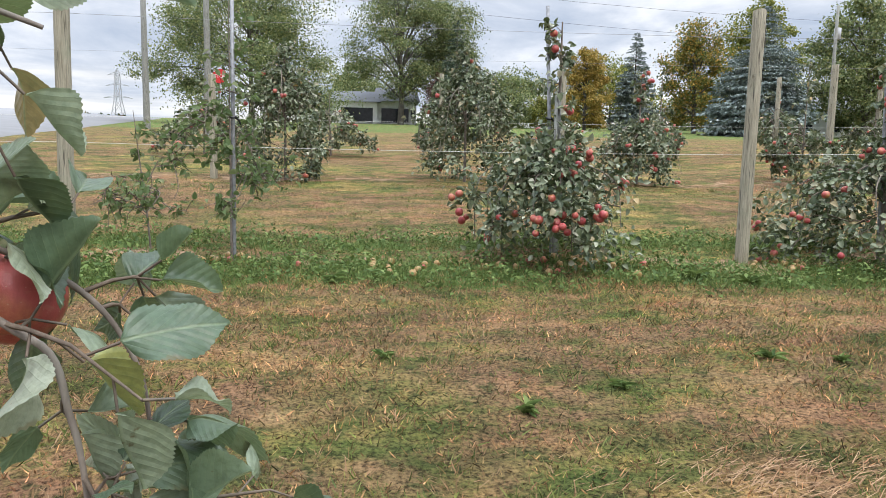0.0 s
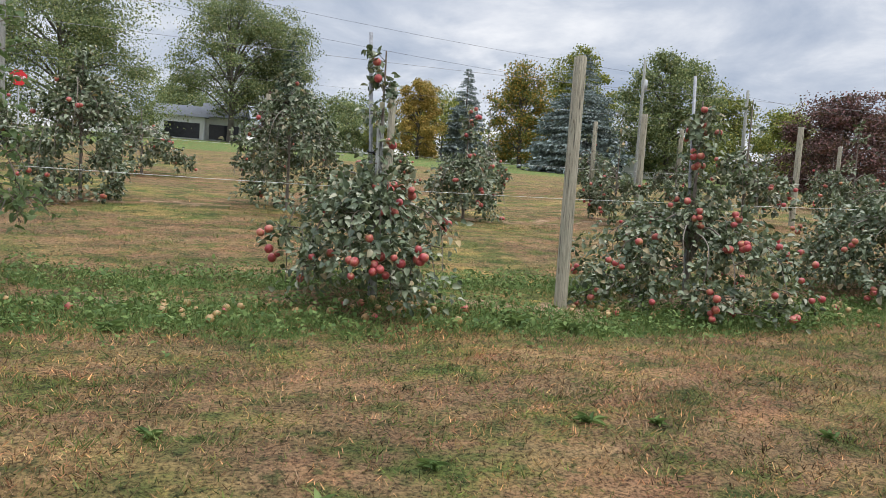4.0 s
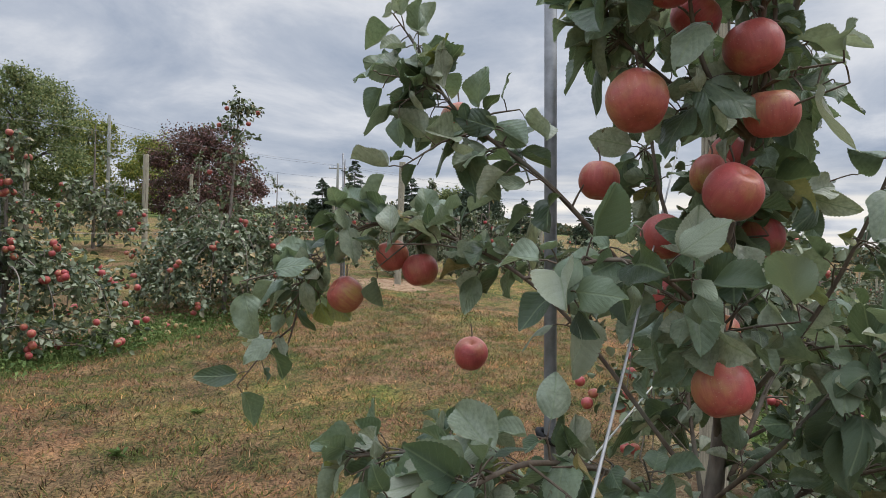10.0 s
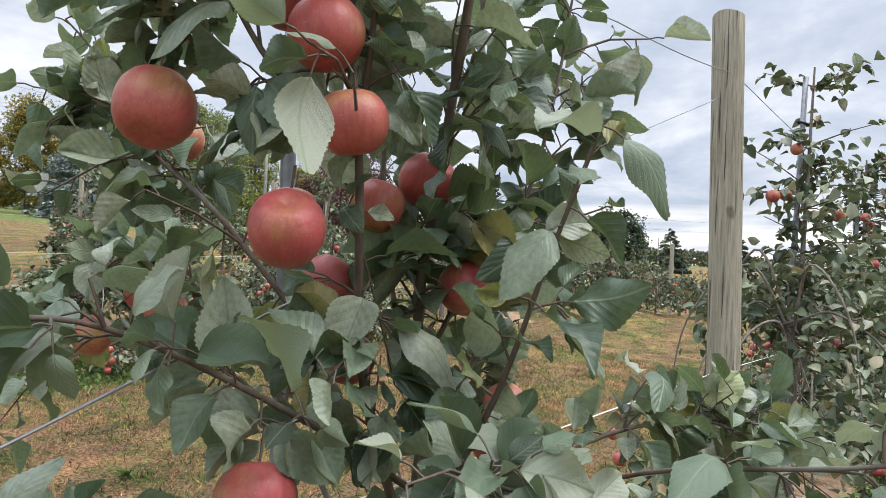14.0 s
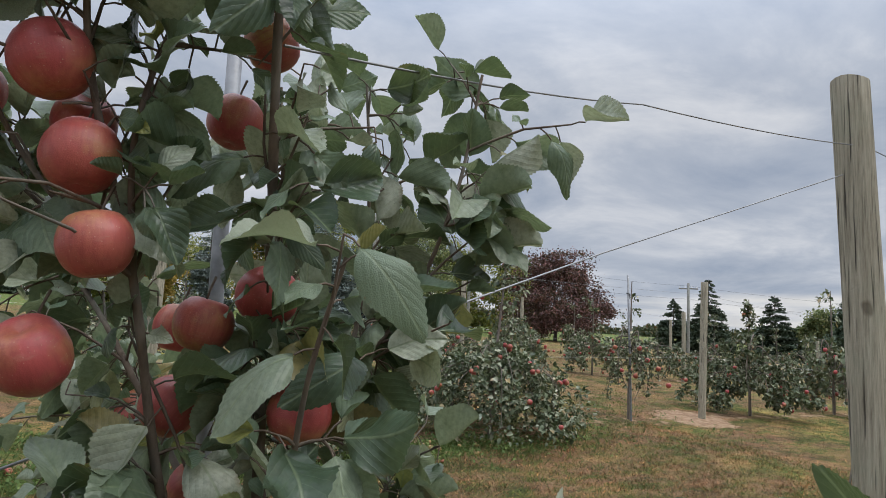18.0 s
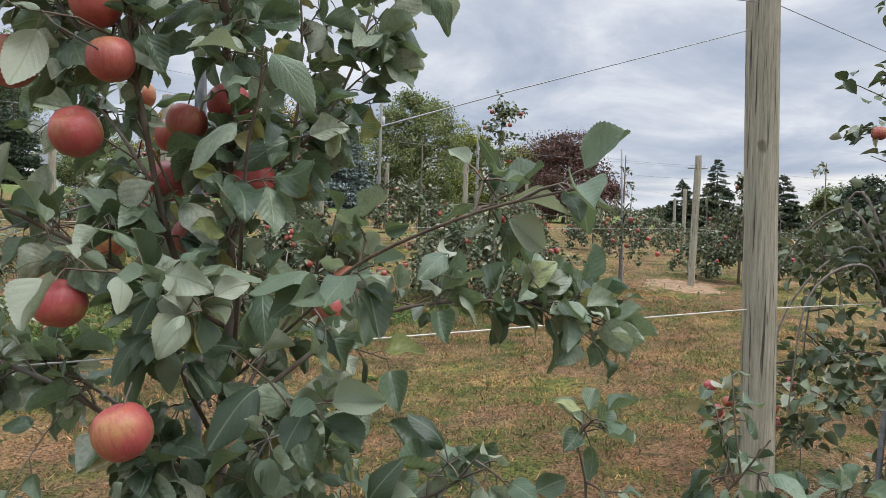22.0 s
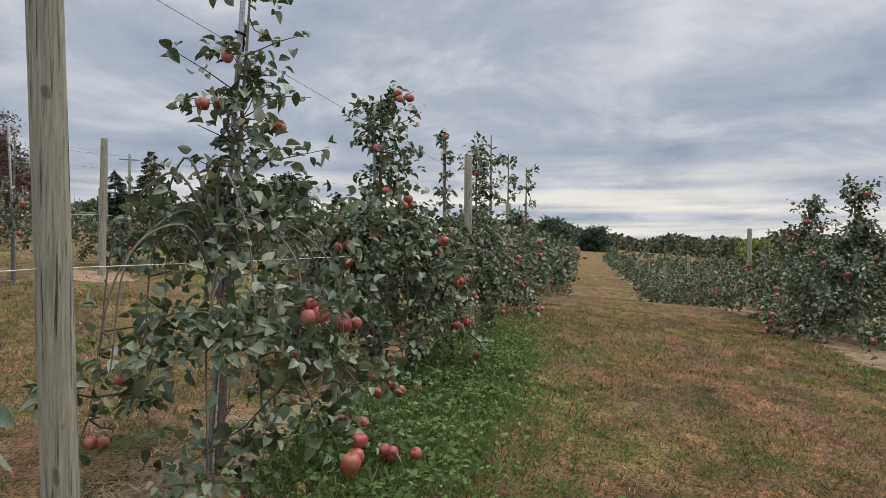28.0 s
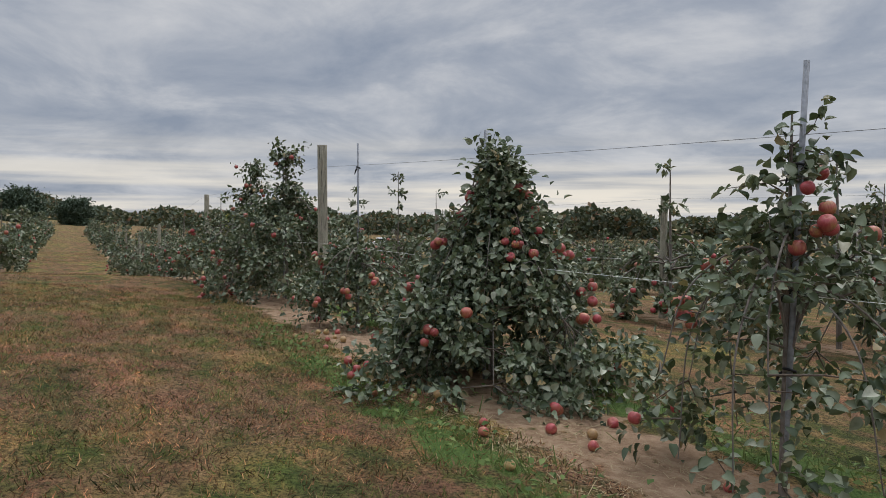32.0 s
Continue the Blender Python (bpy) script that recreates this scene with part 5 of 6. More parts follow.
def conifer(x, y, z, height, width, mat, seed, label, n=4200, leaf=0.42):
    n, leaf = int(n * 4.5), leaf * 1.0
    rng = np.random.default_rng(seed)
    root = tagged(empty("conifer", x, y, z), label, "conifer", "trees beyond the orchard")
    v, f = tube(np.array([(0, 0, -0.4), (0, 0, height * 0.5), (0, 0, height)]), [height * 0.016, height * 0.01, 0.02], 7)
    child("trunk", mesh_of("trunk", v, f, M_TRUNK), root)
    boughs = int(height * 26)
    bz = height * (0.05 + 0.95 * rng.uniform(0, 1, boughs) ** 1.15)
    ba = rng.uniform(0, 2 * np.pi, boughs)
    bl = width / 2 * (1 - bz / height) ** 0.72 * rng.uniform(0.7, 1.15, boughs) + 0.15
    k = rng.integers(0, boughs, n)
    w = bl[k] / bl.max()
    k = np.where(rng.uniform(0, 1, n) < w + 0.15, k, rng.integers(0, boughs, n))
    u = rng.uniform(0.15, 1, n) ** 0.7
    droop = -0.28 * bl[k] * u + 0.10 * bl[k] * u * u
    side = rng.normal(0, 0.17, n) * bl[k]
    pos = np.stack([np.cos(ba[k]) * bl[k] * u - np.sin(ba[k]) * side, np.sin(ba[k]) * bl[k] * u + np.cos(ba[k]) * side, bz[k] + droop], 1)
    way = unit(np.stack([np.cos(ba[k]), np.sin(ba[k]), np.full(n, -0.35)], 1) + rng.normal(0, 0.45, (n, 3)))
    up = unit(np.array([0, 0, 0.6]) + 0.8 * rng.normal(0, 1, (n, 3)))
    v, f, uv = spread(LEAF_FAR, pos, way, up, leaf * rng.uniform(0.6, 1.25, n) * np.clip(1.15 - bz[k] / height, 0.35, 1), 0.9)
    child("needles", mesh_of("needles", v, f, mat, uv), root, "", "stuff")
    return root

import itertools

grown = itertools.count(300)


def behind(make, x, y, h, w, mt, lab, kw):
    make(x, y, gz(x, y), h - 0.010 * max(0, y - 20), w, mt, next(grown), lab, **kw)


behind(broadleaf, -11.6, 74, 15.5, 20, M_GREEN_TREE, "large old spreading green shade tree", dict(leaves=16000, leaf=0.27, clear=0.14))
behind(broadleaf, 4.0, 98, 20, 15, M_GREEN_TREE, "tall open green tree behind a house", dict(leaves=9500, leaf=0.30, clear=0.26))
behind(broadleaf, 10.0, 101, 19, 13, M_GREEN_TREE, "tall green tree with bare limbs showing", dict(leaves=7500, leaf=0.30, clear=0.24))
behind(conifer, 10.5, 90, 13.5, 6.5, M_CONIFER, "dark green pointed conifer by houses", {})
behind(broadleaf, 9.2, 92, 7.4, 5.5, M_MAROON_TREE, "small purple-leaved tree by a house", dict(leaves=2400, leaf=0.25, clear=0.1))
behind(broadleaf, 16.2, 84, 4.8, 5.5, M_GREEN_TREE, "rounded green garden shrub by houses", dict(leaves=2600, leaf=0.25, clear=0.05))
behind(broadleaf, 20.5, 86, 4.4, 4.5, M_LIME_TREE, "low green garden shrub by houses", dict(leaves=2200, leaf=0.25, clear=0.05))
behind(broadleaf, 23.7, 79.5, 9.8, 6.2, M_YELLOW_TREE, "maple with yellow autumn leaves", dict(leaves=5200, leaf=0.26))
behind(conifer, 29.7, 80.7, 11.6, 5.6, M_SPRUCE, "slim blue-green spruce tree on a lawn", {})
behind(broadleaf, 33.0, 72, 11.8, 7.6, M_ORANGE_TREE, "maple turning orange and yellow", dict(leaves=5600, leaf=0.28))
behind(conifer, 33.5, 60.4, 11.4, 10.5, M_SPRUCE, "broad blue-grey spruce tree on a lawn", dict(n=7500))
behind(broadleaf, 44.2, 61.8, 13.3, 10.5, M_GREEN_TREE, "full green maple tree on a lawn", dict(leaves=7500, leaf=0.32))
behind(broadleaf, 46.0, 84, 16.5, 10.5, M_LIME_TREE, "tall yellow-green tree behind a spruce", dict(leaves=5600, leaf=0.36))
behind(broadleaf, 57.5, 70, 11.2, 8, M_LIME_TREE, "yellow-green autumn tree on a lawn", dict(leaves=4200, leaf=0.34))
behind(broadleaf, 61.5, 64.5, 9.2, 10.5, M_LIME_TREE, "pale green tree on a lawn", dict(leaves=4200, leaf=0.34))
behind(broadleaf, 52.2, 48.1, 8.6, 10.5, M_MAROON_TREE, "round maroon-leaved maple tree on a lawn", dict(leaves=9000, leaf=0.28, clear=0.1))
behind(conifer, 67.0, 45.3, 5.6, 4.4, M_CONIFER, "dark green pine on a lawn edge", {})
behind(conifer, 64.6, 39.7, 7.4, 4.6, M_CONIFER, "dark green spruce on a lawn edge", {})
behind(conifer, 67.5, 34.6, 6.2, 4.6, M_CONIFER, "dark green pine on a lawn edge", {})
behind(broadleaf, 65.7, 26.5, 5.4, 5.4, M_CONIFER, "dark rounded pine tree far off", dict(leaves=3600, leaf=0.3, clear=0.08))
behind(broadleaf, 70.0, 31.0, 5.2, 5.0, M_GREEN_TREE, "dark green tree far off", dict(leaves=3000, leaf=0.3, clear=0.08))
behind(conifer, 86.3, 28.5, 5.4, 4.2, M_CONIFER, "dark green pine on a lawn edge", {})
behind(conifer, 92.0, 22.0, 5.0, 4.0, M_CONIFER, "dark green pine on a lawn edge", {})
behind(broadleaf, 158, 5.5, 6.2, 9, M_CONIFER, "dark green tree clump at a field edge", dict(leaves=4200, leaf=0.5, clear=0.0))
behind(broadleaf, 163, -4.0, 5.0, 8, M_CONIFER, "dark green tree clump at a field edge", dict(leaves=3600, leaf=0.5, clear=0.0))
behind(broadleaf, -3, 122, 9, 14, M_GREEN_TREE, "broad green trees behind a house roof", dict(leaves=4200, leaf=0.42, clear=0.0))
behind(broadleaf, 22, 112, 9, 15, M_GREEN_TREE, "broad green tree behind gardens", dict(leaves=4200, leaf=0.42, clear=0.0))
behind(broadleaf, 36, 108, 10, 15, M_LIME_TREE, "broad yellow-green tree behind gardens", dict(leaves=4200, leaf=0.42, clear=0.0))
behind(broadleaf, 50, 101, 9, 14, M_GREEN_TREE, "broad green tree behind a lawn", dict(leaves=4200, leaf=0.42, clear=0.0))
behind(broadleaf, 61, 88, 7, 13, M_GREEN_TREE, "broad green tree behind a lawn", dict(leaves=3800, leaf=0.42, clear=0.0))
behind(broadleaf, 96, -22, 4.6, 5.0, M_LIME_TREE, "yellow-green tree in a field", dict(leaves=2200, leaf=0.35, clear=0.0))
behind(broadleaf, 104, -30, 5.0, 4.0, M_GREEN_TREE, "green tree standing in a field", dict(leaves=2200, leaf=0.35, clear=0.0))

# far woods along the horizon
rng = np.random.default_rng(77)
n = 100000
ang = rng.uniform(radians(-95), radians(125), n)
dist = 255 + 45 * np.sin(ang * 5.0) + rng.uniform(0, 40, n)
dist = dist * (1 - 0.36 * smooth(-0.35, -0.6, ang))
hmax = 6.0 + 1.3 * np.sin(ang * 17) + 0.9 * np.sin(ang * 43 + 1) + 0.7 * np.sin(ang * 91) - 2.0 * smooth(-1.0, -1.3, ang) - 2.6 * smooth(0.5, 0.9, ang)
wx, wy = dist * np.cos(ang), dist * np.sin(ang)
pos = np.stack([wx, wy, ground_z(wx, wy) - 1.0 + (hmax + 1) * rng.uniform(0, 1, n) ** 0.8], 1)
v, f, uv = spread(LEAF_FAR, pos, unit(rng.normal(0, 1, (n, 3))), unit(rng.normal(0, 1, (n, 3)) + np.array([0, 0, 1.0])), rng.uniform(0.9, 1.7, n), 1.5)
tagged(new("far_woods", mesh_of("far_woods", v, f, M_WOODS, uv)), "long low line of woods on the horizon", "woods", "", "stuff")

# ---- poles, tower, road, house, farm buildings ----
def utility_pole(x, y, height, r, arm=True, box=True, label="grey wooden utility pole", lean=0.0, arm_turn=40):
    root = tagged(empty("utility_pole", x, y, gz(x, y), arm_turn), label, "utility pole", "utility poles")
    v, f = tube(np.array([(0, 0, -0.3), (lean / 2, 0, height / 2), (lean, 0, height), (lean, 0, height + 0.01)]), [r * 1.2, r, r * 0.8, 0.01], 10)
    child("pole", mesh_of("pole", v, f, M_POST_OLD), root)
    if arm:
        part("crossarm", box_bm(lean, 0, height - 0.5, 0.1, 1.7, 0.1, 0.01), M_POST_OLD, root)
        for k in (-0.75, -0.3, 0.3, 0.75):
            v, f = tube(np.array([(lean, k, height - 0.46), (lean, k, height - 0.36), (lean, k, height - 0.28)]), [0.03, 0.045, 0.02], 8)
            child("insulator", mesh_of("insulator", v, f, M_SIGN_WHITE), root)
    if box:
        v, f = tube(np.array([(lean + 0.25, 0, height - 1.9), (lean + 0.25, 0, height - 1.85), (lean + 0.25, 0, height - 1.25), (lean + 0.25, 0, height - 1.2)]), [0.05, 0.2, 0.2, 0.05], 12)
        child("transformer", mesh_of("transformer", v, f, M_STEEL), root, "grey can transformer")
    return root


utility_pole(27.0, 40.9, 7.9, 0.105, arm=False)
utility_pole(39.8, 46.2, 7.6, 0.13, arm=False, box=False)
utility_pole(59.5, 38.5, 6.4, 0.13, box=False)
utility_pole(-12.6, 43.6, 10.5, 0.16, arm=False, box=False)
utility_pole(-6.3, 30.5, 8.5, 0.12, arm=False, box=False)
utility_pole(70.0, 27.0, 5.6, 0.12, box=False)
POLES = [(-60, 52, 13.5), (-12.6, 43.6, 12.8), (27.0, 40.9, 9.6), (39.8, 46.2, 10.0), (59.5, 38.5, 8.6), (95, 24, 8.5)]
for k, dz in enumerate((0.0, -1.2)):
    pts = [(x, y + 0.2 * k, z + dz) for x, y, z in POLES]
    wire(pts, 0.008, M_CABLE, "overhead power cable between utility poles", 0.5, "power_cable")

tower = tagged(empty("pylon", -94.6, 285, gz(-94.6, 285) - 0.2), "lattice steel electricity pylon far away", "pylon")
legs = []
for sx in (-1, 1):
    for sy in (-1, 1):
        legs.append((np.array([(sx * 3.2, sy * 3.2, 0), (sx * 1.1, sy * 1.1, 13), (sx * 0.7, sy * 0.7, 23), (0, 0, 25)]), np.full(4, 0.16)))
for z0, w0, z1, w1 in ((0, 3.2, 5, 2.4), (5, 2.4, 9, 1.75), (9, 1.75, 13, 1.1), (13, 1.1, 18, 0.9), (18, 0.9, 23, 0.7)):
    for s in (-1, 1):
        legs.append((np.array([(-w0, s * w0, z0), (w1, s * w1, z1)]), np.full(2, 0.09)))
        legs.append((np.array([(w0, s * w0, z0), (-w1, s * w1, z1)]), np.full(2, 0.09)))
v, f = tubes(legs, 4)
child("lattice", mesh_of("lattice", v, f, M_STEEL), tower)
for z, w in ((14, 5.2), (18.5, 4.2), (22.5, 3.4)):
    v, f = tubes([(np.array([(-w, 0, z), (0, 0.5, z + 0.6), (w, 0, z)]), np.full(3, 0.12)), (np.array([(-w, 0, z), (0, -0.5, z + 1.2), (w, 0, z)]), np.full(3, 0.09))], 4)
    child("crossarm", mesh_of("crossarm", v, f, M_STEEL), tower)

# road climbing away behind the first trees
rl, rr = [], []
for x, y, _ in curve_pts([(-7.5, 2.0, 0), (-10.0, 14.0, 0), (-12.4, 26.5, 0), (-16.2, 44.0, 0), (-21.9, 70.0, 0), (-29.0, 105.0, 0)], 8):
    rr.append((x, y, gz(x, y) + 0.05))
    far = math.hypot(x - 30, y)
    rl.append((x - 30, y, 1.25 + 0.053 * far))
n = len(rl)
v = np.array(rl + rr)
f = np.array([(i, n + i, n + i + 1, i + 1) for i in range(n - 1)])
me = mesh_of("road", v, f, M_ROAD)
road = tagged(new("road", me), "pale worn asphalt road on a rise", "road", "", "structure")
sol = road.modifiers.new("depth", "SOLIDIFY")
sol.thickness = 2.6
sol.offset = -1.0

sgn = tagged(empty("stop_sign", -7.7, 39.8, gz(-7.7, 39.8), 8), "red octagonal stop sign on a thin post", "traffic sign")
part("sign_post", box_bm(0, 0.04, 1.5, 0.06, 0.04, 3.3, 0.005), M_STEEL, sgn)
bm = bmesh.new()
bmesh.ops.create_circle(bm, cap_ends=True, segments=8, radius=0.38, matrix=pose(0, 0, 2.9, 90, 0, 0) @ pose(0, 0, 0, 0, 0, 22.5))
r = bmesh.ops.extrude_face_region(bm, geom=bm.faces[:])
bmesh.ops.translate(bm, vec=(0, -0.02, 0), verts=[g for g in r["geom"] if isinstance(g, bmesh.types.BMVert)])
part("plate", bm, M_SIGN, sgn)
cu = bpy.data.curves.new("letters", "FONT")
cu.body, cu.size, cu.align_x, cu.align_y, cu.extrude = "STOP", 0.24, "CENTER", "CENTER", 0.002
tmp = bpy.data.objects.new("letters", cu)
me = bpy.data.meshes.new_from_object(tmp)
bpy.data.objects.remove(tmp)
me.materials.append(M_SIGN_WHITE)
lt = child("letters", me, sgn, "white letters STOP")
lt.matrix_basis = pose(0, -0.026, 2.9, 90, 0, 0)


def house(x, y, z, rz, length, depth, wall_h, roof_h, label, opens, chimney=False):
    root = tagged(empty("house", x, y, z, rz), label, "house", "houses beyond the orchard")
    part("wall", box_bm(0, 0, wall_h / 2 - 0.3, length, depth, wall_h + 0.6), M_WALL, root)
    bm = bmesh.new()
    o, d2 = length / 2 + 0.5, depth / 2 + 0.5
    vs = [bm.verts.new(p) for p in ((-o, -d2, wall_h), (o, -d2, wall_h), (o, d2, wall_h), (-o, d2, wall_h), (-o + 0.4, 0, wall_h + roof_h), (o - 0.4, 0, wall_h + roof_h))]
    for idx in ((0, 1, 5, 4), (2, 3, 4, 5), (1, 2, 5), (3, 0, 4), (3, 2, 1, 0)):
        bm.faces.new([vs[i] for i in idx])
    part("roof", bm, M_ROOF, root, "grey shingled roof")
    for kind, cx, cz, w, h in opens:
        ob = part(kind, box_bm(cx, -depth / 2 - 0.03, cz, w, 0.08, h, 0.01), M_GLASS, root)
        part("frame", box_bm(cx, -depth / 2 - 0.015, cz + h / 2 + 0.06, w + 0.2, 0.1, 0.1), M_WALL, ob)
        part("frame", box_bm(cx, -depth / 2 - 0.015, cz - h / 2 - 0.05, w + 0.2, 0.1, 0.08), M_WALL, ob)
    return root


house(-2.2, 105.4, gz(-2, 105) - 0.1, 0, 6.2, 7, 2.9, 1.7, "white single-storey house with grey roof and dark garage door", (("garage_door", 0.3, 1.1, 4.4, 2.0),))
house(3.6, 106.6, gz(3, 106) - 0.1, 0, 5.6, 7, 3.1, 2.1, "white house wing with grey roof", (("garage_door", -0.2, 1.1, 3.8, 2.0), ("window", 2.3, 1.4, 0.6, 1.0)))
house(-11.5, 112, gz(-11, 112) - 0.2, 5, 7, 7, 2.5, 1.6, "grey-roofed house half hidden by trees", (("window", 1.0, 1.5, 1.4, 1.1), ("window", -1.6, 1.5, 1.4, 1.1)))
house(18.5, 96, gz(18, 96) - 0.2, -10, 9, 7, 2.5, 1.5, "low house hidden behind garden shrubs", (("window", -2, 1.5, 1.4, 1.1), ("window", 2, 1.5, 1.4, 1.1)))
house(45.5, 71, gz(45, 71) - 0.2, -25, 6, 6, 2.6, 1.6, "small white house with dark porch behind trees", (("window", -1.2, 1.3, 1.0, 1.6), ("window", 1.2, 1.3, 1.0, 1.6)))


def barn(x, y, z, rz, length, depth, h, label, mat):
    root = tagged(empty("farm_shed", x, y, z, rz), label, "shed", "farm sheds")
    part("wall", box_bm(0, 0, h / 2 - 1.0, length, depth, h + 2.0, 0.02), M_WALL, root)
    bm = bmesh.new()
    o, d2 = length / 2 + 0.4, depth / 2 + 0.4
    vs = [bm.verts.new(p) for p in ((-o, -d2, h), (o, -d2, h), (o, d2, h), (-o, d2, h), (-o, 0, h + depth * 0.18), (o, 0, h + depth * 0.18))]
    for idx in ((0, 1, 5, 4), (2, 3, 4, 5), (1, 2, 5), (3, 0, 4), (3, 2, 1, 0)):
        bm.faces.new([vs[i] for i in idx])
    part("roof", bm, mat, root)
    return root


barn(181, -128, -3.2, 45, 12, 8, 2.4, "long white metal farm shed far off", M_METALROOF)

# low white tunnels over a field strip
for k, (x, y) in enumerate(((50.4, -37.6), (46.0, -44.0))):
    a = np.linspace(0, np.pi, 9)
    L = np.linspace(-9, 9, 12)
    v = np.array([(u, 1.6 * math.cos(t), 1.0 * math.sin(t)) for u in L for t in a])
    f = np.array([(i * 9 + j, i * 9 + j + 1, (i + 1) * 9 + j + 1, (i + 1) * 9 + j) for i in range(11) for j in range(8)])
    ob = tagged(new("row_tunnel", mesh_of("row_tunnel", v, f, M_POLY)), "low white plastic tunnel over a field strip", "tunnel", "plastic tunnels")
    ob.matrix_basis = pose(x, y, gz(x, y), 0, 0, 60)
    sm = ob.modifiers.new("film", "SOLIDIFY")
    sm.thickness = 0.01


def pickup(x, y, rz, mat, label):
    z = gz(x, y)
    root = tagged(empty("pickup_truck", x, y, z, rz), label, "pickup truck", "parked vehicles")
    part("body", box_bm(0, 0, 0.75, 5.2, 1.85, 0.62, 0.12), mat, root)
    bm = box_bm(0.1, 0, 1.36, 2.2, 1.65, 0.66, 0.14)
    part("cab", bm, mat, root)
    part("window", box_bm(0.1, 0, 1.40, 1.8, 1.70, 0.36, 0.05), M_GLASS, root)
    for sx in (-1.6, 1.6):
        for sy in (-0.85, 0.85):
            v, f = tube(np.array([(sx, sy - 0.12, 0.36), (sx, sy - 0.11, 0.36), (sx, sy + 0.11, 0.36), (sx, sy + 0.12, 0.36)]), [0.2, 0.36, 0.36, 0.2], 16)
            child("wheel", mesh_of("wheel", v, f, M_TYRE), root)
    return root


pickup(112, -48.3, 50, M_SIGN_WHITE, "white vehicle far off on a farm road")

# ---- fallen fruit ----
rng = np.random.default_rng(8)
spots = [(2.1, YA - 0.2, 0.6, 0.16, 36), (4.05, YA - 0.15, 0.4, 0.13, 20), (5.3, YA - 0.35, 0.8, 0.16, 44), (-1.5, YA - 0.1, 0.7, 0.15, 60), (0.4, YA - 0.35, 0.5, 0.15, 14), (6.6, YA - 0.5, 0.5, 0.2, 14), (4.75, YB - 0.3, 0.35, 0.25, 11), (7.6, YC + 0.9, 0.8, 0.2, 10), (5.4, YC + 0.75, 0.8, 0.3, 8), (9.8, YC + 0.7, 1.0, 0.3, 12), (8.0, YB - 0.8, 0.6, 0.2, 6)]
for cx, cy, sx, sy, n in spots:
    for _ in range(n):
        x, y = rng.normal(cx, sx * 0.6), rng.normal(cy, sy)
        fresh = rng.uniform() < (0.14 if cy > 4 else 0.35)
        s = 0.068 * rng.uniform(0.65, 1.1)
        ob = new("fallen_apple", (APPLES_MID if fresh else APPLES_OLD)[int(rng.integers(2))])
        ob.matrix_basis = pose(x, y, gz(x, y) + s * 0.40, *rng.uniform(0, 360, 3)) @ Matrix.Diagonal((s, s, s, 1))
        tagged(ob, "fallen red apple lying on the soil" if fresh else "fallen brownish yellow apple lying on the soil", "apple", "fallen apples")

# ---- the near tree of row B ----
rng = np.random.default_rng(5)
near_root = tagged(empty("apple_tree", 2.08, 0.56, gz(2.08, 0.56)), "apple tree close by, broad serrated leaves and large red-orange apples", "fruit tree", "trained apple trees")
O = np.array([2.08, 0.56, gz(2.08, 0.56)])
STEMS = []
STEMS.append(("trunk", [(2.08, 0.56, 0.02), (2.09, 0.56, 0.5), (2.10, 0.53, 0.95), (2.11, 0.50, 1.3)], 0.021, 0.013))
STEMS.append(("leader", [(2.11, 0.52, 1.28), (2.10, 0.52, 1.45), (2.082, 0.484, 1.60), (2.035, 0.41, 1.86), (2.02, 0.38, 2.05), (2.0, 0.36, 2.3)], 0.008, 0.004))
STEMS.append(("leader", [(2.11, 0.52, 1.1), (2.0, 0.52, 1.35), (1.93, 0.48, 1.6), (1.86, 0.46, 1.82), (1.84, 0.45, 2.05)], 0.0065, 0.003))
STEMS.append(("limb", [(2.09, 0.52, 0.72), (2.20, 0.25, 0.93), (2.35, -0.03, 0.99), (2.45, -0.05, 0.955), (2.60, -0.11, 0.91), (2.70, -0.18, 0.85), (2.77, -0.24, 0.78)], 0.013, 0.006))
STEMS.append(("limb", [(2.45, -0.05, 0.955), (2.52, -0.18, 0.86), (2.58, -0.30, 0.72), (2.62, -0.38, 0.55)], 0.0085, 0.005))
STEMS.append(("limb", [(2.10, 0.54, 0.80), (2.0, 0.30, 0.92), (1.92, 0.12, 0.88), (1.85, -0.02, 0.72)], 0.012, 0.005))
STEMS.append(("limb", [(2.09, 0.56, 1.05), (2.08, 0.80, 1.33), (2.09, 1.02, 1.45), (2.08, 1.20, 1.47), (2.06, 1.32, 1.36), (2.04, 1.36, 1.22)], 0.0065, 0.003))
STEMS.append(("limb", [(2.10, 0.55, 1.25), (1.99, 0.78, 1.53), (1.94, 0.94, 1.66), (1.92, 1.03, 1.80)], 0.008, 0.003))
STEMS.append(("limb", [(2.10, 0.52, 1.2), (1.88, 0.52, 1.33), (1.70, 0.60, 1.42), (1.58, 0.70, 1.40)], 0.007, 0.003))
STEMS.append(("limb", [(2.11, 0.50, 1.05), (2.35, 0.42, 1.22), (2.62, 0.30, 1.25), (2.85, 0.22, 1.18)], 0.008, 0.003))
STEMS.append(("limb", [(2.12, 0.48, 1.45), (2.25, 0.46, 1.58), (2.33, 0.46, 1.75), (2.36, 0.45, 1.93)], 0.006, 0.003))
STEMS.append(("limb", [(2.10, 0.54, 0.70), (2.30, 0.75, 0.88), (2.50, 0.95, 0.80), (2.62, 1.10, 0.60)], 0.012, 0.005))
STEMS.append(("limb", [(2.09, 0.54, 0.62), (1.95, 0.62, 0.82), (1.82, 0.70, 0.78), (1.75, 0.75, 0.62)], 0.012, 0.005))
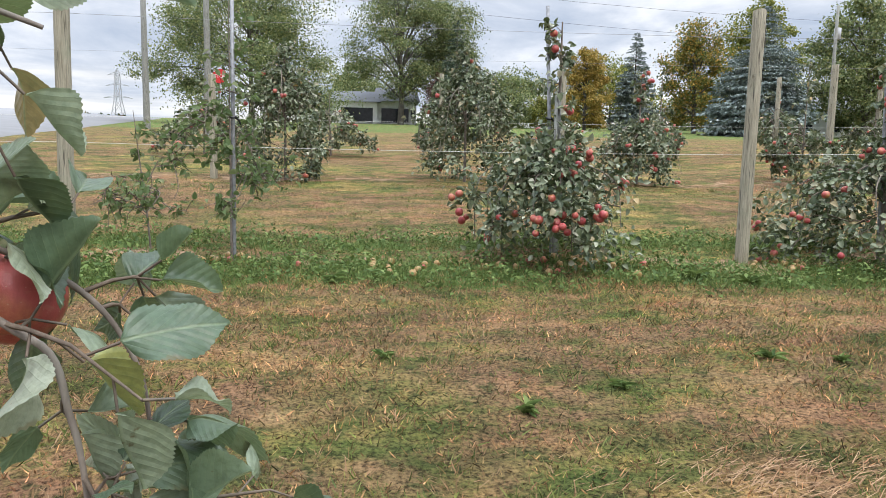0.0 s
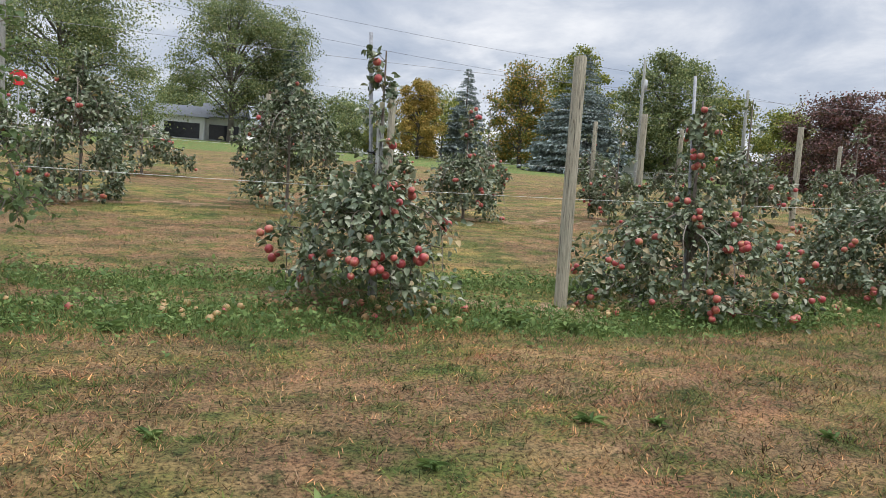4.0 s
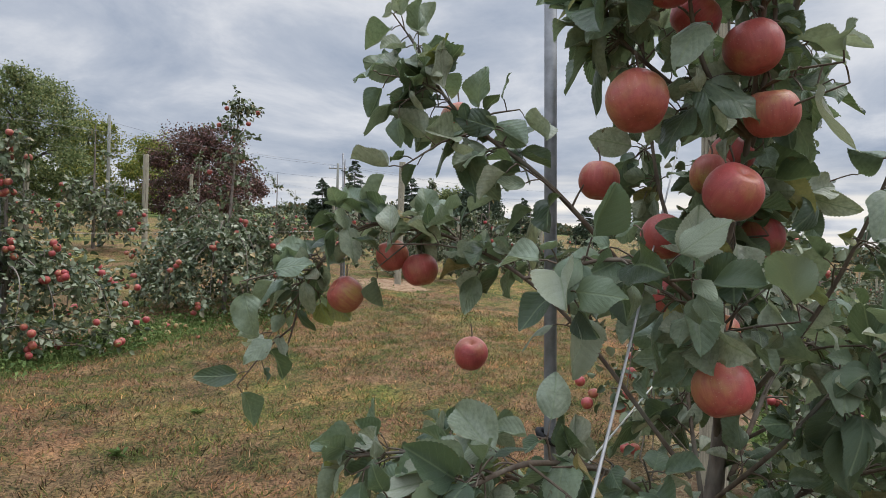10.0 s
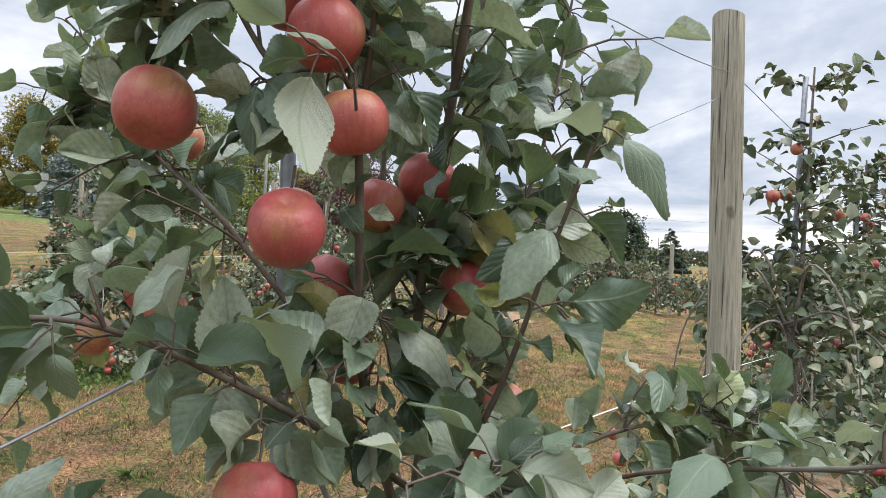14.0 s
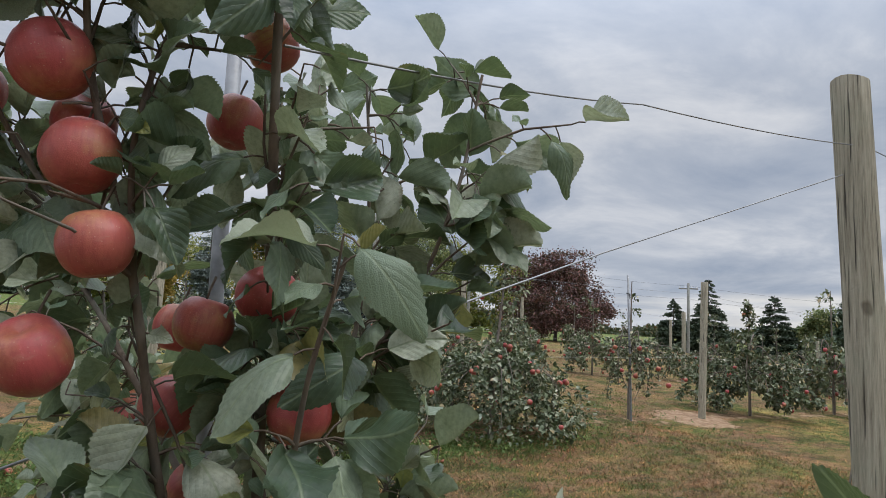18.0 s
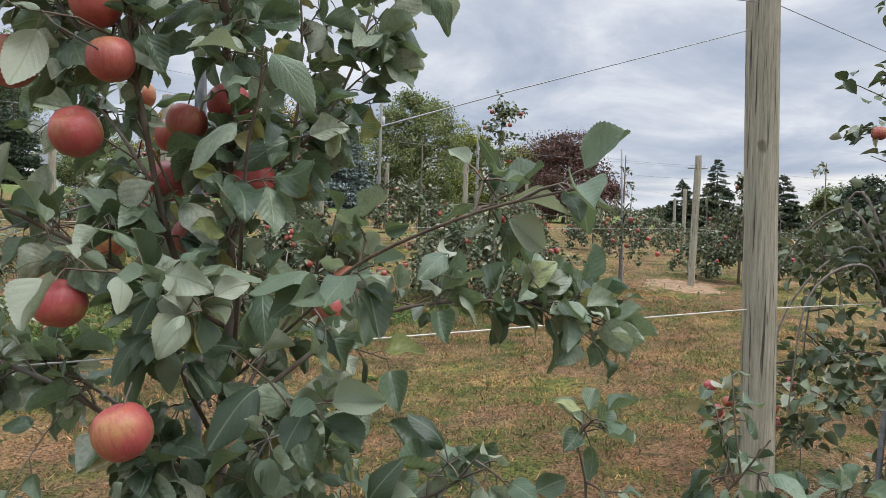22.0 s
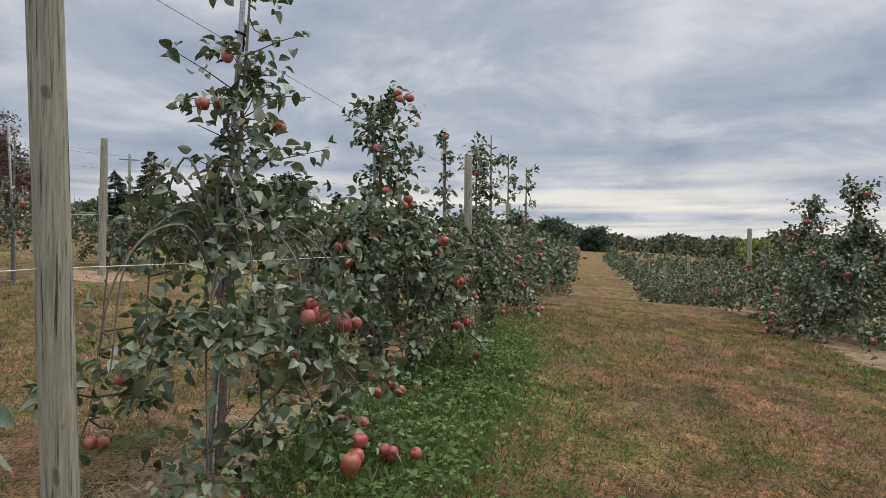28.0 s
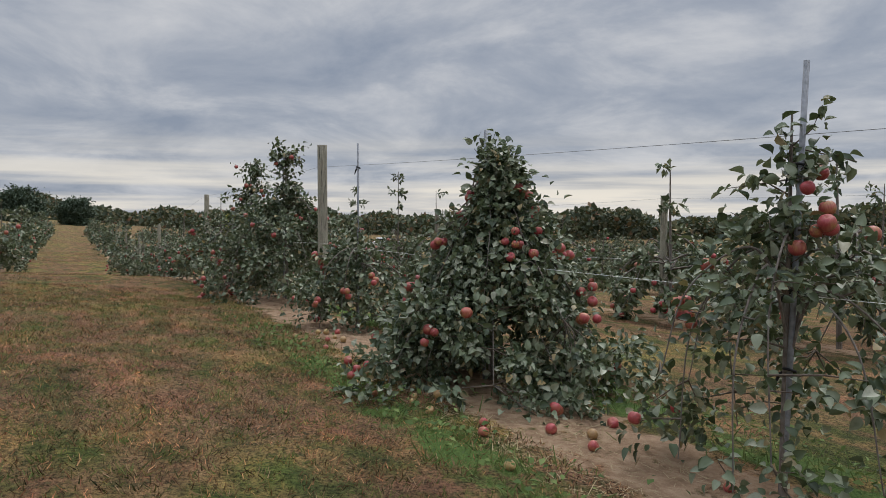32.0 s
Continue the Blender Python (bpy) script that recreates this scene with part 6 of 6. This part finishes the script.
STEMS.append(("limb", [(2.09, 0.54, 0.90), (1.85, 0.62, 1.10), (1.66, 0.70, 1.17), (1.53, 0.76, 1.16)], 0.009, 0.004))
STEMS.append(("limb", [(2.11, 0.48, 1.12), (2.14, 0.26, 1.26), (2.07, 0.0, 1.34), (2.11, -0.16, 1.40), (2.17, -0.27, 1.43)], 0.0048, 0.002))
STEMS.append(("limb", [(2.62, -0.02, 0.89), (2.68, -0.10, 0.98), (2.71, -0.16, 1.08)], 0.005, 0.002))
STEMS.append(("limb", [(2.70, 0.0, 0.85), (2.80, -0.12, 0.90), (2.90, -0.22, 0.96)], 0.005, 0.002))
STEMS.append(("limb", [(1.93, 0.48, 1.60), (1.84, 0.54, 1.70), (1.77, 0.55, 1.82), (1.74, 0.51, 1.93)], 0.006, 0.003))
STEMS.append(("limb", [(1.93, 0.48, 1.60), (1.91, 0.45, 1.74), (1.94, 0.46, 1.88), (1.98, 0.48, 2.02)], 0.006, 0.003))
STEMS.append(("limb", [(1.93, 0.48, 1.60), (1.86, 0.58, 1.67), (1.81, 0.66, 1.75), (1.80, 0.71, 1.88)], 0.006, 0.003))
STEMS.append(("limb", [(2.09, 0.56, 0.85), (1.98, 0.78, 1.02), (1.84, 0.93, 1.10), (1.74, 1.02, 1.11)], 0.008, 0.003))
STEMS.append(("limb", [(2.09, 0.54, 1.00), (2.00, 0.43, 1.14), (1.97, 0.36, 1.24), (1.96, 0.30, 1.30)], 0.007, 0.003))
STEMS.append(("limb", [(2.11, 0.50, 1.15), (2.07, 0.38, 1.34), (2.05, 0.31, 1.50), (2.06, 0.27, 1.62)], 0.007, 0.003))
STEMS.append(("limb", [(2.10, 0.52, 0.85), (2.00, 0.46, 1.00), (1.92, 0.40, 1.04)], 0.008, 0.003))
STEMS.append(("limb", [(2.08, 0.53, 0.55), (2.05, 0.25, 0.65), (2.12, 0.05, 0.58), (2.2, -0.1, 0.42)], 0.011, 0.004))
STEMS.append(("limb", [(2.20, 0.25, 0.93), (2.22, 0.16, 0.88), (2.24, 0.10, 0.79)], 0.005, 0.002))
STEMS.append(("limb", [(2.35, -0.03, 0.98), (2.37, 0.01, 0.90), (2.40, 0.04, 0.79)], 0.005, 0.002))
STEMS.append(("limb", [(2.20, 0.25, 0.93), (2.27, 0.10, 1.00), (2.30, 0.03, 1.08)], 0.005, 0.002))
STEMS.append(("limb", [(2.10, 0.52, 0.80), (2.16, 0.27, 0.92), (2.15, 0.10, 1.00)], 0.006, 0.002))
STEMS.append(("limb", [(2.42, -0.05, 0.96), (2.43, -0.04, 1.03), (2.41, -0.03, 1.11)], 0.004, 0.002))


def clothe(rng, line, count, lo, axis, shoots=0.3, hang=0.3, many=(4, 8)):
    """Spurs with whorls of leaves and longer shoots along a limb: fine wood, leaf feet, leaf ways and leaf faces."""
    wood, feet, ways, faces = [], [], [], []
    for _ in range(count):
        i = int(rng.uniform(lo, 1.0) * (len(line) - 2))
        p, along = line[i], unit(line[i + 1] - line[i])
        out = unit(np.array([p[0] - axis[0], p[1] - axis[1], 0.0]) + rng.normal(0, 0.05, 3))
        long = rng.uniform() < shoots
        d = unit(along * 0.45 + out * 0.35 + rng.normal(0, 0.65, 3) + np.array([0, 0, 0.2]))
        ln = rng.uniform(0.08, 0.19) if long else rng.uniform(0.012, 0.05)
        q = p + d * ln + np.array([0, 0, -0.12 * ln if long else 0])
        mid = 0.5 * (p + q) + rng.normal(0, 0.02 * ln, 3) + np.array([0, 0, 0.05 * ln])
        wood.append((np.array([p, 0.6 * p + 0.4 * mid + 0.06 * (mid - q), mid, q]), np.array([0.0024, 0.0021, 0.0018, 0.0012])))
        m = int(rng.integers(*many))
        spin = rng.uniform(0, 6.28)
        a = unit(np.cross(d, rng.normal(0, 1, 3)))
        b = np.cross(d, a)
        for j in range(m):
            u = (j + 1) / m if long else rng.uniform(0.8, 1.0)
            t = spin + 2.4 * j
            side = a * math.cos(t) + b * math.sin(t)
            feet.append(p + (mid - p) * 2 * u if u < 0.5 else mid + (q - mid) * (2 * u - 1))
            ways.append(side * 0.75 + d * (0.3 if long else 0.5) + out * 0.15 + rng.normal(0, 0.3, 3) + np.array([0, 0, -hang]))
            faces.append(np.array([0, 0, 0.7]) + out * 0.45 + rng.normal(0, 0.42, 3))
    return wood, feet, ways, faces


STEMS.append(("limb", [(2.10, 0.52, 1.30), (2.15, 0.62, 1.50), (2.17, 0.66, 1.70), (2.16, 0.68, 1.92)], 0.007, 0.003))
STEMS.append(("limb", [(2.10, 0.51, 1.35), (2.20, 0.50, 1.52), (2.23, 0.52, 1.72), (2.22, 0.53, 1.90)], 0.006, 0.003))
STEMS.append(("limb", [(2.10, 0.54, 1.00), (2.22, 0.58, 1.16), (2.32, 0.60, 1.30), (2.36, 0.60, 1.42)], 0.007, 0.003))
STEMS.append(("limb", [(2.10, 0.52, 0.95), (2.12, 0.36, 1.06), (2.10, 0.22, 1.12), (2.06, 0.12, 1.10)], 0.007, 0.003))
fine, leaf_p, leaf_w, leaf_u = [], [], [], []
for k, (nm, ctrl, r0, r1) in enumerate(STEMS):
    line = curve_pts(np.array(ctrl) - O, 8)
    slim = 0.65 if nm == "limb" and k not in (3, 4) else 1.0
    v, f = tube(line, slim * np.linspace(r0, r1, len(line)) * (1 + 0.06 * np.sin(np.arange(len(line)) * 1.9)), 8)
    child(nm, mesh_of(nm, v, f, M_BARK if r0 > 0.0095 else M_TWIG), near_root)
    length = np.linalg.norm(np.diff(line, axis=0), axis=1).sum()
    if k == 0:
        continue
    dens = 14 if k in (3, 4, 5) else 11 if k == 22 else 8 if k == 14 else 12 if 25 <= k < 30 or k in (15, 16) else 40 if k in (1, 2) else 18 if k >= 30 else 25 if k == 10 else 29
    for have, more in zip((fine, leaf_p, leaf_w, leaf_u), clothe(rng, line, int(length * dens) + 3, 0.75 if k in (3, 4) else 0.15, (0, 0), 0.12 if 25 <= k < 30 or k in (14, 15, 16, 22) else 0.3)):
        have.extend(more)
FRUIT = [(1.771, 0.612, 1.631, 0.091), (1.886, 0.450, 1.626, 0.080), (1.848, 0.495, 1.516, 0.086), (2.092, 0.510, 1.594, 0.082), (1.868, 0.475, 1.714, 0.086), (1.832, 0.478, 1.806, 0.090)]
FRUIT += [(2.120, 0.460, 1.461, 0.080), (2.723, -0.205, 0.792, 0.084), (2.020, 0.606, 1.457, 0.080), (2.058, 0.722, 1.554, 0.078), (1.870, 0.250, 1.108, 0.082), (2.027, 0.536, 1.557, 0.076)]
FRUIT += [(2.054, 0.566, 1.814, 0.080), (2.077, 0.527, 1.913, 0.080), (1.768, 0.575, 1.786, 0.084), (1.880, 0.552, 1.768, 0.076), (2.108, 1.09, 1.383, 0.080), (2.10, 1.15, 1.41, 0.075)]
FRUIT += [(2.055, 1.232, 1.328, 0.080), (2.060, 0.995, 1.672, 0.075), (1.832, 0.500, 1.252, 0.088), (2.187, 1.007, 1.21, 0.078), (2.305, 0.52, 1.225, 0.080), (2.385, 0.53, 1.200, 0.080), (2.345, 0.53, 1.275, 0.076)]
FRUIT += [(2.06, 0.60, 1.36, 0.076), (2.22, 0.36, 0.77, 0.080), (1.86, 0.34, 0.82, 0.082), (2.12, 0.40, 0.86, 0.076), (2.46, -0.12, 0.62, 0.08), (2.4, 0.2, 0.62, 0.08), (1.98, 0.12, 0.6, 0.08)]
leaf_p, lw, lu = np.array(leaf_p), unit(np.array(leaf_w)), unit(np.array(leaf_u))
# the grower has plucked leaves that pressed on or shaded the fruit towards the alleys
keep = np.ones(len(leaf_p), bool)
for x, y, z, s in FRUIT:
    for way, reach, odds in (((0, 0, 1), 0.0, 1.0), ((-0.45, -0.89, 0), 0.17, 0.65), ((-1.0, 0.05, 0), 0.16, 0.55)):
        for tip in (0.03, 0.07):
            rel = leaf_p + lw * tip - (np.array((x, y, z)) - O)
            along = np.clip(rel @ np.array(way, float), 0, reach)
            gap = np.linalg.norm(rel - along[:, None] * np.array(way, float), axis=1)
            keep &= (gap > s * 0.55) | (rng.uniform(0, 1, len(keep)) > odds)
# few leaves grow against the pipe on its sunny side
rel = leaf_p + lw * 0.04 - (np.array((2.145, 0.835, 1.3)) - O)
along = np.clip(-(rel[:, 0] * 0.97 + rel[:, 1] * 0.24), 0, 0.6)
gap = np.hypot(rel[:, 0] + 0.97 * along, rel[:, 1] + 0.24 * along)
keep &= (gap > 0.045) | (np.abs(rel[:, 2]) > 0.5) | (rng.uniform(0, 1, len(keep)) > 0.7)
along = np.clip(-(rel[:, 0] * 0.86 + rel[:, 1] * 0.5), 0, 0.6)
gap = np.hypot(rel[:, 0] + 0.86 * along, rel[:, 1] + 0.5 * along)
keep &= (gap > 0.045) | (np.abs(rel[:, 2]) > 0.3) | (rng.uniform(0, 1, len(keep)) > 0.8)
leaf_p, lw, lu = leaf_p[keep], lw[keep], lu[keep]
stalk = 0.024
for p, w in zip(leaf_p, lw):
    fine.append((np.array([p, p + w * stalk * 0.6 + np.array([0, 0, 0.002]), p + w * stalk]), np.full(3, 0.0011)))
leaf_p = leaf_p + lw * stalk
v, f = tubes(fine, 4)
child("twig_growth", mesh_of("twig_growth", v, f, M_TWIG), near_root, "", "stuff")
size = 0.064 * rng.uniform(0.45, 1.28, len(leaf_p)) * np.where(leaf_p[:, 1] + O[1] < 0.1, 0.78, 1.0)
leaf_meshes = [mesh_of("leaf", tv, tf, M_LEAF, tuv) for tv, tf, tuv in LEAF_NEAR]
front = np.argsort(-1.0 * (leaf_p[:, 2] + O[2] > 0.85) + 0.6 * (leaf_p[:, 0] + leaf_p[:, 1]))
singles = set(front[:300].tolist())
for i in singles:
    side = unit(np.cross(lw[i], lu[i]))
    nor = np.cross(side, lw[i])
    ob = child("leaf", leaf_meshes[i % 6], near_root)
    m = Matrix((tuple(side), tuple(lw[i]), tuple(nor))).transposed().to_4x4()
    ob.matrix_basis = Matrix.Translation(tuple(leaf_p[i])) @ m @ Matrix.Diagonal((size[i], size[i], size[i], 1))
rest = np.array([i for i in range(len(leaf_p)) if i not in singles])
vs, fs, us, n = [], [], [], 0
for k in range(6):
    sel = rest[rest % 6 == k]
    v, f, uv = spread(LEAF_NEAR[k], leaf_p[sel], lw[sel], lu[sel], size[sel])
    vs.append(v), fs.append(f + n), us.append(uv)
    n += len(v)
child("foliage", mesh_of("foliage", np.concatenate(vs), np.concatenate(fs), M_LEAF, np.concatenate(us)), near_root, "", "stuff")
for x, y, z, s in FRUIT:
    hang_apple(near_root, np.array((x, y, z)) - O, s * 0.94, rng)
    v, f = tube(np.array([(x, y, z + 0.3 * s), (x + 0.004, y, z + 0.52 * s), (x + 0.012, y + 0.006, z + 0.75 * s)]) - O, [0.0016, 0.0014, 0.0018], 5)
    child("stalk", mesh_of("stalk", v, f, M_TWIG), near_root)
stake(2.155, 0.80, 2.5, 0.0125, (-0.015, 0.06), (0.95,), label="galvanised pipe staking a near apple tree, black tie")
wire([(4.03, 0.69, 2.145), (2.9, 0.68, 1.76), (0.9, 0.54, 1.06), (-1.2, 0.40, 0.33), (-2.0, 0.35, 0.05)], 0.0018, M_WIRE, "dark guy wire slanting down from a post top")

# ---- the tree at the start of row B, beside the first view ----
rng = np.random.default_rng(6)
start_root = tagged(empty("apple_tree", -0.85, 0.62, gz(-0.85, 0.62)), "apple tree with pale curled leaves and a red apple, long twigs", "fruit tree", "trained apple trees")
O2 = np.array([-0.85, 0.62, gz(-0.85, 0.62)])
fine, leaf_p, leaf_w, leaf_u = [], [], [], []
START = []
START.append(("trunk", [(-0.85, 0.62, 0.0), (-0.84, 0.63, 0.7), (-0.83, 0.62, 1.5), (-0.82, 0.64, 2.2)], 0.022, 0.008))
START.append(("limb", [(-0.84, 0.62, 0.9), (-0.45, 0.85, 1.17), (-0.12, 0.93, 1.25), (-0.04, 0.943, 1.245), (0.03, 0.968, 1.20), (0.07, 0.968, 1.14), (0.085, 0.955, 1.07)], 0.0045, 0.0017))
START.append(("limb", [(-0.84, 0.62, 0.7), (-0.5, 0.84, 1.02), (-0.10, 0.90, 1.19), (0.014, 0.911, 1.177), (0.042, 0.906, 1.119), (0.056, 0.894, 1.06), (0.06, 0.887, 0.98)], 0.0045, 0.0017))
START.append(("limb", [(-0.83, 0.62, 1.3), (-0.45, 0.83, 1.49), (-0.12, 0.90, 1.47), (-0.03, 0.93, 1.42), (0.02, 0.945, 1.40)], 0.0055, 0.0018))
START.append(("limb", [(-0.84, 0.62, 0.8), (-1.1, 0.4, 1.0), (-1.4, 0.3, 0.8)], 0.010, 0.004))
START.append(("limb", [(-0.84, 0.62, 1.0), (-1.0, 0.9, 1.25), (-1.2, 1.2, 1.1)], 0.010, 0.004))
START.append(("limb", [(-0.84, 0.62, 0.6), (-0.8, 0.2, 0.8), (-0.85, -0.2, 0.6)], 0.010, 0.004))
for k, (nm, ctrl, r0, r1) in enumerate(START):
    line = curve_pts(np.array(ctrl) - O2, 8)
    v, f = tube(line, np.linspace(r0, r1, len(line)), 8)
    child(nm, mesh_of(nm, v, f, M_BARK), start_root)
    length = np.linalg.norm(np.diff(line, axis=0), axis=1).sum()
    for have, more in zip((fine, leaf_p, leaf_w, leaf_u), clothe(rng, line, int(length * (8 if k in (1, 2) else 6 if k == 3 else 16 if k else 6)), 0.35, (0, 0), 0.2, 0.35, (3, 6))):
        have.extend(more)
leaf_p, lw, lu = np.array(leaf_p), unit(np.array(leaf_w)), unit(np.array(leaf_u))
for p, w in zip(leaf_p, lw):
    fine.append((np.array([p, p + w * 0.014, p + w * 0.024]), np.full(3, 0.0011)))
leaf_p = leaf_p + lw * 0.024
v, f = tubes(fine, 4)
child("twig_growth", mesh_of("twig_growth", v, f, M_TWIG), start_root, "", "stuff")
vs, fs, us, n = [], [], [], 0
size = 0.058 * rng.uniform(0.6, 1.25, len(leaf_p))
for k in range(6):
    v, f, uv = spread(LEAF_NEAR[k], leaf_p[k::6], lw[k::6], lu[k::6], size[k::6])
    vs.append(v), fs.append(f + n), us.append(uv)
    n += len(v)
child("foliage", mesh_of("foliage", np.concatenate(vs), np.concatenate(fs), M_LEAF, np.concatenate(us)), start_root, "", "stuff")
for x, y, z, s in ((-0.025, 0.975, 1.195, 0.08), (-0.7, 0.9, 1.2, 0.08), (-1.0, 0.9, 1.1, 0.08), (-1.2, 0.4, 0.8, 0.08)):
    hang_apple(start_root, np.array((x, y, z)) - O2, s, rng)
